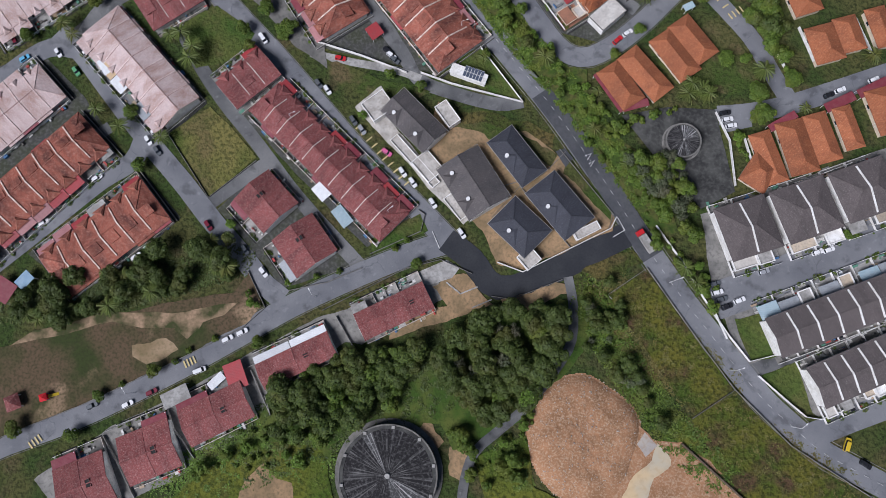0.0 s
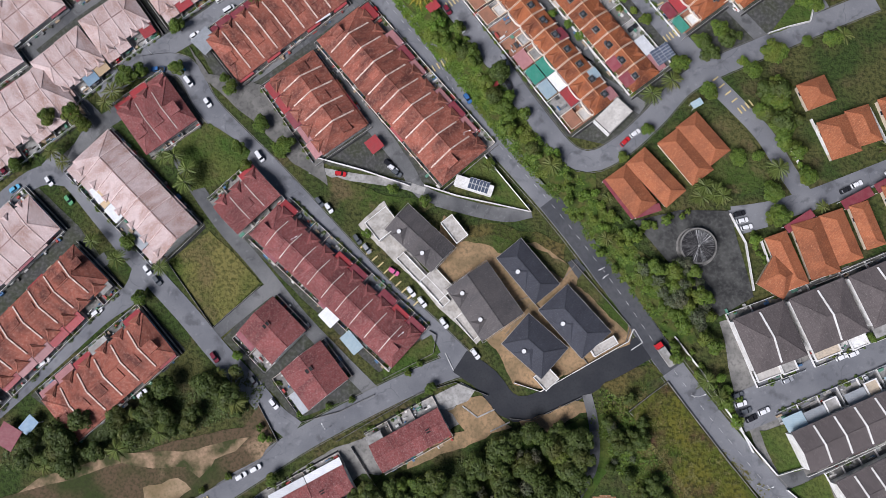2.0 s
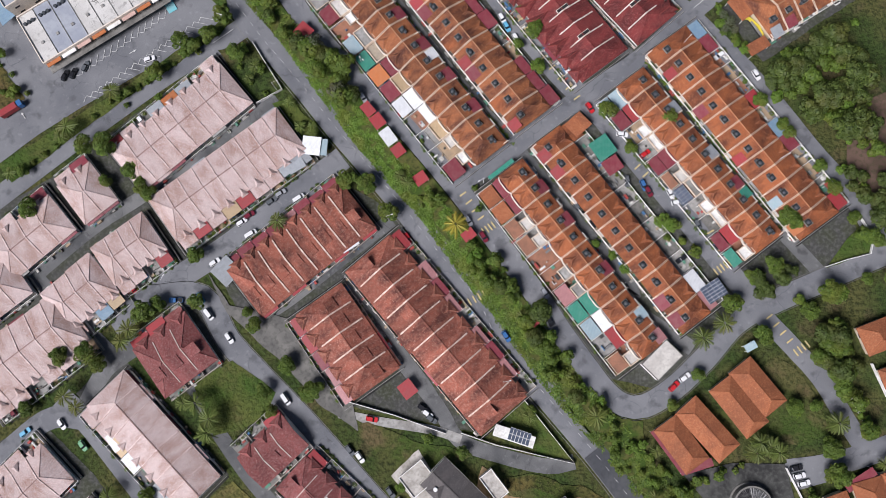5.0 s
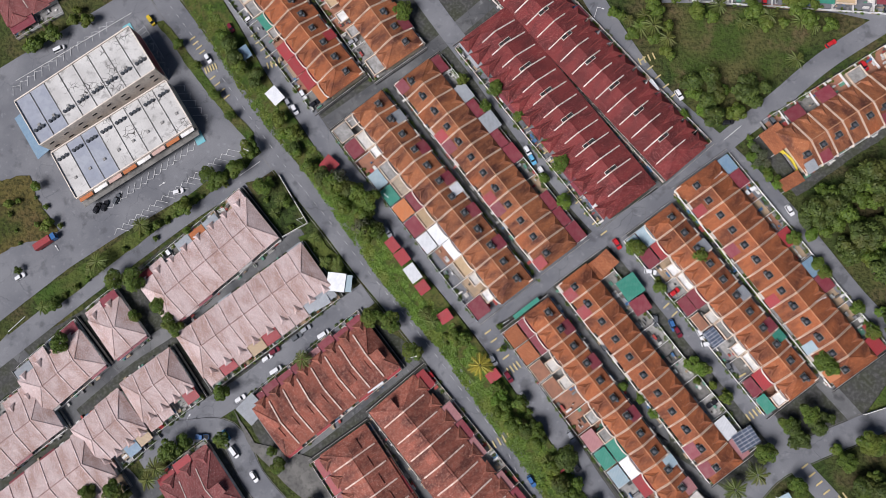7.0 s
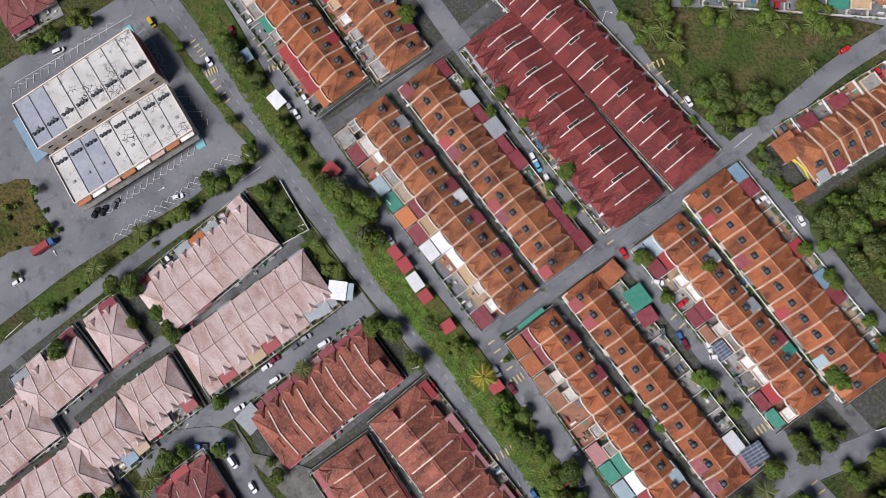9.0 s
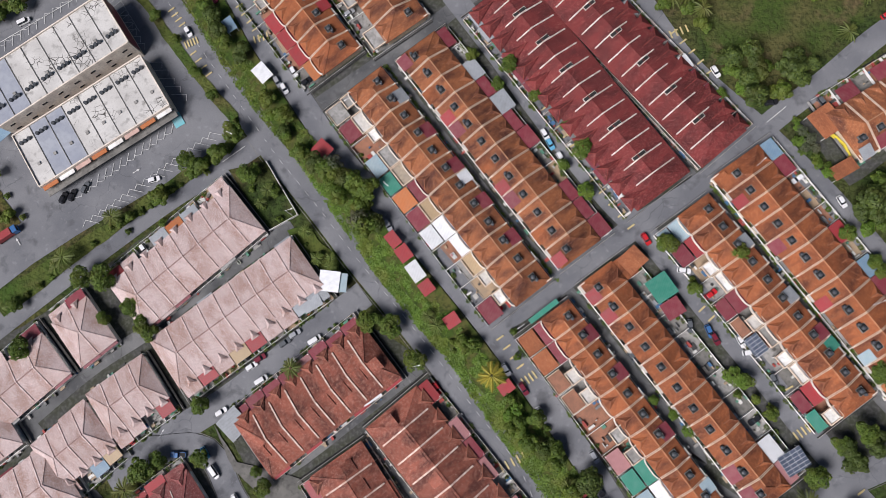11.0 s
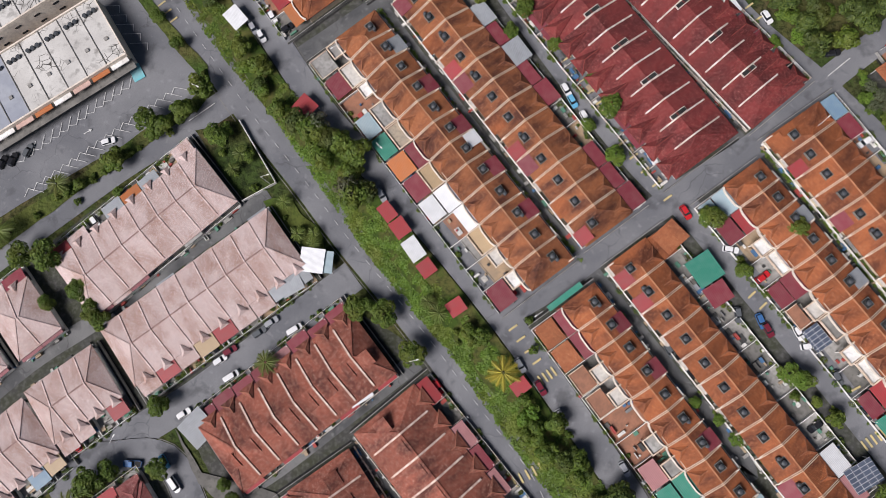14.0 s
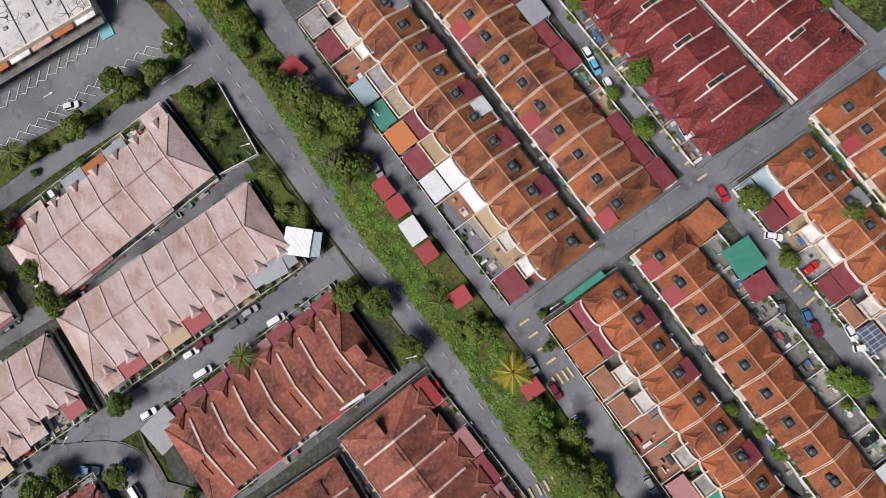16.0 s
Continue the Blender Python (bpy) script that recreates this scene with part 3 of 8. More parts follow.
def smooth_line(pts, step=3.0):
    """A flowing line through the given places."""
    p = [Vector((x, y)) for x, y in pts]
    p = [2 * p[0] - p[1]] + p + [2 * p[-1] - p[-2]]
    out = []
    for i in range(1, len(p) - 2):
        n = max(1, int((p[i + 1] - p[i]).length / step))
        for k in range(n):
            t = k / n
            a, b, c, d = p[i - 1:i + 3]
            out.append(0.5 * ((2 * b) + (c - a) * t + (2 * a - 5 * b + 4 * c - d) * t * t + (3 * b - a - 3 * c + d) * t ** 3))
    return out + [p[-2]]


def ribbon(shape, line, width, z, thick=0.0, shift=0.0):
    rows = []
    for i, q in enumerate(line):
        d = (line[min(i + 1, len(line) - 1)] - line[max(i - 1, 0)]).normalized()
        s = Vector((-d.y, d.x))
        rows.append((q + s * (shift + width / 2), q + s * (shift - width / 2)))
    v = [(*e, z) for r in rows for e in r]
    f = [(2 * i, 2 * i + 1, 2 * i + 3, 2 * i + 2) for i in range(len(rows) - 1)]
    if thick:
        n = len(v)
        v += [(x, y, z - thick) for x, y, z in v]
        f += [(2 * i, 2 * i + 2, n + 2 * i + 2, n + 2 * i) for i in range(len(rows) - 1)]
        f += [(2 * i + 3, 2 * i + 1, n + 2 * i + 1, n + 2 * i + 3) for i in range(len(rows) - 1)]
        f += [(0, n, n + 1, 1), (n - 1, 2 * n - 1, 2 * n - 2, n - 2)]
    shape.add(v, f)
    return shape


def road(pts, width, mat="asphalt", label="worn grey asphalt street", kerb=0.0, name="road"):
    line = smooth_line(pts)
    LEVEL[0] += 0.004
    ob = setting(name, ribbon(Shape(), line, width, LEVEL[0]), mat, label, "road")
    if kerb:
        s = Shape()
        for side in (1, -1):
            ribbon(s, line, 0.18, 0.14, 0.14, side * (width / 2 + kerb))
        setting("kerb", s, "dirty_concrete", "low concrete kerb and drain edge along a street", "kerb")
    return line


def patch(pts, mat, name, label, rise=0.0):
    """A piece of ground of one kind, with a slightly wavy edge."""
    LEVEL[0] += 0.004
    s, out = Shape(), []
    for i, a in enumerate(pts):
        b = pts[(i + 1) % len(pts)]
        n = max(1, int(math.dist(a, b) / 2))
        for k in range(n):
            x, y = a[0] + (b[0] - a[0]) * k / n, a[1] + (b[1] - a[1]) * k / n
            w = (noise.noise_vector((x * 0.1, y * 0.1, 1.7)) * 2.2 + noise.noise_vector((x * 0.45, y * 0.45, 4.1)) * 0.8) * (1.0 if mat in ("soil", "bare_earth", "field", "clay", "mud", "rough_grass", "undergrowth") else 0.35 if mat not in ("asphalt", "concrete", "new_asphalt", "black_concrete") else 0.06)
            out.append((x + w.x, y + w.y, LEVEL[0] + rise))
    if sum(p[0] * q[1] - q[0] * p[1] for p, q in zip(out, out[1:] + out[:1])) < 0:
        out.reverse()
    s.add(out, [tuple(range(len(out)))])
    return setting(name, s, mat, label, "ground")


def strip_wall(pts, height=1.2, thick=0.18, mat="white_wall", name="boundary_wall", label="weathered rendered garden wall", smooth=False):
    line = smooth_line(pts) if smooth else [Vector(p) for p in pts]
    return setting(name, ribbon(Shape(), line, thick, height, height), mat, label, "wall")

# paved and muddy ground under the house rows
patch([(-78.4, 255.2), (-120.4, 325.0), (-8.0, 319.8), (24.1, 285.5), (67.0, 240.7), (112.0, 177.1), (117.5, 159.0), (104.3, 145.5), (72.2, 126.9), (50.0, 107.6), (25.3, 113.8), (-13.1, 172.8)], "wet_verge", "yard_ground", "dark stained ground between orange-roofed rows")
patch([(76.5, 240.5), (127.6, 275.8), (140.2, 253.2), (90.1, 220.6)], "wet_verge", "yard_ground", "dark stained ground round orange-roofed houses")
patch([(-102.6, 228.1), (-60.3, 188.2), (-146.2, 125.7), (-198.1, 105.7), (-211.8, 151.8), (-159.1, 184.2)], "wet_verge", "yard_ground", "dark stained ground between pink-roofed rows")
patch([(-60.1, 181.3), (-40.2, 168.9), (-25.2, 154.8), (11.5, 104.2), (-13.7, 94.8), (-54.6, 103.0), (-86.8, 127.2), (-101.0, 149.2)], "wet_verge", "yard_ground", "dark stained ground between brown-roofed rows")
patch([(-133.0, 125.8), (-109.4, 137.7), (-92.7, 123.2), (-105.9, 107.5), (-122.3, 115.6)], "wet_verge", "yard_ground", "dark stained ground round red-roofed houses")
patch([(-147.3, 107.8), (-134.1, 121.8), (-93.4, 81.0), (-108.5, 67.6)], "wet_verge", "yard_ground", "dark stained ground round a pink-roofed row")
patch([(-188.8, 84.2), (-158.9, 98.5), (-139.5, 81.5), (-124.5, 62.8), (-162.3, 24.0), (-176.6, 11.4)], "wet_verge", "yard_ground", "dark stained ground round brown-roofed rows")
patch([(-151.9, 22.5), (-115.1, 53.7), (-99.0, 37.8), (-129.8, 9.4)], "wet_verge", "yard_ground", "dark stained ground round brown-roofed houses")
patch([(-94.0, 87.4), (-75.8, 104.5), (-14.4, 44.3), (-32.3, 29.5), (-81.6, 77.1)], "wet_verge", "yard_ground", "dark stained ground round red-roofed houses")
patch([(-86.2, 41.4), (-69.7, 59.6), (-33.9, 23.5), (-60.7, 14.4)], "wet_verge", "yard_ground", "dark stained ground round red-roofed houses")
patch([(82.3, 46.1), (152.6, 75.1), (154.5, -11.5), (119.7, -20.4), (96.4, -5.1), (85.7, 18.9)], "dirty_concrete", "yard_ground", "stained concrete ground round grey-roofed houses")

patch([(-138.7, -53.4), (-124.9, -41.8), (-114.2, -34.8), (-90.5, -21.5), (-68.6, -7.6), (-46.3, 5.3), (-33.0, 10.7), (-9.3, 20.9), (-2.2, 15.0), (-32.0, -4.0), (-37.9, -3.0), (-61.0, -22.9), (-66.3, -32.4), (-85.3, -42.5), (-87.2, -48.0), (-104.6, -57.9), (-129.5, -63.7)], "dirty_concrete", "yard_ground", "stained concrete aprons round red-roofed houses")
# back lanes
road([(-143.6, 103.9), (-137.4, 115.8), (-126.8, 123.7)], 6, "lane_asphalt", "stained narrow back lane", name="back_lane")
road([(-122.9, 125.7), (-110.2, 113.5), (-97.4, 93.7), (-87.1, 80.1), (-75.1, 66.8), (-59.4, 48.2), (-44.4, 33.0), (-31.7, 20.6)], 5.0, "lane_asphalt", "stained narrow back lane with drains", name="back_lane")
road([(-71.0, 58.1), (-80.1, 50.9), (-90.4, 42.2)], 5.0, "lane_asphalt", "narrow grey link lane", name="back_lane")
road([(-78.2, 246.7), (-61.8, 258.0), (-41.2, 272.5), (-20.6, 289.2), (-1.9, 306.1)], 5.6, "lane_asphalt", "stained cross lane between house rows", name="back_lane")
road([(-53.6, 265.3), (-32.8, 236.4), (-12.9, 209.8), (5.2, 188.2), (20.8, 167.4), (42.0, 140.2), (37.8, 137.5), (60.3, 121.2)], 5.0, "lane_asphalt", "dark stained back lane with drains", name="back_lane")
road([(-80.2, 311.6), (-64.5, 286.3), (-49.4, 266.3)], 4.4, "lane_asphalt", "dark stained back lane", name="back_lane")
road([(-14.3, 300.0), (3.8, 274.4), (23.1, 249.8), (44.4, 222.1), (59.4, 201.5), (78.2, 177.0), (96.3, 155.2), (103.5, 146.5)], 4.8, "lane_asphalt", "dark stained back lane between maroon rows", name="back_lane")
road([(97.3, -6.9), (111.3, -0.7), (130.0, 6.7), (152.7, 16.6)], 4.6, "lane_asphalt", "narrow back lane between grey-roofed terraces", name="back_lane")
road([(20.0, 85.0), (10.9, 83.6), (-5.4, 87.3), (-17.9, 92.2), (-24.7, 102.9), (-40.4, 122.4), (-49.7, 133.4)], 5.0, "lane_asphalt", "stained narrow lane beside a garden wall", name="back_lane")
road([(-81.1, 210.3), (-95.1, 200.3), (-109.1, 190.2), (-127.0, 176.2), (-144.9, 164.3), (-168.4, 144.4), (-192.0, 126.7)], 5.0, "lane_asphalt", "dark stained back lane between pink-roofed rows", name="back_lane")
road([(-190.2, 172.7), (-176.6, 160.7), (-163.0, 146.8), (-149.8, 134.2), (-134.6, 119.8)], 4.6, "lane_asphalt", "dark stained back lane", name="back_lane")
road([(-40.2, 166.0), (-57.5, 152.6), (-74.8, 139.2), (-86.3, 131.5), (-86.9, 129.2)], 5.0, "lane_asphalt", "stained back lane beside brown-roofed rows", name="back_lane")
road([(-55.2, 145.0), (-45.0, 130.6), (-29.2, 110.5), (-24.2, 101.8)], 4.0, "lane_asphalt", "dark stained back lane", name="back_lane")
road([(-128.5, 70.1), (-146.4, 55.6), (-164.9, 40.3), (-175.9, 31.6)], 4.5, "lane_asphalt", "dark stained back lane", name="back_lane")
# streets
MAIN = road([(-151.7, 319.3), (-130.4, 292.2), (-107.8, 261.3), (-87.8, 234.0), (-81.9, 226.8), (-71.0, 213.5), (-59.3, 198.5), (-47.5, 184.5), (-35.3, 169.5), (-23.9, 154.4), (-11.1, 138.4), (-5.4, 126.7), (-0.2, 119.8), (13.4, 103.8), (27.4, 86.9), (37.8, 73.0), (50.7, 54.3), (60.4, 38.9), (68.9, 26.3), (77.1, 14.9), (83.4, 7.0), (90.1, -1.7), (95.6, -8.3), (102.7, -16.5), (110.5, -23.4), (119.4, -30.8), (127.7, -35.2), (145.4, -43.8)], 8.2, label="main two-lane asphalt road with a dashed centre line", kerb=0.7)
patch([(-223.2, 211.5), (-228.6, 257.5), (-202.8, 274.9), (-148.6, 307.5), (-129.4, 286.3), (-115.1, 265.9), (-103.5, 248.2), (-100.6, 239.7), (-107.1, 233.4), (-131.8, 220.1), (-152.4, 207.8), (-166.7, 198.5), (-193.0, 178.0), (-217.3, 161.7)], "asphalt", "pavement", "wide grey asphalt parking area round the shop block")
road([(-90.5, 239.5), (-102.8, 231.3), (-121.2, 220.0), (-139.5, 206.6), (-159.7, 191.3), (-177.8, 177.1), (-199.7, 159.8), (-215.7, 147.7)], 8.0, label="grey side street beside the parking area")
NORTH = road([(-57.3, 188.2), (-70.0, 178.4), (-83.7, 167.6), (-99.3, 155.9), (-113.0, 147.1), (-126.6, 137.4), (-136.3, 130.6)], 8.5, "asphalt", "patched grey asphalt street between house rows")
road([(-123.7, 140.0), (-105.4, 140.1), (-95.7, 125.3), (-84.3, 113.2), (-72.2, 101.2), (-60.2, 88.5), (-44.5, 71.3), (-29.2, 55.4), (-19.6, 48.1), (-3.0, 32.3)], 8.0, "asphalt", "patched grey asphalt street along red-roofed houses", 0.3)
road([(-166.2, -51.1), (-151.9, -43.1), (-131.7, -34.6), (-113.4, -25.4), (-91.4, -13.0), (-73.0, -1.6), (-56.3, 8.8), (-33.7, 20.5), (-14.6, 29.2), (-3.0, 33.1)], 8.0, "asphalt", "grey asphalt street between the field and the houses", 0.4)
road([(-5.0, 33.6), (4.1, 27.1), (10.2, 19.5), (18.0, 17.9), (32.3, 24.3), (47.5, 32.8), (61.0, 40.3)], 8.6, "new_asphalt", "freshly laid black asphalt road")
road([(-60.4, 10.5), (-67.8, 16.1), (-75.5, 24.7), (-87.8, 37.2), (-99.3, 50.1), (-111.0, 62.2), (-120.5, 72.5), (-131.5, 85.1), (-142.7, 97.9), (-152.5, 106.5)], 7.4, "asphalt", "grey asphalt residential street")
road([(-115.6, 66.3), (-118.7, 57.7), (-129.1, 50.0), (-141.9, 38.1), (-154.5, 26.4), (-170.6, 11.6)], 7.2, "asphalt", "grey street between brown-roofed rows")
road([(-141.8, 99.0), (-154.8, 99.7), (-166.4, 91.6), (-183.1, 75.7)], 7.4, "asphalt", "grey asphalt street beside pink-roofed rows")
WEST = road([(-122.3, 318.0), (-106.3, 294.5), (-93.5, 272.3), (-82.4, 255.9), (-66.6, 232.8), (-51.5, 216.2), (-36.5, 200.0), (-18.9, 178.5), (-3.8, 157.8), (10.4, 137.4), (16.6, 127.6), (24.2, 116.6), (31.2, 107.2), (37.0, 103.0), (43.8, 102.8), (53.5, 108.5), (64.0, 118.0), (75.2, 129.9), (88.2, 136.7), (104.2, 143.4), (120.2, 150.2), (144.3, 160.0)], 7.6, "asphalt", "grey asphalt street in front of orange-roofed rows", 0.4)
road([(-17.3, 178.2), (-3.4, 187.0), (11.8, 198.2), (27.7, 209.5), (47.2, 222.1), (67.0, 239.7), (84.8, 253.5), (102.7, 268.3), (124.4, 282.1)], 7.0, "asphalt", "grey cross street between house rows")
road([(-50.2, 317.2), (-33.0, 290.8), (-16.6, 267.5), (1.2, 240.9), (18.4, 217.5), (31.3, 203.6), (45.6, 184.4), (61.1, 164.0), (72.8, 147.8), (84.2, 133.8)], 7.4, "asphalt", "grey street between orange and maroon rows")
road([(16.6, 309.8), (29.1, 285.3), (44.9, 259.6), (65.9, 237.7), (80.9, 220.7), (92.7, 205.1), (105.7, 186.3), (116.3, 172.9), (124.6, 156.3)], 7.2, "asphalt", "grey street beside the playing field")
road([(48.3, 295.8), (71.8, 294.5), (94.9, 292.6), (115.5, 287.6), (135.5, 281.7)], 7, "asphalt", "grey street behind the playing field")
road([(82.2, 133.8), (92.0, 122.7), (101.6, 110.9), (108.1, 98.3), (113.0, 89.7)], 6.4, "asphalt", "grey short street with yellow stripes")
road([(88.7, 82.1), (100.5, 83.6), (114.3, 87.2), (130.2, 93.0), (154.2, 102.3)], 7.2, "asphalt", "grey street beside orange-roofed houses")
patch([(87.1, 84.2), (100.6, 86.7), (100.4, 78.4), (91.5, 76.0)], "asphalt", "pavement", "grey parking bay at a street end")
road([(86.0, 16.1), (98.9, 21.4), (119.9, 31.0), (150.7, 45.0)], 12.5, "asphalt", "wide grey street between grey-roofed houses")
road([(117.6, -25.9), (128.7, -20.9), (150.9, -11.7)], 8, "asphalt", "grey side street")
road([(-57.7, 100.7), (-43.0, 97.9), (-26.3, 95.2), (-16.9, 92.2)], 3.0, "concrete", "pale concrete path")
# back lanes between pink rows

# plots
patch([(-157.0, -10.3), (-128.5, -0.3), (-99.7, 7.8), (-78.3, 11.7), (-73.1, 19.8), (-67.7, 8.3), (-71.5, 2.3), (-97.3, -13.3), (-124.8, -27.8), (-152.3, -40.3), (-167.1, -45.7), (-172.1, -15.8)], "sandy_field", "playing_field", "thin grass playground with worn earth")
patch([(-153.2, -9.2), (-145.9, -4.1), (-122.9, 2.8), (-108.9, 4.0), (-93.3, 4.6), (-75.9, 8.8), (-80.0, 4.0), (-92.8, -0.7), (-108.3, -1.3), (-118.8, 0.0), (-138.1, -5.7)], "worn_earth", "worn_ground", "bare sandy strip along the field")
patch([(-109.4, -6.2), (-108.9, -10.5), (-104.6, -14.2), (-99.0, -11.5), (-95.5, -8.1), (-99.4, -4.6)], "bare_earth", "worn_ground", "bare sandy patch in the field")
patch([(-97.0, -1.5), (-92.8, 3.5), (-84.9, 5.8), (-88.4, -0.6), (-92.6, -4.2)], "worn_earth", "worn_ground", "worn sandy patch in the field")
patch([(-106.6, 68.7), (-92.1, 78.9), (-73.9, 60.5), (-89.7, 45.3)], "dry_grass", "lawn", "empty grass plot with yellowed patches")
patch([(-107.1, 111.3), (-94.0, 118.5), (-79.2, 107.7), (-82.6, 98.8), (-91.7, 95.2), (-99.9, 93.8)], "lawn", "lawn", "mown green plot between houses")
patch([(-31.5, 32.5), (-14.3, 42.3), (-11.0, 36.4), (-30.2, 27.6)], "lawn", "lawn", "mown green corner lawn")
patch([(-6.0, 100.2), (4.1, 104.9), (19.9, 85.4), (6.7, 87.7)], "lawn", "lawn", "walled garden lawn beside a road")
patch([(69.0, 101.6), (87.3, 119.6), (95.2, 111.1), (103.7, 94.2), (94.7, 89.7), (83.9, 90.4), (75.0, 93.2)], "field", "lawn", "shaded grass plot beside villas")
patch([(93.0, 10.7), (101.5, 12.9), (106.1, -1.3), (98.3, -3.2)], "lawn", "lawn", "walled green corner lawn")
patch([(100.9, -7.7), (113.1, -2.5), (117.9, -19.6), (109.9, -15.5)], "lawn", "lawn", "walled green corner lawn")
patch([(-10.3, 83.9), (-1.1, 81.0), (21.2, 75.5), (33.4, 66.6), (52.3, 44.9), (50.4, 39.3), (20.7, 24.2), (12.5, 26.2), (3.6, 39.4), (-12.1, 58.7), (-17.6, 67.8), (-12.0, 76.4)], "soil", "building_plot", "bare sandy soil round new bungalows")
patch([(-8.3, 82.4), (4.6, 80.9), (22.1, 71.2), (33.7, 66.5), (30.7, 61.6), (14.3, 68.7), (-3.3, 75.9)], "field", "grass_verge", "thin grass and weeds along a bare building plot")
patch([(36.0, 65.1), (45.0, 57.5), (52.3, 47.8), (50.6, 43.5), (44.8, 50.1), (34.5, 60.0)], "field", "grass_verge", "thin grass and weeds along a bare building plot")
patch([(-5.2, 81.9), (21.2, 77.6), (32.3, 72.8), (32.3, 68.2), (21.3, 73.4), (-0.9, 76.8)], "rough_grass", "verge", "rough grass verge")
patch([(-55.5, 98.6), (-21.9, 89.9), (-13.6, 87.0), (-29.5, 81.1), (-37.8, 82.9)], "field", "plot", "overgrown plot with bare soil")
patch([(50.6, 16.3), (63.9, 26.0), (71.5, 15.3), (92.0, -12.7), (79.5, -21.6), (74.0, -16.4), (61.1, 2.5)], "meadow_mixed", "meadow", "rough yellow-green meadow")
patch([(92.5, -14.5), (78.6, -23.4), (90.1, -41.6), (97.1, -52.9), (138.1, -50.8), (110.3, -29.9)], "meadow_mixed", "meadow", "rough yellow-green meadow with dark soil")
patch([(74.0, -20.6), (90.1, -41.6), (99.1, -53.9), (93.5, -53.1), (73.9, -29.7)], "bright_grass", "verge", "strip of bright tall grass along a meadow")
patch([(-9.0, 16.6), (1.7, 23.0), (12.6, 12.5), (-1.8, 7.3), (-14.0, 1.0), (-22.7, -1.6), (-23.7, 0.6), (-8.0, 9.6), (-4.5, 11.2)], "soil", "building_plot", "excavated brown soil behind houses")
patch([(-24.7, 17.0), (-4.6, 26.6), (0.2, 24.2), (-2.4, 20.4), (-10.1, 17.6), (-14.9, 18.4)], "concrete", "courtyard", "pale concrete yard beside the street")
strip_wall([(-4.3, 18.8), (0.7, 15.1), (6.4, 17.7)], 0.5, 0.5, "concrete", "foundation", "new concrete foundation strip in bare soil")
strip_wall([(4.8, 10.5), (11.4, 13.6)], 0.5, 0.4, "concrete", "foundation", "new concrete foundation strip in bare soil")
patch([(15.2, 13.9), (34.3, 20.5), (36.2, 16.7), (17.3, 8.2)], "soil", "verge", "scuffed grass and soil verge")
patch([(41.9, 24.7), (57.2, 33.2), (62.9, 29.6), (45.8, 21.0)], "rough_grass", "verge", "rough grass verge")
patch([(57.2, -20.5), (66.6, -29.3), (75.7, -29.5), (98.9, -49.8), (73.6, -61.5), (37.7, -63.4), (37.3, -44.2)], "clay", "excavation", "wet excavated orange clay ground")
patch([(55.0, 80.9), (70.9, 84.6), (87.7, 84.2), (94.0, 54.6), (82.3, 48.1), (66.9, 65.8)], "black_concrete", "pavement", "blackened concrete yard round a water tank")
patch([(-17.3, -25.8), (-7.8, -27.7), (-3.3, -34.7), (-5.5, -36.6), (-10.4, -31.4)], "soil", "worn_ground", "bare soil bank")
patch([(-70.4, -49.8), (-61.4, -43.9), (-51.4, -50.6), (-50.0, -68.2), (-72.2, -69.4)], "soil", "worn_ground", "bare soil clearing")
patch([(-1.5, -36.3), (5.4, -36.0), (3.8, -47.1), (-0.5, -45.4)], "soil", "worn_ground", "bare soil edge of a track")
patch([(-61.5, -21.9), (-28.6, -27.7), (17.3, 8.2), (43.9, 17.1), (42.2, -2.0), (24.0, -25.1), (0.1, -37.2), (-4.0, -28.3), (-37.5, -35.5), (-43.9, -50.2), (-73.2, -58.9), (-92.4, -56.3), (-67.9, -35.2)], "undergrowth", "woodland_floor", "dark green undergrowth below trees")
patch([(48.0, 289.0), (100.3, 287.1), (97.4, 272.6), (75.4, 254.7), (56.4, 257.2), (49.2, 269.9)], "field", "playing_field", "grass playing field with bare patches")
patch([(-198.3, 230.5), (-185.1, 232.5), (-172.2, 211.0), (-195.5, 202.8), (-213.0, 200.8)], "rough_grass", "plot", "overgrown plot beside the parking")
patch([(116.9, 202.6), (145.9, 214.9), (144.7, 164.1), (128.8, 160.3), (115.3, 183.4)], "dark_earth", "plot", "cleared plot of dark reddish earth and scrub")
patch([(106.1, 148.1), (119.4, 163.5), (121.8, 157.3), (120.4, 152.3)], "lawn", "lawn", "mown corner lawn behind a white wall")
patch([(-174.9, 181.1), (-180.9, 187.2), (-139.9, 212.9), (-105.2, 237.6), (-101.9, 235.0), (-135.5, 210.8)], "lawn", "verge", "planted grass verge between two streets")
patch([(-102.6, 228.1), (-91.2, 231.1), (-79.2, 213.4), (-88.3, 208.3)], "grass", "lawn", "walled garden with shrubs")
patch([(-81.1, 208.3), (-75.0, 210.3), (-64.4, 194.2), (-70.4, 192.2)], "undergrowth", "plot", "planted garden strip")
patch([(-140.2, 292.3), (-137.3, 292.9), (-124.4, 276.0), (-112.3, 260.3), (-101.0, 247.8), (-99.1, 239.6), (-102.9, 233.4), (-105.5, 236.4), (-101.9, 240.7), (-103.8, 245.3), (-115.2, 258.6), (-126.9, 273.9)], "lawn", "verge", "narrow planted verge with street trees")
patch([(-103.2, 147.9), (-95.1, 137.3), (-75.7, 132.3), (-53.0, 103.6), (-50.9, 94.7), (-62.9, 102.7), (-83.4, 123.2), (-96.0, 134.6)], "dirty_concrete", "pavement", "stained concrete forecourt beside a street")
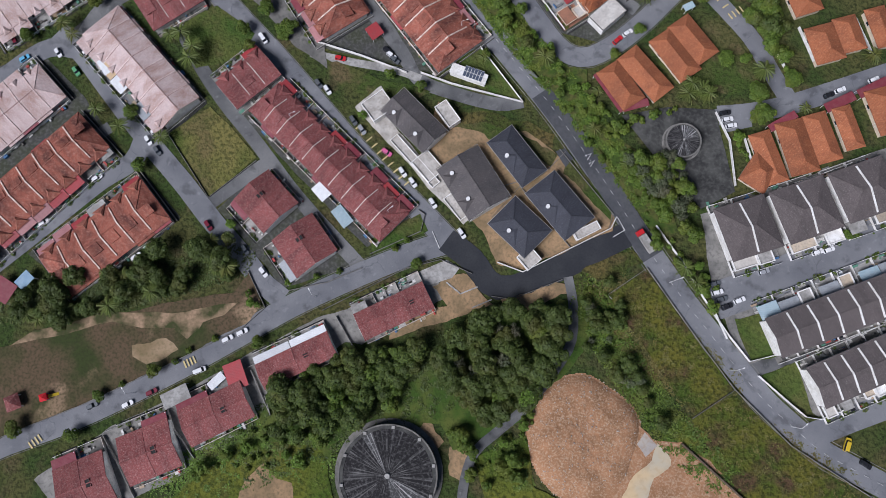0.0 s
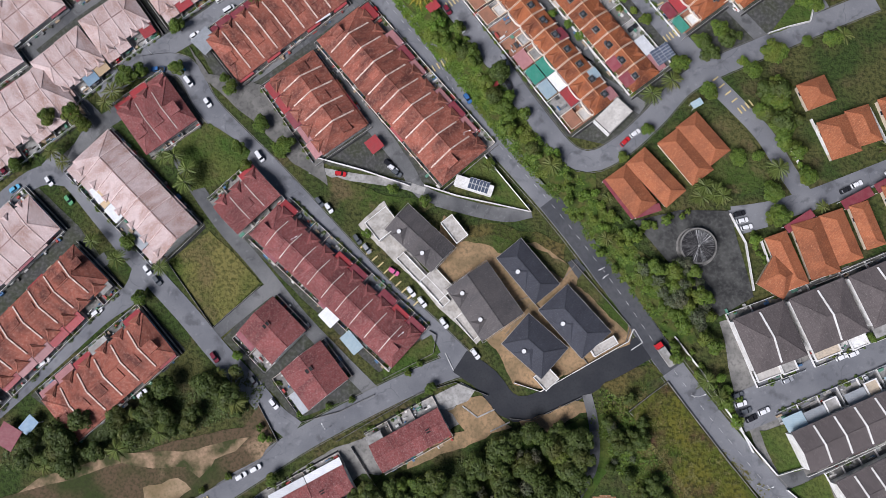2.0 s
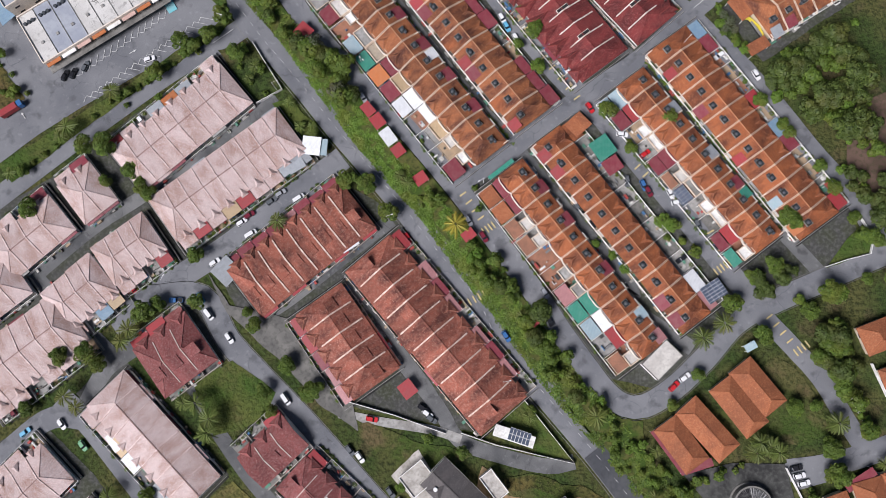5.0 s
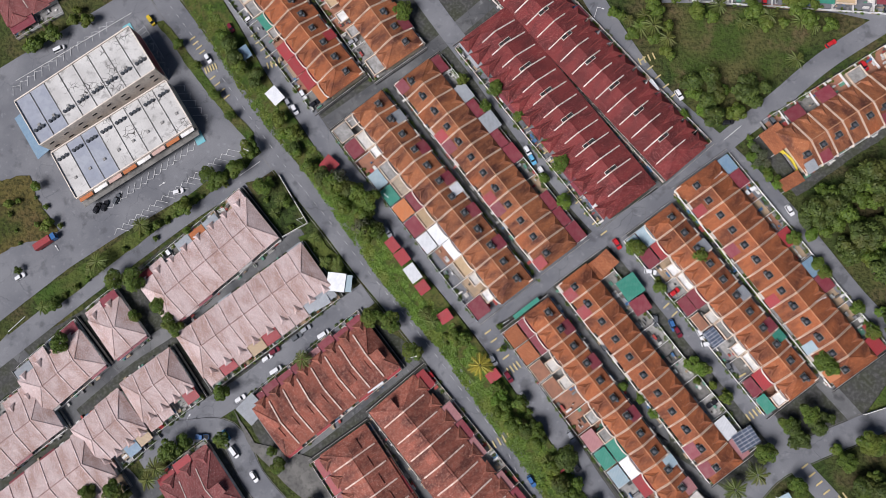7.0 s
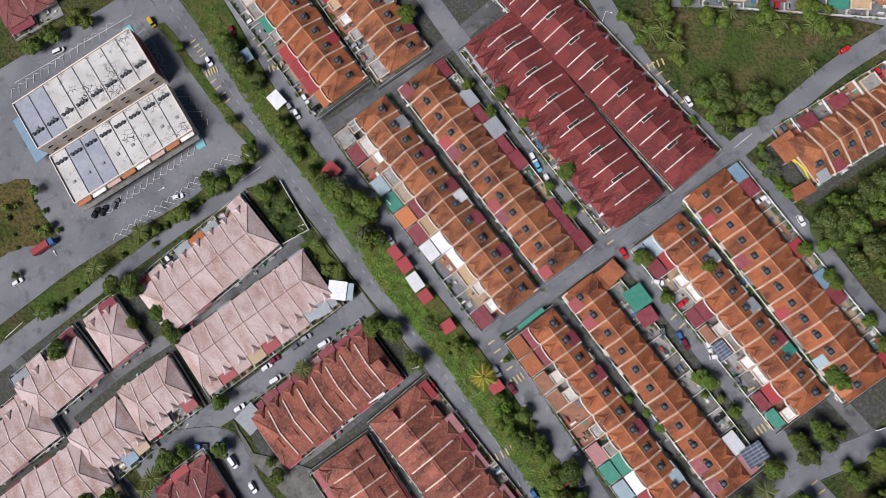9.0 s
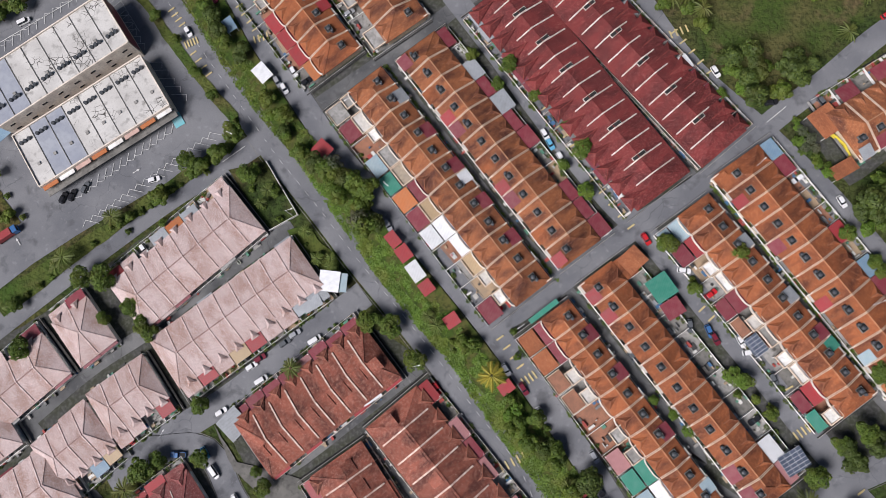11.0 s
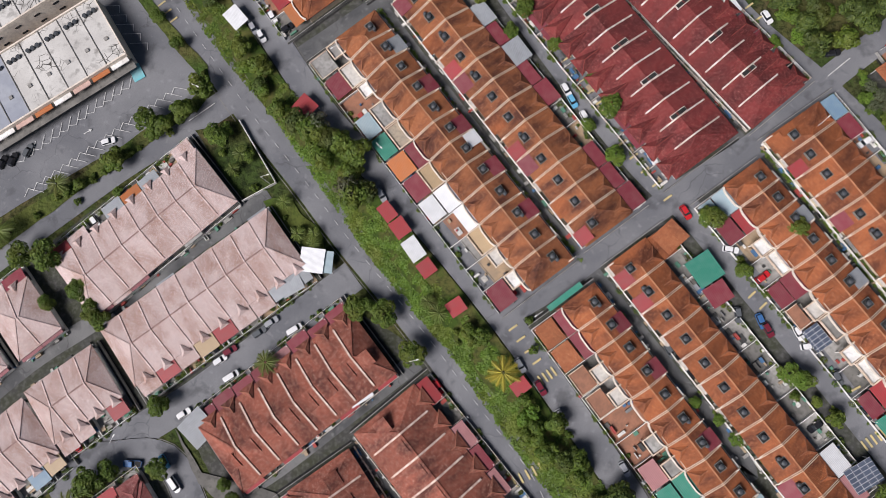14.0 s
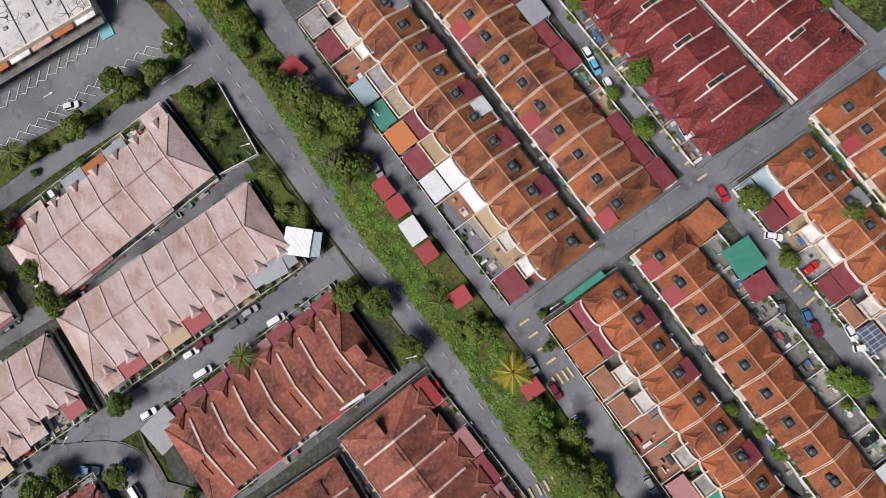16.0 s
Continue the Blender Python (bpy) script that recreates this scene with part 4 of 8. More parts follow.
# green belt between the main road and the parallel street
def between(a, b, gap_a, gap_b, mat, name, label):
    """The ground between two lines that run side by side."""
    LEVEL[0] += 0.004
    v = []
    for q in a:
        near = min(b, key=lambda p: (p - q).length)
        d = (near - q).length
        if gap_a + gap_b + 1 < d < 26:
            u = (near - q) / d
            w = noise.noise((q.x * 0.3, q.y * 0.3, 2.0)) * 0.5
            v += [(*(q + u * (gap_a + w)), LEVEL[0]), (*(near - u * (gap_b + w)), LEVEL[0])]
    n = len(v) // 2
    return setting(name, Shape().add(v, [(2 * k, 2 * k + 2, 2 * k + 3, 2 * k + 1) for k in range(n - 1)]), mat, label, "ground")


between(MAIN, WEST, 4.9, 4.2, "belt_green", "verge", "overgrown green strip between two streets")
patch([(21.9, 98.3), (27.0, 107.9), (32.4, 99.1), (42.9, 98.1), (43.1, 82.8), (52.1, 73.4), (66.5, 64.1), (75.0, 39.7), (67.6, 37.0), (43.5, 70.1), (31.0, 86.7), (18.2, 103.1)], "belt_green", "verge", "overgrown green bank beside the main road")
patch([(-92.3, -57.2), (-67.9, -36.1), (-43.0, -37.6), (-37.8, -57.0), (-62.9, -68.9), (-94.5, -70.6)], "bright_grass", "meadow", "bright yellow-green tall grass")
patch([(-68.5, -49.7), (-61.4, -44.8), (-51.4, -50.6), (-50.0, -68.2), (-72.2, -69.4)], "soil", "worn_ground", "bare soil clearing in tall grass")
patch([(7.6, -38.6), (24.1, -30.6), (27.3, -46.5), (37.5, -51.3), (11.9, -52.6)], "bright_grass", "meadow", "bright green tall grass")
patch([(-40.1, 80.7), (-31.1, 89.2), (-23.7, 78.1), (-26.7, 75.2), (-15.3, 62.7), (-9.7, 58.7), (2.9, 41.9), (0.3, 39.2)], "court_tile", "courtyard", "white paved front courts of new houses")
road([(26.3, 88.3), (37.8, 73.0), (50.7, 54.3), (60.4, 38.9), (65.8, 30.7)], 7.6, "dark_asphalt", "newly resurfaced dark stretch of the main road")
patch([(32.4, 67.0), (35.3, 68.3), (38.3, 65.1), (35.4, 61.5)], "dark_asphalt", "pavement", "dark asphalt driveway mouth")
road([(37.1, 22.5), (39.0, 12.9), (38.8, 1.5), (35.2, -6.2), (24.8, -20.6), (15.7, -29.2), (7.6, -36.9), (4.6, -46.0), (3.7, -56.0)], 3.2, "lane_asphalt", "narrow grey gravel track")
patch([(56.6, -50.6), (59.3, -42.4), (63.7, -37.8), (67.4, -31.0), (71.9, -36.2), (69.2, -39.9), (64.7, -42.9), (62.9, -50.2)], "mud", "puddle", "muddy yellow puddle")
patch([(60.6, -31.6), (63.3, -27.4), (67.2, -31.8), (63.0, -36.2)], "grey_silt", "puddle", "grey silt beside a puddle")


# ---- houses ----
STYLE = {
    # roof, eave, rise, rib: (material, width, height, from, to), wall, hip, yard, rear, words
    "pink": dict(roof="roof_pink", e=3.3, k=0.3, rib=("rib_pink", 0.34, 0.2, 0.0, 1.0), wall="white_wall", gablet="pair", yard=5.5, rear=0.9,
                 porch=["tile", "tile", "tile", "sheet_red", "open"], back=["sheet_maroon", "open", "tile", "open"],
                 label="terraced house with faded pink tile roof and small front gable"),
    "brown": dict(roof="roof_brown", e=3.1, k=0.36, rib=("rib_cream", 0.5, 0.3, 0.06, 0.97), wall="white_wall", gablet="wide", yard=5.0, rear=1.3,
                  porch=["sheet_maroon", "sheet_pink", "open", "sheet_red", "sheet_maroon", "concrete"], back=["open", "open", "tile", "sheet_red"],
                  label="terraced house with moss-stained brown tile roof and pale strips"),
    "red": dict(roof="roof_red", e=3.1, k=0.33, rib=("rib_white", 0.26, 0.18, 0.1, 0.95), wall="white_wall", gablet="wide", yard=5.0, rear=2.0,
                porch=["sheet_red", "sheet_maroon", "open", "sheet_red", "tile"], back=["open", "open", "open", "sheet_maroon"],
                label="terraced house with dull red tile roof and thin pale strips"),
    "maroon": dict(roof="roof_maroon", e=3.2, k=0.28, rib=("rib_white", 0.42, 0.28, 0.2, 0.95), wall="white_wall", gablet="broad", yard=4.2, rear=0.8,
                   porch=["open", "sheet_maroon", "open", "open", "sheet_grey", "open"], back=["open"], well="ridge",
                   label="terraced house with dark maroon tile roof and white strips"),
    "orange": dict(roof="roof_orange", e=3.2, k=0.36, rib=("cream_rib", 0.34, 0.2, -0.02, 1.0), wall="cream_wall", gablet="hip", yard=6.5, rear=1.1,
                   porch=["flat", "flat", "terracotta", "sheet_red", "open", "flat"], back=["open", "sheet_maroon", "tile", "sheet_red", "open", "sheet_grey"], tank=True, parapet=True,
                   label="terraced house with orange tile roof and black water tank"),
    "semi": dict(roof="roof_red", e=3.1, k=0.3, rib=("roof_red", 0.2, 0.1, 0.0, 1.0), wall="white_wall", gablet="", yard=4.5, rear=1.5,
                 porch=["sheet_maroon", "sheet_grey", "open"], back=["open"], well="inner",
                 label="semi-detached house with dull red tile roof and dark light well"),
    "villa": dict(roof="roof_bright", e=3.3, k=0.42, rib=("roof_bright", 0.25, 0.12, 0.0, 1.0), wall="cream_wall", gablet="", yard=0, rear=0,
                  porch=["open"], back=["open"], label="semi-detached house with a hipped bright orange tile roof"),
    "grey": dict(roof="roof_grey", e=5.6, k=0.3, rib=("white_wall", 0.5, 0.35, 0.02, 0.98), wall="white_wall", gablet="", yard=5.5, rear=2.5,
                 porch=["flat", "flat", "concrete"], back=["open"], label="two-storey house with a grey tile roof and white walls"),
    "slate": dict(roof="roof_slate", e=3.6, k=0.36, rib=None, wall="white_wall", gablet="", yard=0, rear=0,
                  porch=["open"], back=["open"], label="new bungalow with a hipped slate-grey tile roof"),
    "dark": dict(roof="roof_dark", e=3.6, k=0.36, rib=None, wall="white_wall", gablet="", yard=0, rear=0,
                 porch=["open"], back=["open"], label="new bungalow with a hipped charcoal tile roof"),
}


def slope_z(y, d, e, h, ov=0.4):
    r = d / 2
    return e + h * (y + ov) / (r + ov) if y < r else e + h * (d + ov - y) / (d + ov - r)


def roof_shape(s, w, d, e, h, hip0=0.0, hip1=0.0, ov=0.4):
    x0, x1, r = (-ov if hip0 else 0), (w + ov if hip1 else w), d / 2
    top = [(x0, -ov, e), (x1, -ov, e), (x1, d + ov, e), (x0, d + ov, e)]
    low = [(x, y, z - 0.22) for x, y, z in top]
    a, b = (x0 + hip0, r, e + h), (x1 - hip1, r, e + h)
    if a[0] > b[0] - 0.05:
        m = (a[0] + b[0]) / 2
        a, b = (m - 0.03, r, e + h), (m + 0.03, r, e + h)
    s.add(top + low + [a, b], [(0, 1, 9, 8), (2, 3, 8, 9), (3, 0, 8), (1, 2, 9), (7, 6, 5, 4),
                               (0, 4, 5, 1), (1, 5, 6, 2), (2, 6, 7, 3), (3, 7, 4, 0)])


def rib_shape(s, x, y0, y1, d, e, h, width, height):
    r = d / 2
    cut = [y0] + ([r] if y0 < r < y1 else []) + [y1]
    for p, q in zip(cut, cut[1:]):
        s.bar((x, p, slope_z(p, d, e, h) - 0.1), (x, q, slope_z(q, d, e, h) - 0.1), width, height + 0.1)


def gable_shape(s, x, width, y0, reach, d, e, h, rise, hipped):
    """A small roof across the front slope, its ridge running in from y0."""
    z0 = slope_z(y0, d, e, h) if y0 > -0.4 else e
    zr = z0 + rise
    y1 = min(d / 2, y0 + (zr - z0) / (h / (d / 2 + 0.4)))
    lip = (x, y0 + (0.45 if hipped is True else hipped) * width, zr)
    s.add([(x - width / 2, y0, z0), (x + width / 2, y0, z0), lip, (x, y1, zr), (x - width / 2, y0 + 0.2, z0 - 0.2), (x + width / 2, y0 + 0.2, z0 - 0.2)],
          [(0, 1, 2), (1, 3, 2), (3, 0, 2), (0, 4, 5, 1)])


def frame_of(A, B, C):
    """The pose of a row's front corner, its length and depth, and whether its order was turned about."""
    a, b, c = Vector(A), Vector(B), Vector(C)
    x = (b - a).normalized()
    y = Vector((-x.y, x.x))
    turned = (c - a).dot(y) < 0
    if turned:
        a, b, x, y = b, a, -x, -y
    m = Matrix(((x.x, y.x, 0, a.x), (x.y, y.y, 0, a.y), (0, 0, 1, 0), (0, 0, 0, 1)))
    return m, (b - a).length, abs((c - a).dot(y)), turned


def lean_to(s, x0, x1, y0, y1, z0, z1, t=0.1):
    s.slab([(x0, y0, z0), (x1, y0, z0), (x1, y1, z1), (x0, y1, z1)], t)


def porch(house, kind, w, depth, style, back=False, d=0.0, tone=0):
    """A car porch or rear lean-to under its own roof."""
    if kind == "open":
        return
    st = STYLE[style]
    e = min(st["e"], 3.3)
    x0, x1 = 0.12, w - 0.12
    side = int(depth * 10) % 3
    if kind in ("flat", "terracotta", "concrete") and not back and side < 2:
        x0, x1 = (0.12, w * 0.62) if side else (w * 0.36, w - 0.12)
    if back:
        y_in, y_out = d - 0.3, d + depth
    else:
        y_in, y_out = 0.3, -depth
    lo, hi = min(y_in, y_out), max(y_in, y_out)
    zi, zo = e - 0.15, e - 0.65
    if back and style == "orange":
        lo, h = d - 2.6, st["k"] * d / 2
        zi, zo = slope_z(lo, d, e, h) + 0.16, e + 0.12
        x0, x1 = (0.25, w * 0.6) if len(kind) % 2 else (w * 0.3, w - 0.25)
    za, zb = (zi, zo) if back else (zo, zi)
    if kind in ("flat", "concrete", "terracotta"):
        mat = {"flat": "white_wall", "concrete": "concrete", "terracotta": "sheet_tan"}[kind]

        if kind == "flat":
            mat = ("porch_beige", "white_wall", "concrete_pale", "concrete")[tone]

        def build(s):
            z = e - 0.25
            s.box(x0, lo, z - 0.15, x1, hi, z)
            if kind != "concrete":
                s.then("cream_rib" if style == "orange" else "white_wall")
                for b in ((x0 - 0.05, lo - 0.05, x1 + 0.05, lo + 0.3), (x0 - 0.05, lo + 0.3, x0 + 0.3, hi), (x1 - 0.3, lo + 0.3, x1 + 0.05, hi), (x0 + 0.3, hi - 0.3, x1 - 0.3, hi + 0.05)):
                    s.box(b[0], b[1], z - 0.25, b[2], b[3], z + 0.45)
        me = kept((kind, style, round(w, 1), round(depth, 1), back, round(d), tone), "porch_roof", mat, build)
    else:
        mat = st["roof"] if kind == "tile" else kind
        me = kept((kind, style, round(w, 1), round(depth, 1), back, round(d)), "porch_roof", mat,
                  lambda s: lean_to(s, x0, x1, lo, hi, za, zb))
    part("rear_roof" if back else "porch_roof", me, house)
    y_post = y_out - 0.3 if back else y_out + 0.3
    post = kept(("post",), "post", "white_wall", lambda s: s.box(-0.12, -0.12, 0, 0.12, 0.12, 2.55))
    if not back:
        part("post", post, house, "", pose(x0 + 0.3, y_post, 0))


def opening(house, name, w, h, x, y, z, out):
    """A framed window or door standing 3 cm proud of the wall."""
    me = kept((name, w, h, "frame"), "window_frame", "white_metal", lambda s: (s.box(-w / 2 - 0.08, -0.05, -0.08, w / 2 + 0.08, 0.05, 0), s.box(-w / 2 - 0.08, -0.05, h, w / 2 + 0.08, 0.05, h + 0.08),
              s.box(-w / 2 - 0.08, -0.05, 0, -w / 2, 0.05, h), s.box(w / 2, -0.05, 0, w / 2 + 0.08, 0.05, h)))
    ob = part(name, me, house, "", pose(x, y + out * 0.05, z))
    if name == "window":
        part("pane", kept((name, w, h, "pane"), "pane", "glass_dark" if name == "window" else "bark", lambda s: s.box(-w / 2, -0.02, 0, w / 2, 0.02, h)), ob)


def base_house(style, w, d, end, key, st):
    """One house of a row with walls, roof, openings and yard; end: 0 inner, 1 first, 2 last, 3 alone."""
    e, h = st["e"], st["k"] * d / 2
    rear_out = min(st["rear"] - 0.2, 1.4)
    hip = min(d * 0.42, w * 0.98) if end != 3 else min(d, w) * 0.42
    hip0 = hip if end in (1, 3) and "gabled" not in key else 0.0
    hip1 = hip if end in (2, 3) and "gabled" not in key else 0.0
    ho = thing("house", Matrix(), st["label"], "house", style + "-roofed houses")
    k = (style, key, round(w, 2), round(d, 2), end, st["yard"], st["rear"], st["floor"], st["roof"])

    def walls(s):
        t = 0.2
        for b in ((0.02, 0.5, w - 0.02, 0.5 + t), (0.02, d - 0.5 - t, w - 0.02, d - 0.5), (0.02, 0.5 + t, 0.02 + t, d - 0.5 - t), (w - 0.02 - t, 0.5 + t, w - 0.02, d - 0.5 - t)):
            s.box(b[0], b[1], 0, b[2], b[3], e - 0.22)
        if not hip0 and end in (1, 3):
            s.add([(-0.06, 0.5, e - 0.22), (-0.06, d - 0.5, e - 0.22), (-0.06, d / 2, e + h - 0.15), (-0.02, 0.5, e - 0.22), (-0.02, d - 0.5, e - 0.22), (-0.02, d / 2, e + h - 0.15)],
                  [(1, 0, 2), (3, 4, 5), (0, 3, 5, 2), (4, 1, 2, 5)])
        if not hip1 and end in (2, 3):
            s.add([(w + 0.06, 0.5, e - 0.22), (w + 0.06, d - 0.5, e - 0.22), (w + 0.06, d / 2, e + h - 0.15), (w + 0.02, 0.5, e - 0.22), (w + 0.02, d - 0.5, e - 0.22), (w + 0.02, d / 2, e + h - 0.15)],
                  [(0, 1, 2), (4, 3, 5), (3, 0, 2, 5), (1, 4, 5, 2)])
    part("wall", kept((*k, "wall"), "wall", st["wall"], walls), ho)
    part("roof", kept((*k, "roof"), "roof", st["roof"], lambda s: roof_shape(s, w, d, e, h, hip0, hip1)), ho)
    part("ridge_cap", kept((*k, "cap"), "ridge_cap", st["roof"] + "_cap" if style in ("orange", "pink") else st["roof"], lambda s: s.bar((hip0, d / 2, e + h - 0.04), (max(w - hip1, hip0 + 0.1), d / 2, e + h - 0.04), 0.34, 0.12)), ho)
    if st["rib"] and end not in (2, 3):
        mat, rw, rh, f0, f1 = st["rib"]
        part("party_wall", kept((*k, "rib"), "party_wall", mat, lambda s: [rib_shape(s, w + o, f0 * d, f1 * d, d, e, h, rw if style != "orange" else 0.17, rh) for o in ((-0.2, 0.2) if style == "orange" else (0,))]), ho, "pale party-wall strip over the tiles")
    if hip0 or hip1:
        def hips(s):
            if hip0:
                s.bar((-0.3, -0.3, e - 0.02), (hip0 - 0.4, d / 2, e + h - 0.03), 0.3, 0.14)
                s.bar((-0.3, d + 0.3, e - 0.02), (hip0 - 0.4, d / 2, e + h - 0.03), 0.3, 0.14)
            if hip1:
                s.bar((w + 0.3, -0.3, e - 0.02), (w + 0.4 - hip1, d / 2, e + h - 0.03), 0.3, 0.14)
                s.bar((w + 0.3, d + 0.3, e - 0.02), (w + 0.4 - hip1, d / 2, e + h - 0.03), 0.3, 0.14)
        part("hip_cap", kept((*k, "hips"), "hip_cap", st["roof"], hips), ho)
    g = st["gablet"]
    if g == "pair":
        part("front_gable", kept((*k, "g"), "front_gable", st["roof"], lambda s: gable_shape(s, w * 0.62, 3.0, -1.4, 3, d, e, h, 0.9, 0.28)), ho)
    elif g == "wide":
        part("front_gable", kept((*k, "g"), "front_gable", st["roof"], lambda s: gable_shape(s, w * 0.42, w * 0.76, -1.3, 3, d, e, h, 1.35, True)), ho)
    elif g == "broad":
        part("front_gable", kept((*k, "g"), "front_gable", st["roof"], lambda s: gable_shape(s, w * 0.45, w * 0.9, -2.0, 3, d, e, h, 2.1, True)), ho)
    elif g == "hip":
        part("front_gable", kept((*k, "g"), "front_gable", st["roof"], lambda s: gable_shape(s, w * 0.36, w * 0.62, -0.35, 3, d, e, h, 1.45, True)), ho)
    if style in ("brown", "red") and "gabled" not in key:
        ya, yb = d * 0.54, d * 0.74
        part("raised_roof", kept((*k, "raised"), "raised_roof", st["roof"], lambda s: s.slab([(w * 0.3, ya, slope_z(ya, d, e, h) + 0.25), (w * 0.85, ya, slope_z(ya, d, e, h) + 0.25), (w * 0.85, yb, slope_z(yb, d, e, h) + 0.3), (w * 0.3, yb, slope_z(yb, d, e, h) + 0.3)], 0.4)), ho)
    if g in ("wide", "hip", "broad"):
        gx, gw, gy, gr = (w * 0.42, w * 0.76, -1.3, 1.35) if g == "wide" else (w * 0.45, w * 0.9, -2.0, 2.1) if g == "broad" else (w * 0.36, w * 0.62, -0.35, 1.45)
        z0 = slope_z(gy, d, e, h) if gy > -0.4 else e

        def caps(s):
            tip = (gx, gy + 0.45 * gw, z0 + gr - 0.03)
            s.bar((gx - gw / 2, gy, z0 - 0.03), tip, 0.2, 0.1)
            s.bar((gx + gw / 2, gy, z0 - 0.03), tip, 0.2, 0.1)
            s.bar(tip, (gx, gy + gr / (h / (d / 2 + 0.4)), z0 + gr - 0.03), 0.2, 0.1)
        part("gable_cap", kept((*k, "gcap"), "gable_cap", "cap_dark" if style == "orange" else st["roof"] + "_cap", caps), ho)
    if st.get("parapet") and st["yard"] > 8:
        part("parapet", kept((*k, "par"), "parapet", "cream_pale", lambda s: ribbon(s, [Vector(p) for p in ((0.05, -0.4), (w * 0.08, -0.85), (w * 0.25, -1.15), (w * 0.75, -1.2), (w * 0.92, -0.9), (w - 0.05, -0.45))], 0.36, e + 0.3, 0.9)), ho, "cream parapet along the front eave")
    if st.get("parapet") and "gabled" not in key and "twin" not in key:
        part("rear_block", kept((*k, "rblock"), "rear_block", "cream_wall", lambda s: (s.box(w * 0.62, d - 1.2, 0.1, w - 0.3, d + rear_out, 2.7), s.then("concrete_pale"), s.box(w * 0.62 - 0.12, d - 1.2, 2.7, w - 0.18, d + rear_out + 0.12, 2.85))), ho, "low pale rear kitchen block")
    if st.get("tank"):
        y = d * 0.7
        z = slope_z(y, d, e, h)
        part("rear_fin", kept((*k, "fin"), "rear_fin", "cream_pale", lambda s: (s.box(w - 0.16, d - 1.1, e - 1.2, w + 0.16, d + 0.6, e + 0.34), s.box(w - 0.14, d + 0.6, e - 1.4, w + 0.14, d + 1.3, e - 0.35))), ho, "stepped cream wall at the rear eave")
        # no hole is cut: the black block paints the recess's shade
        well = part("roof_opening", kept((*k, "well"), "roof_opening", "shade_black", lambda s: (s.box(w * 0.5 - 1.0, y - 0.95, z - 0.8, w * 0.5 + 1.1, y + 0.95, z + 0.36), s.then("dirty_concrete"), ribbon(s, [Vector(p) for p in ((w * 0.5 - 1.08, y - 1.03), (w * 0.5 + 1.18, y - 1.03), (w * 0.5 + 1.18, y + 1.03), (w * 0.5 - 1.08, y + 1.03), (w * 0.5 - 1.08, y - 1.03))], 0.14, z + 0.44, 0.9))), ho, "black rimmed block painted as shade in a roof recess")
        tank = part("water_tank", kept((*k, "tank"), "water_tank", "tank_black", lambda s: (s.tube(w * 0.5 + 0.1, y + 0.1, z + 0.1, z + 1.0, 0.68, 0.64, 14), s.tube(w * 0.5 + 0.1, y + 0.1, z + 1.0, z + 1.14, 0.56, 0.24, 14))), ho, "black plastic water tank")
        part("water_tank", kept((*k, "tank2"), "water_tank", "tank_black", lambda s: (s.tube(w * 0.5 + 1.5, y + 0.5, z - 0.2, z + 0.9, 0.5, 0.47, 12), s.tube(w * 0.5 + 1.5, y + 0.5, z + 0.9, z + 1.0, 0.4, 0.15, 12))), ho, "black plastic water tank") if "twin" in key else None
    if st.get("well") and "well" in key:
        y0, y1 = (d * 0.4, d * 0.63) if st["well"] == "ridge" else (d * 0.42, d * 0.58)
        xw = w - 0.75 if st["well"] == "ridge" else w * 0.72
        hw = 0.62 if st["well"] == "ridge" else 0.8
        z2 = max(slope_z(y0, d, e, h), slope_z(y1, d, e, h), slope_z(d / 2, d, e, h)) + 0.06
        part("light_well", kept((*k, "curb"), "light_well", "rib_white" if style == "maroon" else st["roof"],
             lambda s: ribbon(s, [Vector(p) for p in ((xw + hw, y0), (xw + hw, y1), (xw - hw, y1), (xw - hw, y0), (xw + hw, y0))], 0.16, z2 + 0.05, 1.3)), ho, "raised rim of an open light well")
        # filled block; its black top stands for the shade down the well
        part("well_shaft", kept((*k, "shaft"), "well_shaft", "shade_black", lambda s: s.box(xw - hw, y0, z2 - 1.4, xw + hw, y1, z2 - 0.02)), ho, "solid black block painted as shade in the light well")
    if style in ("dark", "slate"):
        part("wing_roof", kept((*k, "wing"), "wing_roof", st["roof"], lambda s: gable_shape(s, w * 0.5, w * 0.5, -0.35, 3, d, e, h, 1.9, True)), ho)
        part("fascia", kept((*k, "fascia"), "fascia", "concrete", lambda s: ribbon(s, [Vector(p) for p in ((-0.5, -0.5), (w + 0.5, -0.5), (w + 0.5, d + 0.5), (-0.5, d + 0.5), (-0.5, -0.5))], 0.14, e - 0.02, 0.25)), ho)
        part("water_tank", kept(("roof_tank",), "water_tank", "white_metal", lambda s: s.tube(0, 0, -0.6, 1.0, 0.75, 0.7, 14)), ho, "white rooftop water tank", pose(w * 0.4, d * 0.2, slope_z(d * 0.2, d, e, h)))
    opening(ho, "window", 1.5, 1.2, w * 0.3, 0.47, 1.0, -1)
    opening(ho, "door", 0.9, 2.05, w * 0.72, 0.47, 0.0, -1)
    if e > 5:
        opening(ho, "window", 1.5, 1.2, w * 0.5, 0.47, 3.9, -1)
    if st["yard"]:
        yd, rr = st["yard"], st["rear"]
        part("yard_floor", kept((*k, "yard"), "yard_floor", st["floor"], lambda s: s.box(0.05, -yd, -0.1, w - 0.05, 0.5, 0.13)), ho)
        part("rear_floor", kept((*k, "ryard"), "rear_floor", "dirty_concrete", lambda s: s.box(0.05, d - 0.5, -0.1, w - 0.05, d + rr, 0.13)), ho)
        wm = "rib_white" if style in ("brown", "red", "maroon", "semi") else "white_wall"
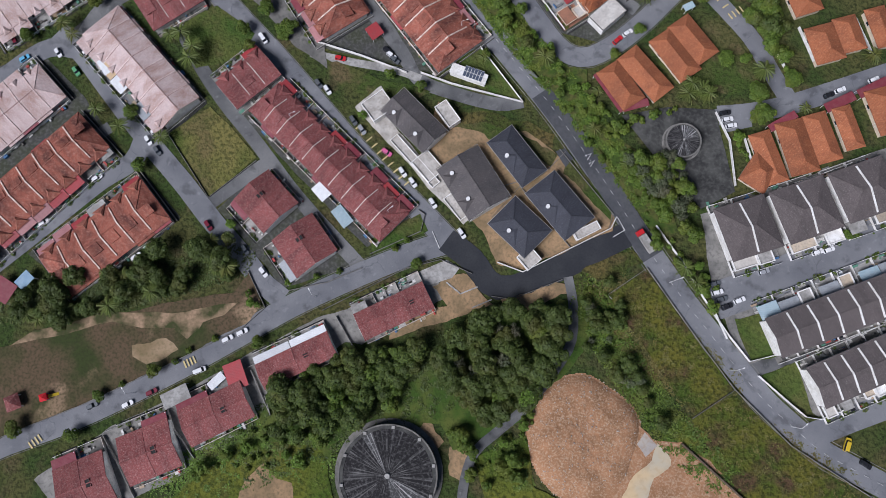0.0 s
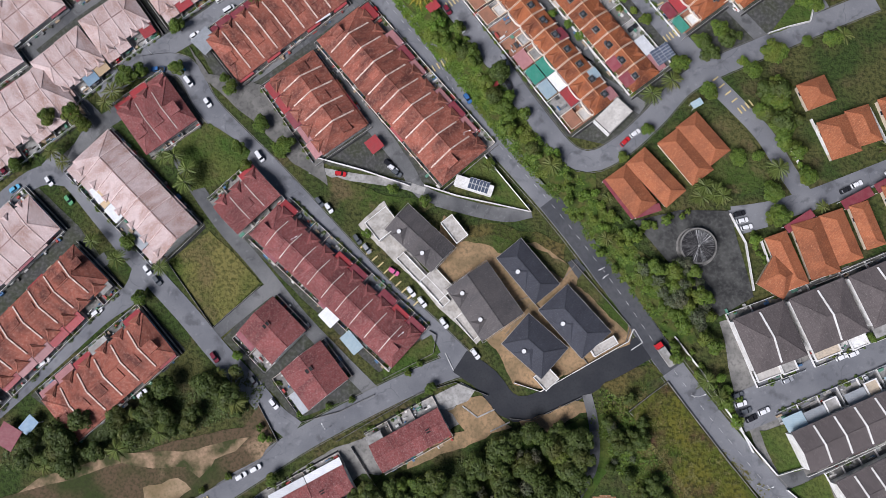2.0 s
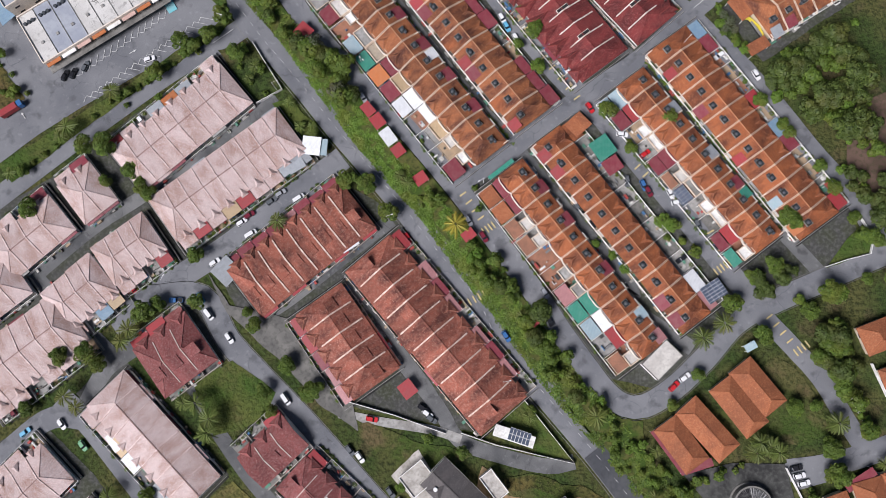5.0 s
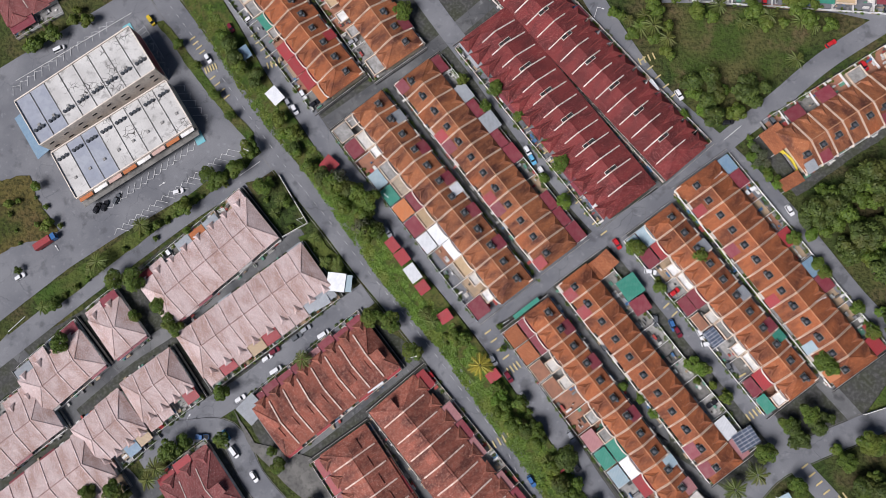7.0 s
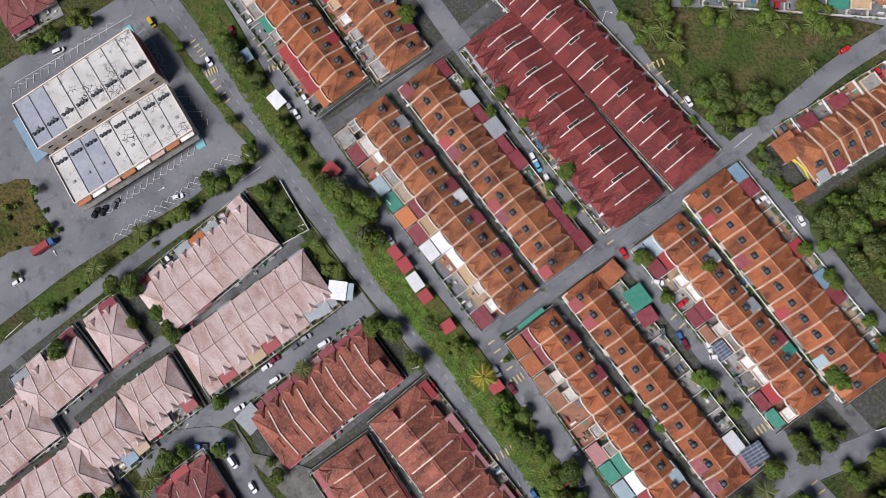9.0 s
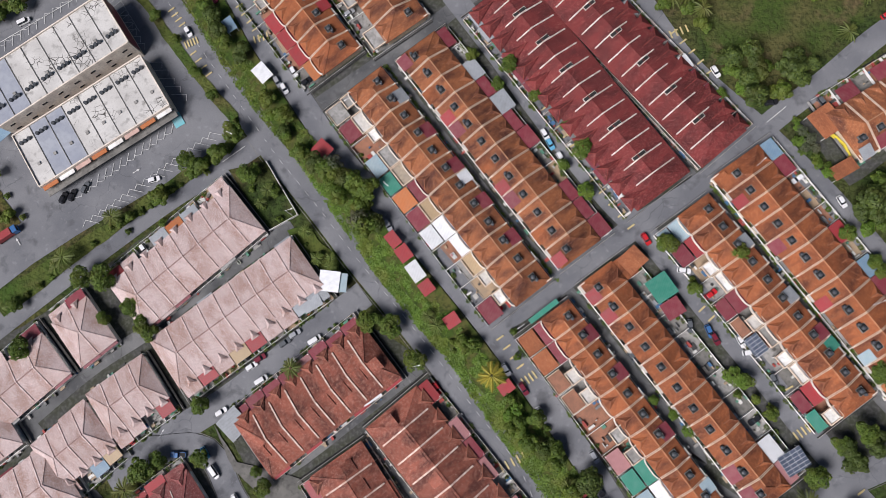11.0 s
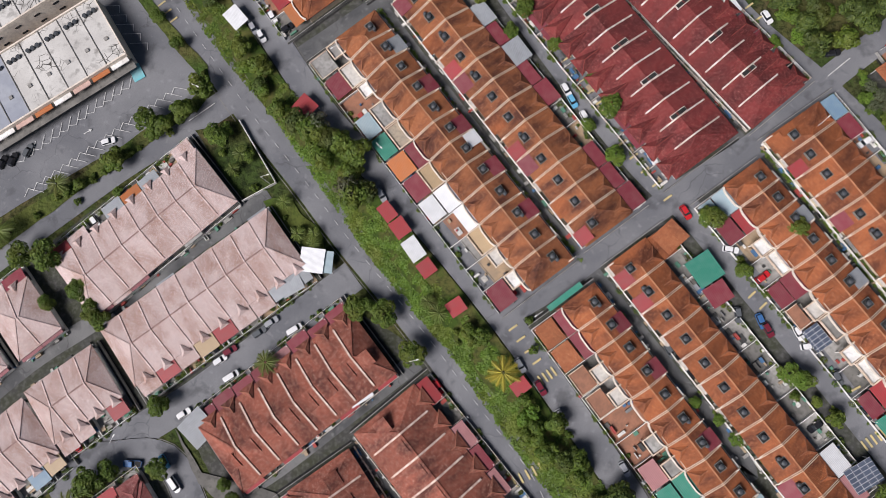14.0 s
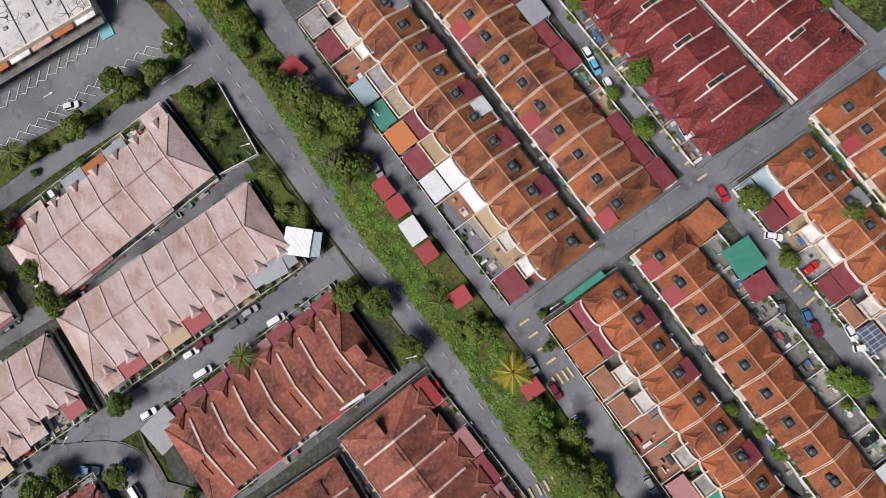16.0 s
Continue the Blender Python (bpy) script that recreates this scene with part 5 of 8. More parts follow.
        part("yard_wall", kept((*k, "fence"), "yard_wall", wm, lambda s: ribbon(s, [Vector(p) for p in ((0, 0.4), (0, -yd + 0.1), (w * 0.42, -yd + 0.1))], 0.16, 1.3, 1.3)), ho)
        part("rear_wall", kept((*k, "rfence"), "rear_wall", wm, lambda s: ribbon(s, [Vector(p) for p in ((0, d - 0.4), (0, d + rr - 0.1), (w - 0.1, d + rr - 0.1))], 0.16, 1.4, 1.4)), ho)
        part("gate", kept((*k, "gate"), "gate", "white_metal", lambda s: s.box(w * 0.44, -yd + 0.05, 0.2, w * 0.97, -yd + 0.11, 1.3)), ho)
    return ho


FLOORS = {"orange": ["concrete", "floor_terracotta", "floor_tan", "dirty_concrete", "floor_terracotta"], "pink": ["concrete", "dirty_concrete", "floor_tan"],
          "grey": ["concrete"], "brown": ["dirty_concrete", "concrete"]}


def outer_porch(house, kind, w, y0, y1):
    """A second car porch at the street side of a deep front yard."""
    if kind == "open" or y1 - y0 < 2:
        return
    if kind in ("flat", "terracotta"):
        mat = "concrete" if kind == "flat" else "floor_terracotta"
        me = kept(("outer", kind, round(w, 1), round(y1 - y0, 1)), "car_porch", mat, lambda s: (s.box(0.4, -(y1 - y0), 2.5, w - 0.4, 0, 2.7), s.then("cream_rib"), s.box(0.4, -(y1 - y0), 2.7, w - 0.4, -(y1 - y0) + 0.2, 2.95),
                  s.box(0.4, -(y1 - y0) + 0.2, 2.7, 0.6, 0, 2.95), s.box(w - 0.6, -(y1 - y0) + 0.2, 2.7, w - 0.4, 0, 2.95)))
    else:
        me = kept(("outer", kind, round(w, 1), round(y1 - y0, 1)), "car_porch", kind, lambda s: lean_to(s, 0.3, w - 0.3, -(y1 - y0), 0, 2.4, 2.8, 0.08))
    ob = part("car_porch", me, house, "", pose(0, -y0, 0))
    for x in (0.6,):
        part("post", kept(("post",), "post", "white_wall", lambda s: s.box(-0.12, -0.12, 0, 0.12, 0.12, 2.55)), house, "", pose(x, -y1 + 0.3, 0))


ROW_SEED = [0]
PLOTS, ODDS, YARDS = [], [], []


def row(style, A, B, C, n, gabled="", porches=None, backs=None, depth=None, yard=None, rear=None, outer=None, floors=None, roof=None):
    """A terrace of n houses: A to B is the front eave, C lies on the rear eave."""
    ROW_SEED[0] += 1
    rng = random.Random(ROW_SEED[0])
    st = dict(STYLE[style])
    st["yard"], st["rear"] = yard or st["yard"], rear or st["rear"]
    st["roof"] = roof or st["roof"]
    floors = floors or FLOORS.get(style, ["dirty_concrete", "concrete"])
    m, length, d, turned = frame_of(A, B, C)
    w = length / n
    made = {}
    group = []
    for i in range(n):
        end = 3 if n == 1 else 1 if i == 0 else 2 if i == n - 1 else 0
        key = ""
        if st.get("well") == "ridge" and i % 2 == 1 and end != 2 or st.get("well") == "inner" and i == 0:
            key = "well"
        if (end == 1 and (gabled == "both" or gabled == ("B" if turned else "A"))) or (end == 2 and (gabled == "both" or gabled == ("A" if turned else "B"))):
            key += "gabled"
        if st.get("tank") and rng.random() < 0.45:
            key += "twin"
        at = m @ pose(i * w, 0, 0)
        st["floor"] = rng.choice(floors)
        if (end, key, st["floor"]) in made:
            ho = copy_thing(made[end, key, st["floor"]], at)
        else:
            ho = base_house(style, w, d, end, key, st)
            ho.matrix_world = at
            made[end, key, st["floor"]] = ho
        group.append(ho)
        if st["yard"]:
            for _ in range(5):
                PLOTS.append((at @ Vector((rng.uniform(0.3, w - 0.3), -st["yard"] + rng.uniform(-0.5, 1.4), 0)), rng.uniform(0.25, 1.0)))
            if rng.random() < 0.55:
                PLOTS.append((at @ Vector((rng.uniform(0.3, w - 0.3), d + st["rear"] + rng.uniform(-0.9, 0.4), 0)), rng.uniform(0.4, 1.0)))
            for _ in range(7):
                ODDS.append((at @ Vector((rng.uniform(0.4, w - 0.4), -rng.uniform(0.6, st["yard"] - 0.3), 0)), m))
            for _ in range(5):
                ODDS.append((at @ Vector((rng.uniform(0.4, w - 0.4), d + rng.uniform(0.3, st["rear"] + 0.5), 0)), m))
            YARDS.append((at, w, st["yard"], style))
    # drains are raised solid strips; black colour replaces the shade of an open channel
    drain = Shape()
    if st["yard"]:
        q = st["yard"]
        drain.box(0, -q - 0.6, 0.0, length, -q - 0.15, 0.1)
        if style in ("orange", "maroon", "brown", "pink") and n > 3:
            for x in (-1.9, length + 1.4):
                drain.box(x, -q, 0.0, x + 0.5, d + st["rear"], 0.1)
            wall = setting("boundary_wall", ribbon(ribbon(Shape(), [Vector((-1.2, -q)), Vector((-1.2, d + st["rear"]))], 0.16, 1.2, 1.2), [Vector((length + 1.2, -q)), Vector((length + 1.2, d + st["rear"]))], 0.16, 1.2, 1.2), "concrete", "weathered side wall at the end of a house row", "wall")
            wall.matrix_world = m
        ob = setting("drain", drain, "shade_black", "roadside drain in front of a house row, its shade painted black", "drain")
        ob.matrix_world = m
    for i, ho in enumerate(group):
        j = n - 1 - i if turned else i
        kind = porches[j % len(porches)] if porches else rng.choice(st["porch"])
        dep = (depth or min(5.0, st["yard"] - 1.2)) * rng.choice((0.8, 0.95, 1.0))
        if st["yard"]:
            porch(ho, kind, w, round(dep * 2) / 2, style, tone=rng.randrange(4))
            if outer:
                outer_porch(ho, outer[j % len(outer)], w, dep + 0.4, st["yard"] - 0.5)
            bk = backs[j % len(backs)] if backs else rng.choice(st["back"])
            porch(ho, bk, w, max(1.2, st["rear"] - 0.4), style, True, d)
    return group


# ---- trees, bushes, cars ----
def leaf_cloud(s, rng, blobs, count, size):
    """Leaf sprays scattered in the shells of several uneven lobes."""
    total = sum(r ** 2 for *_, r in blobs)
    for bx, by, bz, r in blobs:
        for _ in range(int(count * r * r / total)):
            z = rng.uniform(-0.55, 1)
            a = rng.uniform(0, 2 * math.pi)
            q = math.sqrt(max(0, 1 - z * z))
            k = r * rng.uniform(0.7, 1.08)
            p = Vector((bx + k * q * math.cos(a), by + k * q * math.sin(a), bz + 0.8 * k * z))
            u = Vector((rng.uniform(-1, 1), rng.uniform(-1, 1), rng.uniform(-0.5, 0.5))).normalized()
            nrm = (p - Vector((bx, by, bz))).normalized() + Vector((rng.uniform(-0.6, 0.6), rng.uniform(-0.6, 0.6), 0.5))
            v = nrm.cross(u)
            if v.length < 0.05:
                continue
            v.normalize()
            u = v.cross(nrm).normalized()
            l = size * rng.uniform(0.6, 1.3)
            d = nrm.normalized() * (-0.25 * l)
            s.add([p - u * l + d, p - v * l * 0.45, p + u * l + d, p + v * l * 0.45], [(0, 1, 2, 3)])


def limb(s, a, b, r0, r1, n=6):
    a, b = Vector(a), Vector(b)
    d = (b - a).normalized()
    x = d.orthogonal().normalized()
    y = d.cross(x)
    ring = [(math.cos(2 * math.pi * i / n), math.sin(2 * math.pi * i / n)) for i in range(n)]
    s.add([a + r0 * (x * c + y * t) for c, t in ring] + [b + r1 * (x * c + y * t) for c, t in ring],
          [(i, (i + 1) % n, n + (i + 1) % n, n + i) for i in range(n)] + [tuple(range(n, 2 * n))])


def make_tree(seed, height, spread, leaf, count, size, label, lobes=6):
    rng = random.Random(seed)
    blobs = [(0, 0, height * 0.72, spread * 0.62)]
    for i in range(lobes):
        a = 2 * math.pi * (i + rng.uniform(-0.3, 0.3)) / lobes
        q = spread * rng.uniform(0.42, 0.72)
        blobs.append((q * math.cos(a), q * math.sin(a), height * rng.uniform(0.5, 0.75), spread * rng.uniform(0.3, 0.48)))
    tr = thing("tree", pose(0, 0, -50), label, "tree")
    ts = Shape()
    limb(ts, (0, 0, -0.2), (0, 0, height * 0.45), 0.035 * height, 0.022 * height, 8)
    for bx, by, bz, r in blobs[1:]:
        limb(ts, (0, 0, height * 0.35), (bx * 0.8, by * 0.8, bz), 0.016 * height, 0.006 * height, 5)
    cs = Shape()
    leaf_cloud(cs, rng, blobs, count, size)
    part("trunk", ts.mesh("trunk", "bark"), tr)
    part("crown", cs.mesh("crown", leaf), tr)
    return tr


def make_palm(seed, height, reach, leaf, label, fronds=13):
    rng = random.Random(seed)
    tr = thing("palm", pose(0, 0, -50), label, "palm tree")
    ts = Shape()
    for i in range(4):
        limb(ts, (0.1 * i, 0, height * i / 4), (0.1 * i + 0.1, 0, height * (i + 1) / 4), 0.2 - 0.02 * i, 0.18 - 0.02 * i, 7)
    part("trunk", ts.mesh("trunk", "bark"), tr)
    cs = Shape()
    for i in range(fronds):
        a = 2 * math.pi * (i + rng.uniform(-0.3, 0.3)) / fronds
        l = reach * rng.uniform(0.8, 1.1)
        up = rng.uniform(-0.15, 0.75)
        ca, sa = math.cos(a), math.sin(a)
        n = 15
        line = [(l * k / n, up * l * (k / n) - 0.75 * l * (k / n) ** 2) for k in range(n + 1)]
        for k in range(2, n + 1):
            x, z = line[k]
            half = 0.26 * reach * math.sin(math.pi * (0.12 + 0.8 * k / n)) * rng.uniform(0.8, 1.15)
            for side in (1, -1):
                p = Vector((0.4 + x * ca, x * sa, height + z))
                q = p + Vector((ca * 1.1 * half - side * sa * half * 0.8, sa * 1.1 * half + side * ca * half * 0.8, -0.5 * half))
                o = Vector((ca, sa, 0)) * (l * 0.034)
                cs.add([p - o, p + o, q], [(0, 1, 2)])
        cs.add([(0.4, 0, height), (0.4 + line[8][0] * ca - 0.09 * sa, line[8][0] * sa + 0.09 * ca, height + line[8][1]), (0.4 + line[-1][0] * ca, line[-1][0] * sa, height + line[-1][1])], [(0, 1, 2)])
    part("crown", cs.mesh("crown", leaf), tr)
    return tr


def plant(kind, x, y, scale=1.0, rng=None):
    r = rng or TREE_RNG
    ob = copy_thing(kind, Matrix())
    ob.matrix_world = Matrix.LocRotScale((x, y, 0), Euler((0, 0, r.uniform(0, 6.28))), (scale, scale, scale * r.uniform(0.85, 1.1)))
    return ob


TREE_RNG = random.Random(5)
BROAD = [make_tree(11 + i, 6.5, 3.2, "leaf_mid", 1100, 0.42, "broad-leaved street tree with a rounded green crown") for i in range(4)]
DARKT = [make_tree(31 + i, 9.0, 4.2, "leaf_dark", 1500, 0.5, "tall dark green tree in dense growth", 8) for i in range(4)]
BRIGHT = [make_tree(51 + i, 4.5, 2.4, "leaf_bright", 700, 0.36, "small bright green tree beside a street") for i in range(2)]
GREYT = [make_tree(61 + i, 7.0, 3.0, "leaf_grey", 500, 0.36, "sparse grey-green tree with thin foliage", 7) for i in range(2)]
BUSH = [make_tree(71 + i, 1.9, 1.3, "leaf_mid", 260, 0.3, "low rounded green shrub on a verge", 5) for i in range(3)]
PALM = [make_palm(81 + i, 5.5, 3.7, "leaf_palm", "coconut palm with long drooping fronds", 19) for i in range(2)]
GOLD = make_palm(91, 4.5, 4.4, "leaf_yellow", "palm with pale yellow fronds", 13)


def trees(kinds, *places, scale=1.0):
    for p in places:
        k = kinds[TREE_RNG.randrange(len(kinds))]
        s = (p[2] if len(p) > 2 else 1.0) * scale * TREE_RNG.uniform(0.88, 1.12)
        plant(k, p[0], p[1], s)


def thicket(name, placed, label):
    """Close-grown trees joined into one mesh."""
    vs, fs, counts, mats, base, slots = [], [], [], [], 0, []
    for kind, x, y, sc, turn in placed:
        m = np.array(Matrix.LocRotScale((x, y, 0), Euler((0, 0, turn)), (sc, sc, sc)))
        for ob in kind.children:
            me = ob.data
            v = np.empty(len(me.vertices) * 3, np.float32)
            me.vertices.foreach_get("co", v)
            vs.append(v.reshape(-1, 3) @ m[:3, :3].T + m[:3, 3])
            f = np.empty(len(me.loops), np.int32)
            me.loops.foreach_get("vertex_index", f)
            fs.append(f + base)
            n = np.empty(len(me.polygons), np.int32)
            me.polygons.foreach_get("loop_total", n)
            counts.append(n)
            if me.materials[0] not in slots:
                slots.append(me.materials[0])
            mats.append(np.full(len(n), slots.index(me.materials[0]), np.int32))
            base += len(me.vertices)
    v, f, n, k = np.concatenate(vs), np.concatenate(fs), np.concatenate(counts), np.concatenate(mats)
    me = bpy.data.meshes.new(name)
    me.vertices.add(len(v))
    me.vertices.foreach_set("co", v.astype(np.float32).ravel())
    me.loops.add(len(f))
    me.loops.foreach_set("vertex_index", f)
    me.polygons.add(len(n))
    me.polygons.foreach_set("loop_start", np.concatenate(([0], np.cumsum(n)[:-1])).astype(np.int32))
    me.polygons.foreach_set("material_index", k)
    for mat in slots:
        me.materials.append(mat)
    me.update(calc_edges=True)
    me.validate()
    return tagged(new(name, me), label, "trees", "", "stuff")


def belt(kinds, line, width, gap, scale=1.0, seed=0):
    """Trees scattered along a strip."""
    rng = random.Random(seed)
    placed = []
    for q in smooth_line(line, gap):
        placed.append((kinds[rng.randrange(len(kinds))], q.x + rng.uniform(-width, width) / 2, q.y + rng.uniform(-width, width) / 2, scale * rng.uniform(0.6, 1.2), rng.uniform(0, 6.28)))
    thicket("tree_belt", placed, "strip of close-grown green trees beside a street")


def grove(kinds, corners, count, scale=1.0, seed=0):
    """Trees scattered over a plot."""
    rng = random.Random(seed)
    xs, ys = [p[0] for p in corners], [p[1] for p in corners]
    placed = []
    for _ in range(count * 30):
        x, y = rng.uniform(min(xs), max(xs)), rng.uniform(min(ys), max(ys))
        inside = False
        for (ax, ay), (bx, by) in zip(corners, corners[1:] + corners[:1]):
            if (ay > y) != (by > y) and x < (bx - ax) * (y - ay) / (by - ay) + ax:
                inside = not inside
        if inside and all(math.dist((x, y), q[1:3]) > 2.9 * scale for q in placed):
            placed.append((kinds[rng.randrange(len(kinds))], x, y, scale * rng.uniform(0.65, 1.25), rng.uniform(0, 6.28)))
        if len(placed) >= count:
            break
    thicket("grove", placed, "grove of close-grown trees with uneven crowns")


def scrub(line, width, count, leaf, height=0.9, seed=0, label="dense low undergrowth of grass and creepers"):
    """Undergrowth along a strip: uncounted sprays of leaves in one mesh."""
    rng = random.Random(seed)
    pts = smooth_line(line, 1.0)
    s = Shape()
    for _ in range(count):
        q = pts[rng.randrange(len(pts))]
        a, r = rng.uniform(0, 6.28), 0.5 * width * math.sqrt(rng.random())
        x, y = q.x + r * math.cos(a), q.y + r * math.sin(a)
        z = height * max(0.1, 0.5 + 1.2 * noise.noise((x * 0.35, y * 0.35, seed)))
        l = rng.uniform(0.25, 0.6)
        t = rng.uniform(0, 6.28)
        u, v = Vector((math.cos(t), math.sin(t), rng.uniform(-0.4, 0.4))) * l, Vector((-math.sin(t), math.cos(t), rng.uniform(-0.4, 0.4))) * l * 0.5
        p = Vector((x, y, z * rng.uniform(0.4, 1.0)))
        s.add([p - u, p - v, p + u, p + v], [(0, 1, 2, 3)])
    single("undergrowth", s, leaf, label, "undergrowth", "", "stuff")


def make_car(colour, kind="car"):
    l, w, hb, hr = {"car": (4.1, 1.7, 0.82, 1.45), "van": (4.6, 1.75, 1.0, 1.85), "pickup": (5.0, 1.8, 0.95, 1.7)}[kind]
    paint = CAR[colour]
    words = {"car": colour + " parked hatchback car", "van": colour + " parked van with a long roof", "pickup": colour + " parked pickup truck with an open bed"}[kind]
    ob = thing(kind, pose(0, 0, -50), words + " standing on the street", kind if kind != "pickup" else "pickup truck", "parked vehicles")

    def rings(s, levels):
        for (x0, x1, y, z, c) in levels:
            s.v += [(x0 + c, -y, z), (x1 - c, -y, z), (x1, -y + c, z), (x1, y - c, z), (x1 - c, y, z), (x0 + c, y, z), (x0, y - c, z), (x0, -y + c, z)]
        n = len(levels)
        s.f += [(8 * i + j, 8 * i + (j + 1) % 8, 8 * i + 8 + (j + 1) % 8, 8 * i + 8 + j) for i in range(n - 1) for j in range(8)]
        s.f += [tuple(range(7, -1, -1)), tuple(range(8 * n - 8, 8 * n))]
    h = l / 2
    s = Shape()
    rings(s, [(-h + 0.1, h - 0.1, w / 2 - 0.06, 0.22, 0.2), (-h, h, w / 2, 0.5, 0.28), (-h + 0.05, h - 0.08, w / 2 - 0.03, hb, 0.3)])
    part("body", s.mesh("body", paint, False), ob)
    back, front, nose = {"car": (-h + 0.25, h - 1.15, 0.55), "van": (-h + 0.08, h - 0.75, 0.5), "pickup": (-0.5, h - 1.3, 0.5)}[kind]
    s = Shape()
    rings(s, [(back, front, w / 2 - 0.08, hb - 0.02, 0.12), (back + 0.25, front - nose, w / 2 - 0.22, hr - 0.05, 0.12)])
    part("glass_cabin", s.mesh("glass_cabin", "glass_dark"), ob, "dark tinted glass")
    s = Shape()
    rings(s, [(back + 0.22, front - nose + 0.05, w / 2 - 0.2, hr - 0.07, 0.14), (back + 0.32, front - nose - 0.05, w / 2 - 0.26, hr, 0.14)])
    part("roof", s.mesh("roof", paint), ob)
    wheel = kept(("wheel",), "wheel", "rubber", lambda q: q.add(
        [(0.3 * math.cos(i * math.pi / 6), y, 0.3 + 0.3 * math.sin(i * math.pi / 6)) for y in (-0.1, 0.1) for i in range(12)],
        [tuple(range(12)), tuple(range(23, 11, -1))] + [(i, 12 + i, 12 + (i + 1) % 12, (i + 1) % 12) for i in range(12)]))
    for x in (-h + 0.75, h - 0.8):
        for y in (-w / 2 + 0.08, w / 2 - 0.08):
            part("wheel", wheel, ob, "", pose(x, y, 0))
    if kind == "pickup":
        part("bed", Shape().box(-h + 0.15, -w / 2 + 0.14, hb - 0.2, -0.6, w / 2 - 0.14, hb + 0.012).mesh("bed", "rubber"), ob, "dark open load bed")
    return ob


GARAGE = {}


def car(colour, place, toward, kind="car"):
    """A parked vehicle at a place, its nose toward another."""
    if (colour, kind) not in GARAGE:
        GARAGE[colour, kind] = make_car(colour, kind)
        fresh = GARAGE[colour, kind]
    else:
        fresh = copy_thing(GARAGE[colour, kind], Matrix())
    a = math.atan2(toward[1] - place[1], toward[0] - place[0])
    fresh.matrix_world = Matrix.Translation((place[0], place[1], LEVEL[0] * 0 + 0.13)) @ Matrix.Rotation(a, 4, "Z")
    return fresh


# ---- rows of houses ----
row("pink", (-101.2, 222.3), (-138.5, 191.1), (-89.1, 207.9), 8, porches=["tile", "open", "sheet_grey", "sheet_orange", "sheet_grey", "open", "tile", "sheet_red"], backs=["open", "open", "concrete", "open", "open", "sheet_maroon", "tile", "sheet_maroon"])
row("pink", (-113.4, 159.2), (-70.0, 191.0), (-83.3, 203.5), 9, porches=["tile", "sheet_red", "tile", "sheet_tan", "sheet_red", "tile", "tile", "sheet_grey", "sheet_grey"], backs=["open", "open", "open", "sheet_grey", "open"])
row("pink", (-145.9, 187.1), (-156.4, 178.7), (-134.1, 174.8), 2, porches=["sheet_maroon", "tile"], backs=["sheet_maroon"])
row("pink", (-159.7, 175.5), (-180.6, 157.6), (-147.8, 164.9), 4, porches=["sheet_maroon", "open", "tile", "sheet_grey"], backs=["sheet_maroon", "open", "open", "concrete"])
row("pink", (-134.0, 144.1), (-117.2, 156.3), (-127.1, 168.6), 4, porches=["tile", "tile", "open", "sheet_red"])
row("pink", (-149.1, 128.5), (-133.1, 141.9), (-145.5, 153.3), 4, porches=["tile", "open", "sheet_blue", "sheet_tan"])
row("pink", (-173.2, 155.1), (-195.0, 138.3), (-160.5, 143.9), 4)
row("pink", (-173.5, 102.0), (-142.4, 125.8), (-158.1, 139.4), 6)
row("pink", (-141.2, 103.8), (-107.4, 69.6), (-130.7, 116.2), 7, "B", porches=["tile", "tile", "sheet_tan", "sheet_white", "open", "sheet_grey", "tile", "tile"])
row("pink", (-156.4, 91.4), (-179.6, 67.8), (-144.3, 80.2), 5)
row("brown", (-57.5, 178.4), (-95.5, 148.6), (-43.3, 164.7), 8)
row("brown", (-40.5, 159.9), (4.2, 106.3), (-55.6, 148.3), 10)
row("brown", (-71.6, 133.4), (-52.1, 105.6), (-57.0, 143.8), 5)
row("brown", (-171.0, 15.2), (-126.5, 61.7), (-140.7, 72.2), 9)
row("brown", (-113.2, 49.8), (-145.7, 21.2), (-101.1, 37.1), 6)
row("red", (-110.0, 134.6), (-126.8, 122.2), (-95.9, 120.8), 3)
row("red", (-67.8, 87.1), (-18.6, 41.8), (-77.6, 77.8), 10, porches=["sheet_red", "open", "open", "open", "sheet_red", "sheet_maroon", "open", "sheet_maroon", "sheet_red", "sheet_maroon"])
row("red", (-75.6, 100.4), (-90.4, 86.7), (-66.9, 91.4), 3, "both", porches=["sheet_red", "open", "open"])
row("semi", (-79.5, 44.6), (-67.9, 33.0), (-69.5, 56.2), 2, "both")
row("semi", (-64.9, 30.6), (-55.0, 17.9), (-53.4, 42.0), 2, "both")
row("semi", (-115.4, -42.2), (-131.1, -49.8), (-104.7, -55.2), 2, "both")
row("semi", (-94.7, -30.9), (-111.2, -38.5), (-86.2, -44.4), 2, "both")
row("semi", (-71.5, -17.6), (-91.7, -28.8), (-65.7, -28.4), 2, "both")
row("semi", (-43.5, -0.0), (-67.0, -12.4), (-39.8, -7.4), 2, "both", porches=["sheet_white"])
row("semi", (-12.3, 18.2), (-35.0, 6.0), (-8.0, 10.1), 3, "both", porches=["open", "open", "concrete"])
row("dark", (9.6, 39.3), (21.8, 28.3), (19.3, 47.8), 1)
row("dark", (22.0, 50.3), (35.4, 34.9), (32.3, 57.3), 1)
row("dark", (8.3, 68.0), (20.5, 52.9), (16.8, 73.3), 1)
row("slate", (-9.0, 57.8), (2.9, 40.2), (2.4, 69.4), 2, "both")
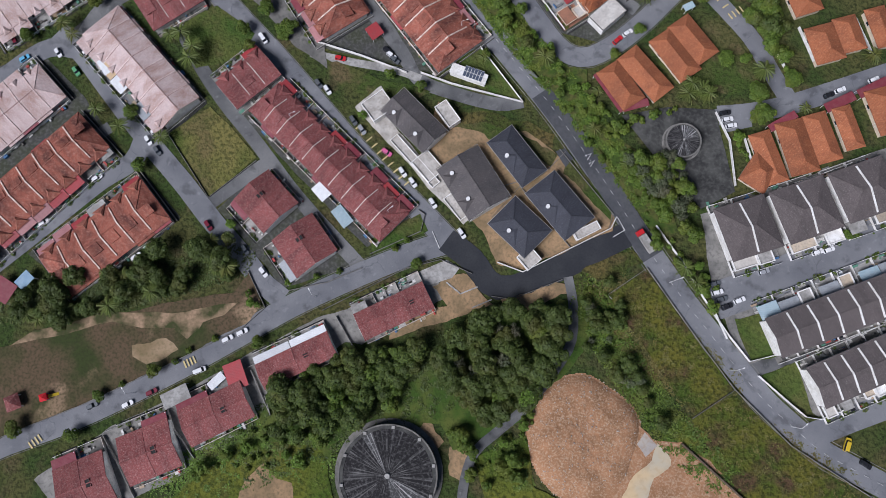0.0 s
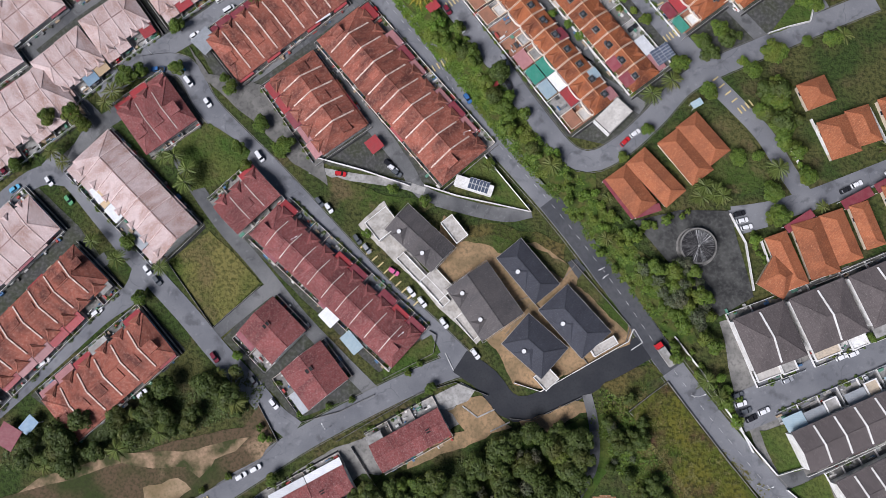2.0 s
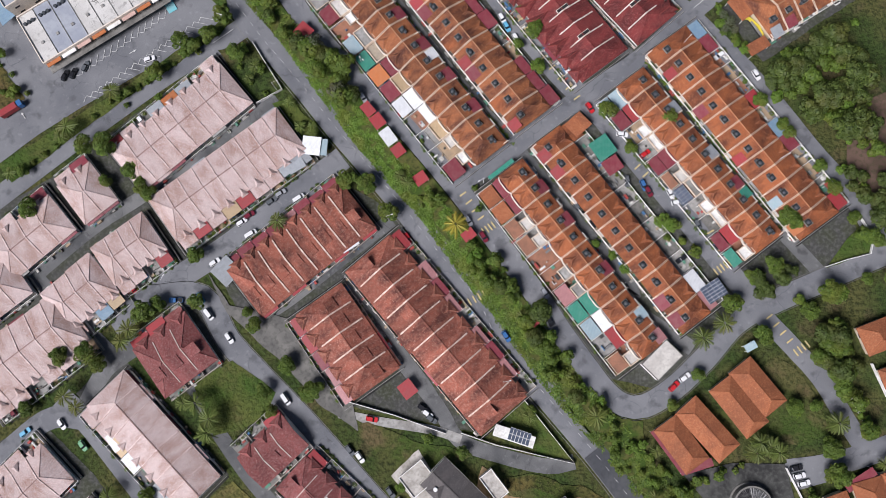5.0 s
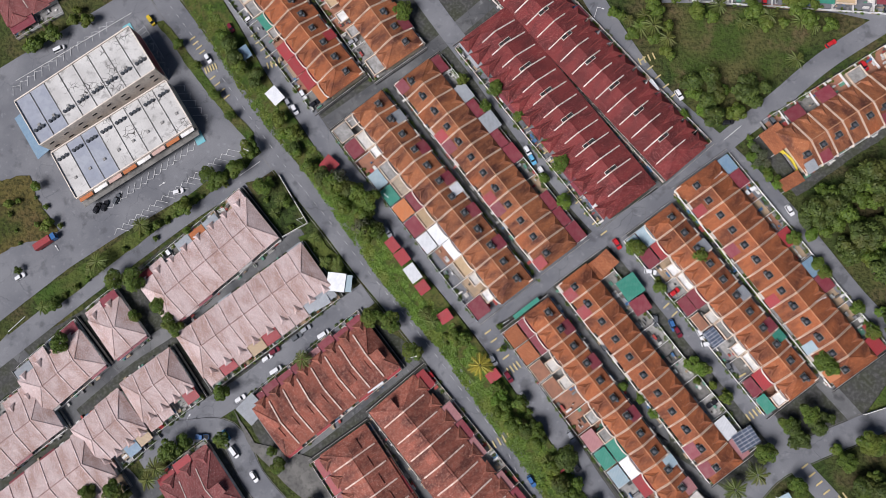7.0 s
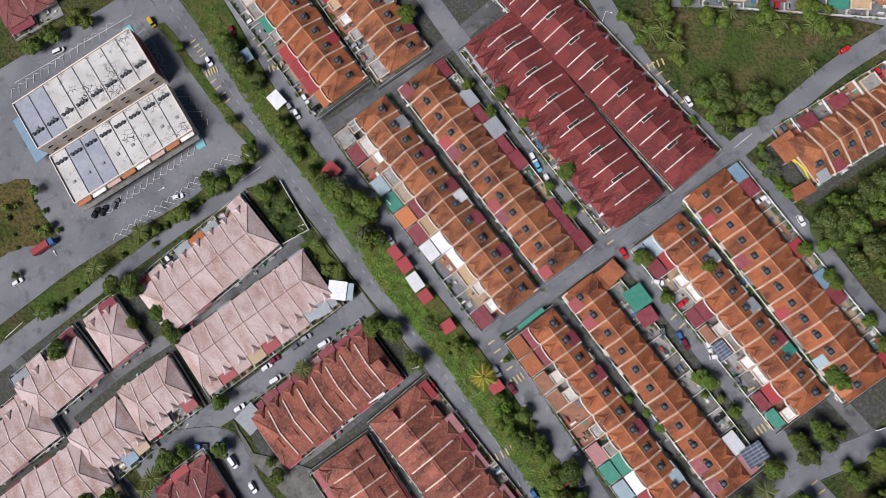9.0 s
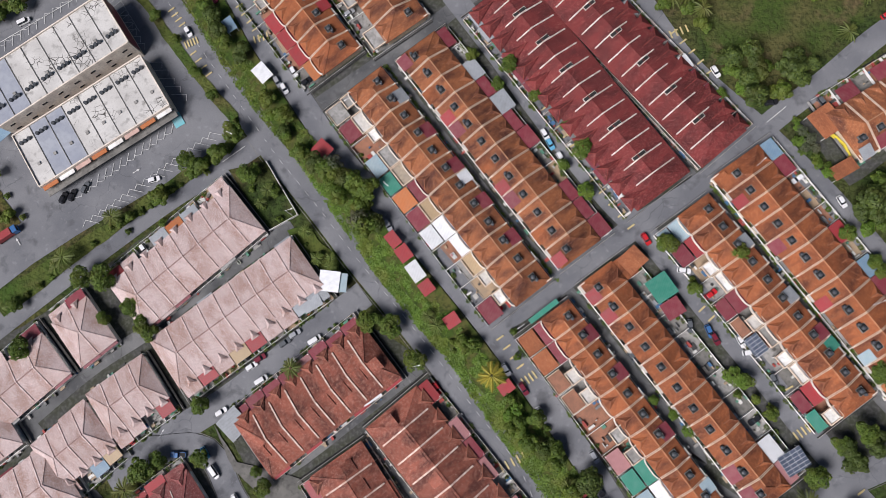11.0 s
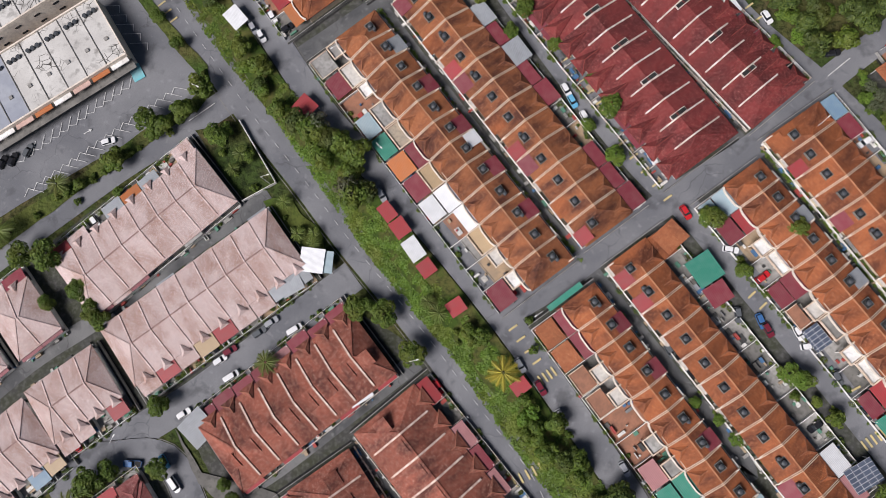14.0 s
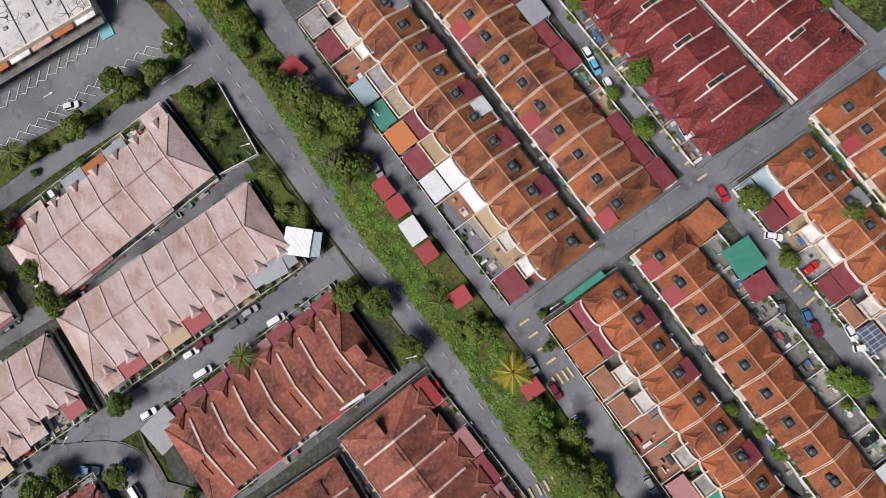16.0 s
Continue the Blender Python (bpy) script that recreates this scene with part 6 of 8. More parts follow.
row("slate", (-30.0, 78.7), (-14.2, 63.7), (-22.4, 86.7), 2, "both")
row("villa", (45.8, 95.0), (55.1, 81.9), (52.7, 100.1), 1)
row("villa", (52.9, 100.3), (65.7, 85.4), (59.6, 105.5), 1)
row("villa", (64.2, 107.5), (75.0, 93.0), (70.6, 113.1), 1)
row("villa", (70.8, 113.1), (81.2, 99.6), (77.3, 118.7), 1)
row("villa", (98.2, 73.8), (104.3, 56.7), (104.1, 78.1), 1)
row("villa", (107.2, 78.2), (112.4, 60.2), (116.0, 82.0), 1)
row("villa", (116.6, 81.2), (121.9, 64.9), (123.8, 84.3), 1)
row("villa", (126.9, 84.4), (131.4, 70.1), (132.4, 86.9), 1)
row("villa", (118.6, 113.8), (122.6, 101.1), (128.0, 117.7), 1)
row("villa", (128.4, 117.7), (132.0, 105.7), (135.5, 121.6), 1)
row("villa", (139.8, 121.7), (144.0, 108.0), (145.9, 125.2), 1)
row("villa", (138.2, 91.0), (143.1, 75.8), (147.1, 94.8), 1)
row("villa", (112.8, 127.4), (116.0, 118.9), (122.4, 129.9), 1)
row("grey", (91.1, 29.6), (107.4, 35.5), (85.3, 46.7), 2)
row("grey", (110.2, 36.2), (127.6, 43.0), (104.3, 53.4), 2)
row("grey", (130.0, 44.1), (147.6, 51.2), (123.3, 60.4), 2)
row("grey", (154.2, 33.1), (100.8, 10.5), (139.9, 13.0), 8, "both", porches=["flat", "sheet_grey", "sheet_lightblue", "flat", "sheet_grey"], yard=6.5, depth=4.5)
row("grey", (119.1, -16.9), (151.9, -1.5), (139.6, 7.5), 6, "both", porches=["flat", "concrete", "flat"], yard=6.0, depth=4.0)
row("orange", (-63.0, 253.0), (-10.5, 184.4), (0.2, 191.4), 12, porches=["flat", "flat", "flat", "flat", "flat", "sheet_maroon", "terracotta", "sheet_white", "sheet_white", "terracotta", "flat", "flat"], yard=10.5, depth=5.0, outer=["flat", "sheet_maroon", "open", "sheet_lightblue", "sheet_green", "sheet_orange", "sheet_maroon", "sheet_white", "open", "open", "open", "sheet_maroon"], backs=["open", "sheet_grey", "open", "sheet_maroon", "open", "sheet_maroon", "sheet_white", "sheet_maroon", "open", "sheet_maroon", "open", "open"], roof="roof_rust")
row("orange", (-35.7, 272.2), (14.8, 204.3), (3.8, 195.1), 12, porches=["sheet_maroon", "open", "sheet_grey", "sheet_maroon", "sheet_maroon", "sheet_maroon", "sheet_maroon", "open", "open", "sheet_maroon", "sheet_maroon", "sheet_maroon"], backs=["sheet_maroon", "open", "tile", "sheet_red"], yard=5.2, depth=5.0, roof="roof_rust")
row("orange", (-2.8, 180.0), (42.5, 118.3), (50.2, 124.2), 11, porches=["sheet_maroon", "sheet_maroon", "flat", "flat", "open", "flat", "flat", "sheet_green", "sheet_white", "sheet_red", "flat"], yard=10.0, depth=4.6, outer=["roof_bright", "roof_bright", "terracotta", "terracotta", "open", "open", "sheet_pink", "sheet_green", "sheet_lightblue", "open", "terracotta"], backs=["open", "sheet_maroon", "open", "sheet_maroon", "open", "open", "sheet_maroon", "open", "open", "sheet_lightblue", "sheet_pink"])
row("orange", (18.1, 197.2), (65.4, 133.3), (55.9, 127.2), 11, porches=["tile", "open", "open", "open", "open", "open", "open", "open", "open", "sheet_white", "sheet_pink"], yard=7.0, depth=5.0, backs=["sheet_red", "sheet_red", "tile", "open", "open", "open", "open", "open", "open", "sheet_maroon", "sheet_maroon"], floors=["dirty_concrete", "dirty_concrete", "concrete"])
row("orange", (38.5, 210.9), (81.6, 152.7), (90.8, 159.0), 11, porches=["sheet_lightblue", "sheet_red", "flat", "flat", "sheet_maroon", "flat", "flat", "flat", "flat", "sheet_red", "flat"], yard=9.0, depth=4.6, outer=["sheet_lightblue", "sheet_maroon", "open", "open", "sheet_maroon", "terracotta", "solar", "open", "open", "sheet_maroon", "sheet_green"], backs=["open", "open", "sheet_grey", "open", "open", "sheet_grey", "open", "sheet_maroon", "sheet_green", "open", "open"])
row("orange", (62.8, 232.4), (109.5, 166.3), (50.2, 222.8), 13, porches=["sheet_blue", "sheet_maroon", "open", "open", "open", "sheet_red", "open"], backs=["tile", "sheet_red", "tile", "open", "sheet_maroon", "concrete", "open", "sheet_red", "concrete", "concrete", "sheet_lightblue", "open", "sheet_orange"])
row("orange", (-114.3, 315.9), (-71.5, 259.3), (-58.2, 265.3), 10, yard=8.5, porches=["flat", "open", "flat", "flat", "sheet_green", "flat", "sheet_red", "sheet_red", "sheet_red", "sheet_orange"])
row("orange", (-83.8, 316.9), (-51.1, 269.4), (-37.8, 277.6), 8, roof="roof_rust")
row("orange", (136.7, 274.1), (83.8, 241.9), (90.1, 226.7), 10, porches=["open", "sheet_maroon", "terracotta", "open", "flat", "open", "sheet_maroon", "open", "sheet_maroon", "open"], roof="roof_rust")
row("maroon", (-23.1, 279.7), (26.4, 213.3), (41.9, 225.1), 14)
row("maroon", (-4.0, 313.3), (59.3, 237.4), (45.7, 226.8), 16)


row("red", (-197.6, 291.2), (-179.9, 301.4), (-209.5, 306.0), 2)
row("orange", (134.5, 290.1), (59.4, 298.5), (137.9, 307.1), 11, porches=["open", "sheet_maroon", "open", "terracotta", "sheet_green", "open"], roof="roof_rust")
row("villa", (94.6, 58.7), (102.3, 53.8), (108.9, 63.2), 1)


# ---- shop block ----
def shop_block():
    def quad_frame(A, B, C):
        m, length, depth, _ = frame_of(A, B, C)
        return m, length, depth
    for A, B, C, high, colours in (
        ((-175.1, 241.2), (-133.9, 268.7), (-188.0, 256.9), 10.5, ["roof_blue"] * 2 + ["roof_membrane"] * 6),
        ((-162.5, 222.3), (-121.0, 248.7), (-174.3, 239.2), 6.4, ["roof_membrane"] + ["roof_blue"] * 2 + ["roof_membrane"] * 5),
    ):
        m, length, d = quad_frame(A, B, C)
        ob = thing("shop_building", m, "shop block with flat pale roofs and cream walls", "building", "shop blocks")
        n = 8
        w = length / n
        part("wall", kept(("shopwall", high), "wall", "cream_pale", lambda s: s.box(0, 0, 0, length, d, high - 0.5)), ob)
        for i in range(n):
            part("roof_slab", kept(("shoproof", high, colours[i]), "roof_slab", colours[i], lambda s: s.box(0.1, 0.3, high - 0.5, w - 0.1, d - 0.3, high - 0.2)), ob, "", pose(i * w, 0, 0))
            part("party_wall", kept(("shoprib", high), "party_wall", "dirty_concrete", lambda s: s.box(-0.1, 0.3, high - 0.5, 0.1, d - 0.3, high)), ob, "", pose(i * w, 0, 0))
            for k in range(3):
                part("air_conditioner", kept(("acunit",), "air_conditioner", "tank_black", lambda s: (s.tube(0, 0, 0, 0.75, 0.62, 0.62, 12), s.tube(0, 0, 0.75, 0.82, 0.5, 0.45, 12))), ob, "dark outdoor air-conditioning unit", pose(i * w + 1.5 + 1.5 * k, d * (0.28 if high > 8 else 0.8), high - 0.2))
            part("hatch", kept(("hatch",), "hatch", "concrete", lambda s: s.box(-0.5, -0.5, 0, 0.5, 0.5, 0.35)), ob, "", pose(i * w + w * 0.55, d * 0.35, high - 0.2))
            for z in ((1.0, 4.6, 7.6) if high > 8 else (1.0, 4.0)):
                part("window", kept(("shopwin",), "window", "glass_dark", lambda s: s.box(-0.9, -0.06, 0, 0.9, 0.06, 0.6)), ob, "", pose((i + 0.5) * w, -0.05, z))
            if high < 8:
                part("canopy", kept(("canopy", i % 3), "canopy", ("sheet_orange", "white_wall", "pink_wall")[i % 3], lambda s: s.box(0.4, -1.5, 0, w - 0.4, 0, 0.3)), ob, "", pose(i * w, 0, 5.2))
                part("walkway_roof", kept(("walkway",), "walkway_roof", "dirty_concrete", lambda s: s.box(0, -3.0, 3.3, w, -0.02, 3.5)), ob, "", pose(i * w, 0, 0))
        for x0, y0, x1, y1 in ((0, -0.15, length, 0.3), (0, d - 0.3, length, d + 0.15), (-0.2, 0.3, 0.1, d - 0.3), (length - 0.1, 0.3, length + 0.2, d - 0.3)):
            part("parapet", Shape().box(x0, y0, high - 0.8, x1, y1, high + 0.35).mesh("parapet", "cream_pale"), ob)
        if high > 8:
            part("side_awning", Shape().slab([(-6.2, 0.5, 3.4), (-0.25, 0.5, 4.4), (-0.25, d - 0.5, 4.4), (-6.2, d - 0.5, 3.4)], 0.12).mesh("side_awning", "sheet_blue"), ob, "blue metal awning")
            part("end_wall_panel", Shape().box(length + 0.2, 0.6, 3, length + 0.35, d - 0.6, high - 0.6).mesh("end_wall_panel", "sheet_maroon"), ob, "maroon painted end wall")


shop_block()


def hut(A, B, C, high, mat, label, posts=True, pitch=0.25):
    """A small carport: a sheet roof on posts."""
    m, length, d, _ = frame_of(A, B, C)
    ob = thing("carport", m, label, "carport", "roadside carports")
    part("roof", Shape().slab([(0, 0, high), (length, 0, high), (length, d, high + pitch), (0, d, high + pitch)], 0.1).mesh("roof", mat), ob)
    for x in (0.3, length - 0.3):
        for y in (0.3, d - 0.3):
            part("post", kept(("hutpost", high), "post", "white_metal", lambda s: s.box(-0.07, -0.07, 0, 0.07, 0.07, high - 0.08)), ob, "", pose(x, y, 0))
    return ob


hut((-75.4, 233.9), (-71.2, 230.1), (-71.0, 237.3), 2.7, "sheet_red", "red sheet-metal carport in roadside greenery")
hut((-51.3, 205.7), (-48.1, 201.7), (-48.2, 207.7), 2.7, "sheet_red", "red sheet-metal carport beside the street")
hut((-48.1, 201.3), (-45.1, 197.2), (-44.5, 203.7), 2.7, "sheet_red", "red sheet-metal carport beside the street")
hut((-44.7, 196.2), (-41.1, 191.1), (-41.1, 198.5), 2.7, "sheet_white", "white sheet-metal carport beside the street")
hut((-40.7, 190.4), (-38.1, 186.9), (-37.6, 193.3), 2.7, "sheet_red", "red sheet-metal carport beside the street")
hut((-33.0, 180.3), (-30.7, 176.9), (-29.6, 183.4), 2.7, "sheet_red", "red sheet-metal carport in roadside greenery")
hut((-16.6, 160.1), (-14.4, 157.2), (-13.2, 163.1), 2.7, "sheet_red", "red sheet-metal carport below a yellow palm")
hut((-96.1, 261.3), (-91.9, 256.5), (-92.7, 264.6), 2.7, "sheet_white", "white sheet-metal carport beside the street")
hut((-107.1, 278.7), (-104.3, 274.3), (-104.0, 280.8), 2.7, "sheet_blue", "blue sheet-metal carport in roadside greenery")
hut((-71.4, 189.1), (-65.0, 188.3), (-70.6, 195.5), 3.2, "sheet_white", "large white carport roof beside a garden", pitch=0.4)
hut((-65.0, 188.6), (-62.6, 188.4), (-64.4, 194.4), 2.8, "sheet_lightblue", "pale sheet flap beside a white carport")
hut((-77.4, 186.3), (-74.9, 181.8), (-71.8, 189.0), 2.8, "sheet_grey", "grey slatted carport in front of a pink-roofed house")
hut((-110.8, 183.8), (-105.9, 187.9), (-109.7, 182.2), 3.0, "solar", "narrow lean-to roofed with dark glass panels")
hut((-57.0, 155.6), (-51.6, 159.0), (-56.1, 154.0), 3.0, "sheet_white", "white flat strip roof behind a brown-roofed row")
hut((-7.0, 180.0), (1.4, 186.4), (-6.0, 178.8), 2.9, "sheet_green", "narrow green sheet roof along the end of a house row")
hut((19.6, 197.8), (24.9, 202.6), (23.9, 193.2), 3.3, "roof_bright", "orange tiled side wing at the end of a house row")
hut((77.6, 241.3), (84.4, 245.9), (83.0, 234.4), 3.0, "roof_bright", "bright orange tiled wing of a corner house")
hut((82.7, 224.9), (89.6, 228.9), (85.4, 221.4), 3.0, "roof_bright", "bright orange tiled wing of a corner house")
hut((5.5, 131.3), (7.6, 128.5), (8.5, 133.6), 2.7, "sheet_red", "red sheet-metal carport among roadside trees")
hut((-101.9, 148.5), (-96.1, 143.0), (-95.2, 152.9), 2.8, "sheet_grey", "grey sheet roof beside a brown-roofed row")
hut((40.5, 261.3), (43.0, 257.2), (42.7, 262.9), 2.8, "sheet_white", "white sheet carport in front of maroon houses")
hut((-19.6, 248.8), (-15.6, 243.1), (-12.6, 251.3), 2.9, "sheet_grey", "grey sheet carport over a front yard")
hut((27.6, 190.8), (31.7, 184.6), (33.9, 194.1), 2.9, "sheet_green", "green sheet carport over a front yard")
hut((31.7, 184.2), (34.6, 179.6), (36.8, 187.1), 2.9, "sheet_maroon", "maroon sheet carport over a front yard")
hut((62.6, 140.9), (65.8, 135.7), (68.9, 144.5), 2.9, "solar", "carport roofed with dark solar panels")
hut((-153.5, 12.1), (-150.1, 9.3), (-150.3, 17.1), 3, "sheet_blue", "blue sheet-metal roof among trees")
hut((-161.9, 7.8), (-155.3, 4.2), (-155.7, 12.9), 3, "sheet_maroon", "faded red roofed shed among trees")
hut((-38.1, 109.4), (-34.8, 105.1), (-34.2, 112.6), 2.8, "sheet_red", "red sheet carport behind brown-roofed houses")
hut((-135.3, 93.5), (-131.3, 88.4), (-131.8, 95.2), 2.8, "sheet_white", "white sheet carport beside a pink-roofed row")
hut((-53.0, 49.2), (-48.7, 44.7), (-49.3, 51.9), 2.8, "sheet_white", "white sheet rear roof behind red-roofed houses")
hut((-45.5, 41.4), (-40.5, 35.6), (-42.1, 44.1), 2.8, "sheet_lightblue", "pale blue sheet rear roof behind red-roofed houses")
hut((-61.5, -20.5), (-57.6, -17.4), (-59.0, -24.5), 2.4, "sheet_white", "small white sheet shed behind a house")
hut((-98.3, -23.6), (-90.0, -19.0), (-94.4, -27.5), 2.8, "concrete", "grey corrugated carport in front of red-roofed houses")
hut((-78.2, -13.0), (-72.3, -10.3), (-73.6, -21.0), 2.8, "sheet_red", "red sheet-metal carport reaching to the street")
hut((-77.8, -35.8), (-69.4, -30.5), (-79.5, -32.8), 2.6, "sheet_lightblue", "pale blue sheet rear roof")
hut((-82.9, -19.1), (-80.8, -21.2), (-77.1, -16.0), 2.8, "sheet_white", "white sheet carport over a front yard")

hut((124.0, 86.5), (125.6, 83.4), (134.1, 91.2), 2.9, "sheet_maroon", "maroon sheet carport in front of a villa")
hut((104.6, 78.1), (106.1, 75.7), (114.8, 82.2), 2.9, "sheet_maroon", "maroon sheet carport in front of a villa")
hut((135.5, 92.0), (137.1, 89.0), (146.0, 96.6), 2.9, "sheet_maroon", "maroon sheet carport in front of a villa")
hut((44.4, 94.6), (54.0, 80.9), (46.8, 96.2), 2.7, "sheet_maroon", "maroon sheet side roof of a villa")
hut((55.4, 81.3), (64.2, 84.1), (54.4, 83.8), 2.7, "sheet_maroon", "maroon sheet side roof of a villa")
hut((75.9, 122.1), (77.1, 119.9), (79.4, 123.9), 2.7, "sheet_lightblue", "pale blue sheet carport beside a villa")


def solar_roof():
    m, length, d, _ = frame_of((-6.7, 93.9), (6.2, 89.6), (-4.8, 97.3))
    ob = thing("solar_roof", m, "white flat roof carrying rows of blue solar panels", "building")
    part("wall", Shape().box(0.2, 0.2, 0, length - 0.2, d - 0.2, 2.8).mesh("wall", "white_wall"), ob)
    part("roof", Shape().box(0, 0, 2.8, length, d, 3.1).mesh("roof", "white_wall"), ob)
    for i in range(6):
        for j in range(2):
            part("solar_panel", kept(("panel",), "solar_panel", "solar", lambda s: s.box(0, 0, 0, 1.05, 2.0, 0.06)), ob, "", pose(length * 0.36 + i * 1.2, 0.35 + j * 2.1, 3.2))


solar_roof()


def reservoir(center, radius, high, n, label):
    ob = thing("water_tank", pose(center[0], center[1], 0), label, "water tank")

    def ring(s, r0, r1, z0, z1, k=64):
        v, f = [], []
        for i in range(k):
            a = 2 * math.pi * i / k
            c, t = math.cos(a), math.sin(a)
            v += [(r0 * c, r0 * t, z0), (r1 * c, r1 * t, z0), (r1 * c, r1 * t, z1), (r0 * c, r0 * t, z1)]
            j = 4 * ((i + 1) % k)
            f += [(4 * i + 1, j + 1, j + 2, 4 * i + 2), (4 * i + 3, 4 * i + 2, j + 2, j + 3), (4 * i, 4 * i + 3, j + 3, j)]
        s.add(v, f)
        return s
    part("wall", ring(Shape(), radius - 0.5, radius, 0, high).mesh("wall", "dirty_concrete"), ob)
    part("walkway", ring(Shape(), radius + 0.02, radius * 1.1, 0, 0.5).mesh("walkway", "dirty_concrete"), ob)
    part("rim", ring(Shape(), radius * 0.9, radius - 0.52, high - 0.5, high - 0.15).mesh("rim", "black_concrete"), ob)
    for i in range(n):
        a0, a1 = 2 * math.pi * i / n, 2 * math.pi * (i + 1) / n - 0.004
        q, c = radius * 0.9, radius * 0.05
        z0, z1 = high - 0.3, high + radius * 0.06
        s = Shape()
        s.slab([(q * math.cos(a0), q * math.sin(a0), z0), (q * math.cos(a1), q * math.sin(a1), z0), (c * math.cos(a1), c * math.sin(a1), z1), (c * math.cos(a0), c * math.sin(a0), z1)], 0.15)
        part("roof_panel", s.mesh("roof_panel", "tank_pale" if i in ((9, 22, 23, 24, 25) if radius > 10 else (1, 2, 3, 4, 12, 14)) else "tank_stain"), ob)
    part("vent", Shape().tube(0, 0, high + radius * 0.05, high + radius * 0.06 + 0.6, radius * 0.06, radius * 0.05, 16).mesh("vent", "concrete"), ob)
    for i in range(10 if radius > 10 else 0):
        a = 2 * math.pi * (i + 0.4) / 10
        part("hatch", kept(("tankhatch",), "hatch", "concrete", lambda s: s.box(-0.5, -0.5, 0, 0.5, 0.5, 0.5)), ob, "", pose(0.94 * radius * math.cos(a), 0.94 * radius * math.sin(a), high - 0.15))


reservoir((-20.3, -45.1), 16.2, 4.2, 28, "large round concrete reservoir with a black-stained roof")
reservoir((75.8, 71.7), 6.2, 3.0, 18, "small round water tank with a stained black roof")


def mound(center, rx, ry, high, seed):
    """A flat-topped heap of dug clay, strewn with stones."""
    step, n = 0.45, int(max(rx, ry) * 1.3 / 0.45)
    at, v, f = {}, [], []
    for i in range(-n, n + 1):
        for j in range(-n, n + 1):
            x, y = i * step, j * step
            a = math.atan2(y, x)
            q = math.hypot(x / rx, y / ry) / (1 + 0.13 * noise.noise((math.cos(a) * 1.3, math.sin(a) * 1.3, seed)))
            if q > 1.04:
                continue
            edge = max(0.0, 1 - q ** 5)
            z = high * edge * (0.75 + 0.25 * noise.noise((x * 0.06, y * 0.06, seed))) + edge * (0.55 * noise.fractal((x * 0.12, y * 0.12, seed), 1.0, 2.0, 4) + 0.16 * noise.noise((x * 0.9, y * 0.9, seed)) + 0.1 * noise.noise((x * 1.7, y * 1.7, seed)))
            at[i, j] = len(v)
            v.append((x, y, max(z, 0.0) - (0.1 if q > 0.98 else 0)))
    for i, j in at:
        if (i + 1, j) in at and (i, j + 1) in at and (i + 1, j + 1) in at:
            f.append((at[i, j], at[i + 1, j], at[i + 1, j + 1], at[i, j + 1]))
    ob = single("earth_mound", Shape().add(v, f), "clay", "big heap of freshly dug orange clay and stones", "earth mound", smooth=True)
    ob.matrix_world = Matrix.Translation((center[0], center[1], 0.2))
    rng = random.Random(8)
    s = Shape()
    for _ in range(420):
        x, y, z = v[rng.randrange(len(v))]
        r = rng.uniform(0.12, 0.38)
        t = rng.uniform(0, 3.14)
        c, k = r * math.cos(t), r * math.sin(t)
        p = [(center[0] + x + c, center[1] + y + k), (center[0] + x - k, center[1] + y + c), (center[0] + x - c, center[1] + y - k), (center[0] + x + k, center[1] + y - c)]
        s.add([(*q, z + 0.15) for q in p] + [(center[0] + x, center[1] + y, z + 0.2 + 0.7 * r)], [(0, 1, 4), (1, 2, 4), (2, 3, 4), (3, 0, 4)])
    single("stones", s, "grey_silt", "pale stones scattered over dug clay", "stones", "", "stuff")


mound((42.8, -30.8), 18.2, 19.5, 3.0, 2.0)


# white courts beside the new bungalows
def court(A, B, C, high, label, trim="white_wall", top="court_tile"):
    m, length, d, _ = frame_of(A, B, C)
    ob = thing("terrace_wing", m, label, "building", "white wings")
    part("wall", Shape().box(0, 0, 0, length, d, high - 0.15).mesh("wall", "white_wall"), ob)
    part("roof", Shape().box(-0.15, -0.15, high - 0.15, length + 0.15, d + 0.15, high).mesh("roof", top), ob)
    for x0, y0, x1, y1 in ((-0.15, -0.15, length + 0.15, 0.1), (-0.15, d - 0.1, length + 0.15, d + 0.15), (-0.15, 0.1, 0.1, d - 0.1), (length - 0.1, 0.1, length + 0.15, d - 0.1)):
        part("parapet", Shape().box(x0, y0, high, x1, y1, high + (0.5 if trim == "white_wall" else 0.15)).mesh("parapet", trim), ob)


court((-37.2, 80.6), (-32.3, 74.4), (-31.2, 87.7), 3.4, "white flat-roofed wing of a new house")
court((-26.4, 68.4), (-10.6, 51.7), (-24.1, 70.6), 1.1, "white flat-roofed wing of a new house")
court((-18.4, 60.5), (-12.1, 53.6), (-13.3, 65.4), 1.5, "white flat-roofed wing of a new house")
court((-6.5, 47.8), (-0.4, 40.5), (-0.9, 52.0), 1.2, "white flat-roofed wing of a new house")
court((-11.1, 80.4), (-5.7, 73.3), (-7.2, 83.1), 3.2, "grey flat-roofed wing of a new house")
court((19.4, 28.2), (23.3, 23.9), (24.4, 31.3), 3.0, "white car porch of a new bungalow")
court((38.3, 37.4), (39.7, 34.9), (45.9, 42.0), 3.0, "white car porch of a new bungalow")
court((47.5, 111.2), (55.7, 119.1), (42.6, 116.5), 3.6, "pale flat-roofed corner extension of a house row", "dirty_concrete", "concrete_pale")

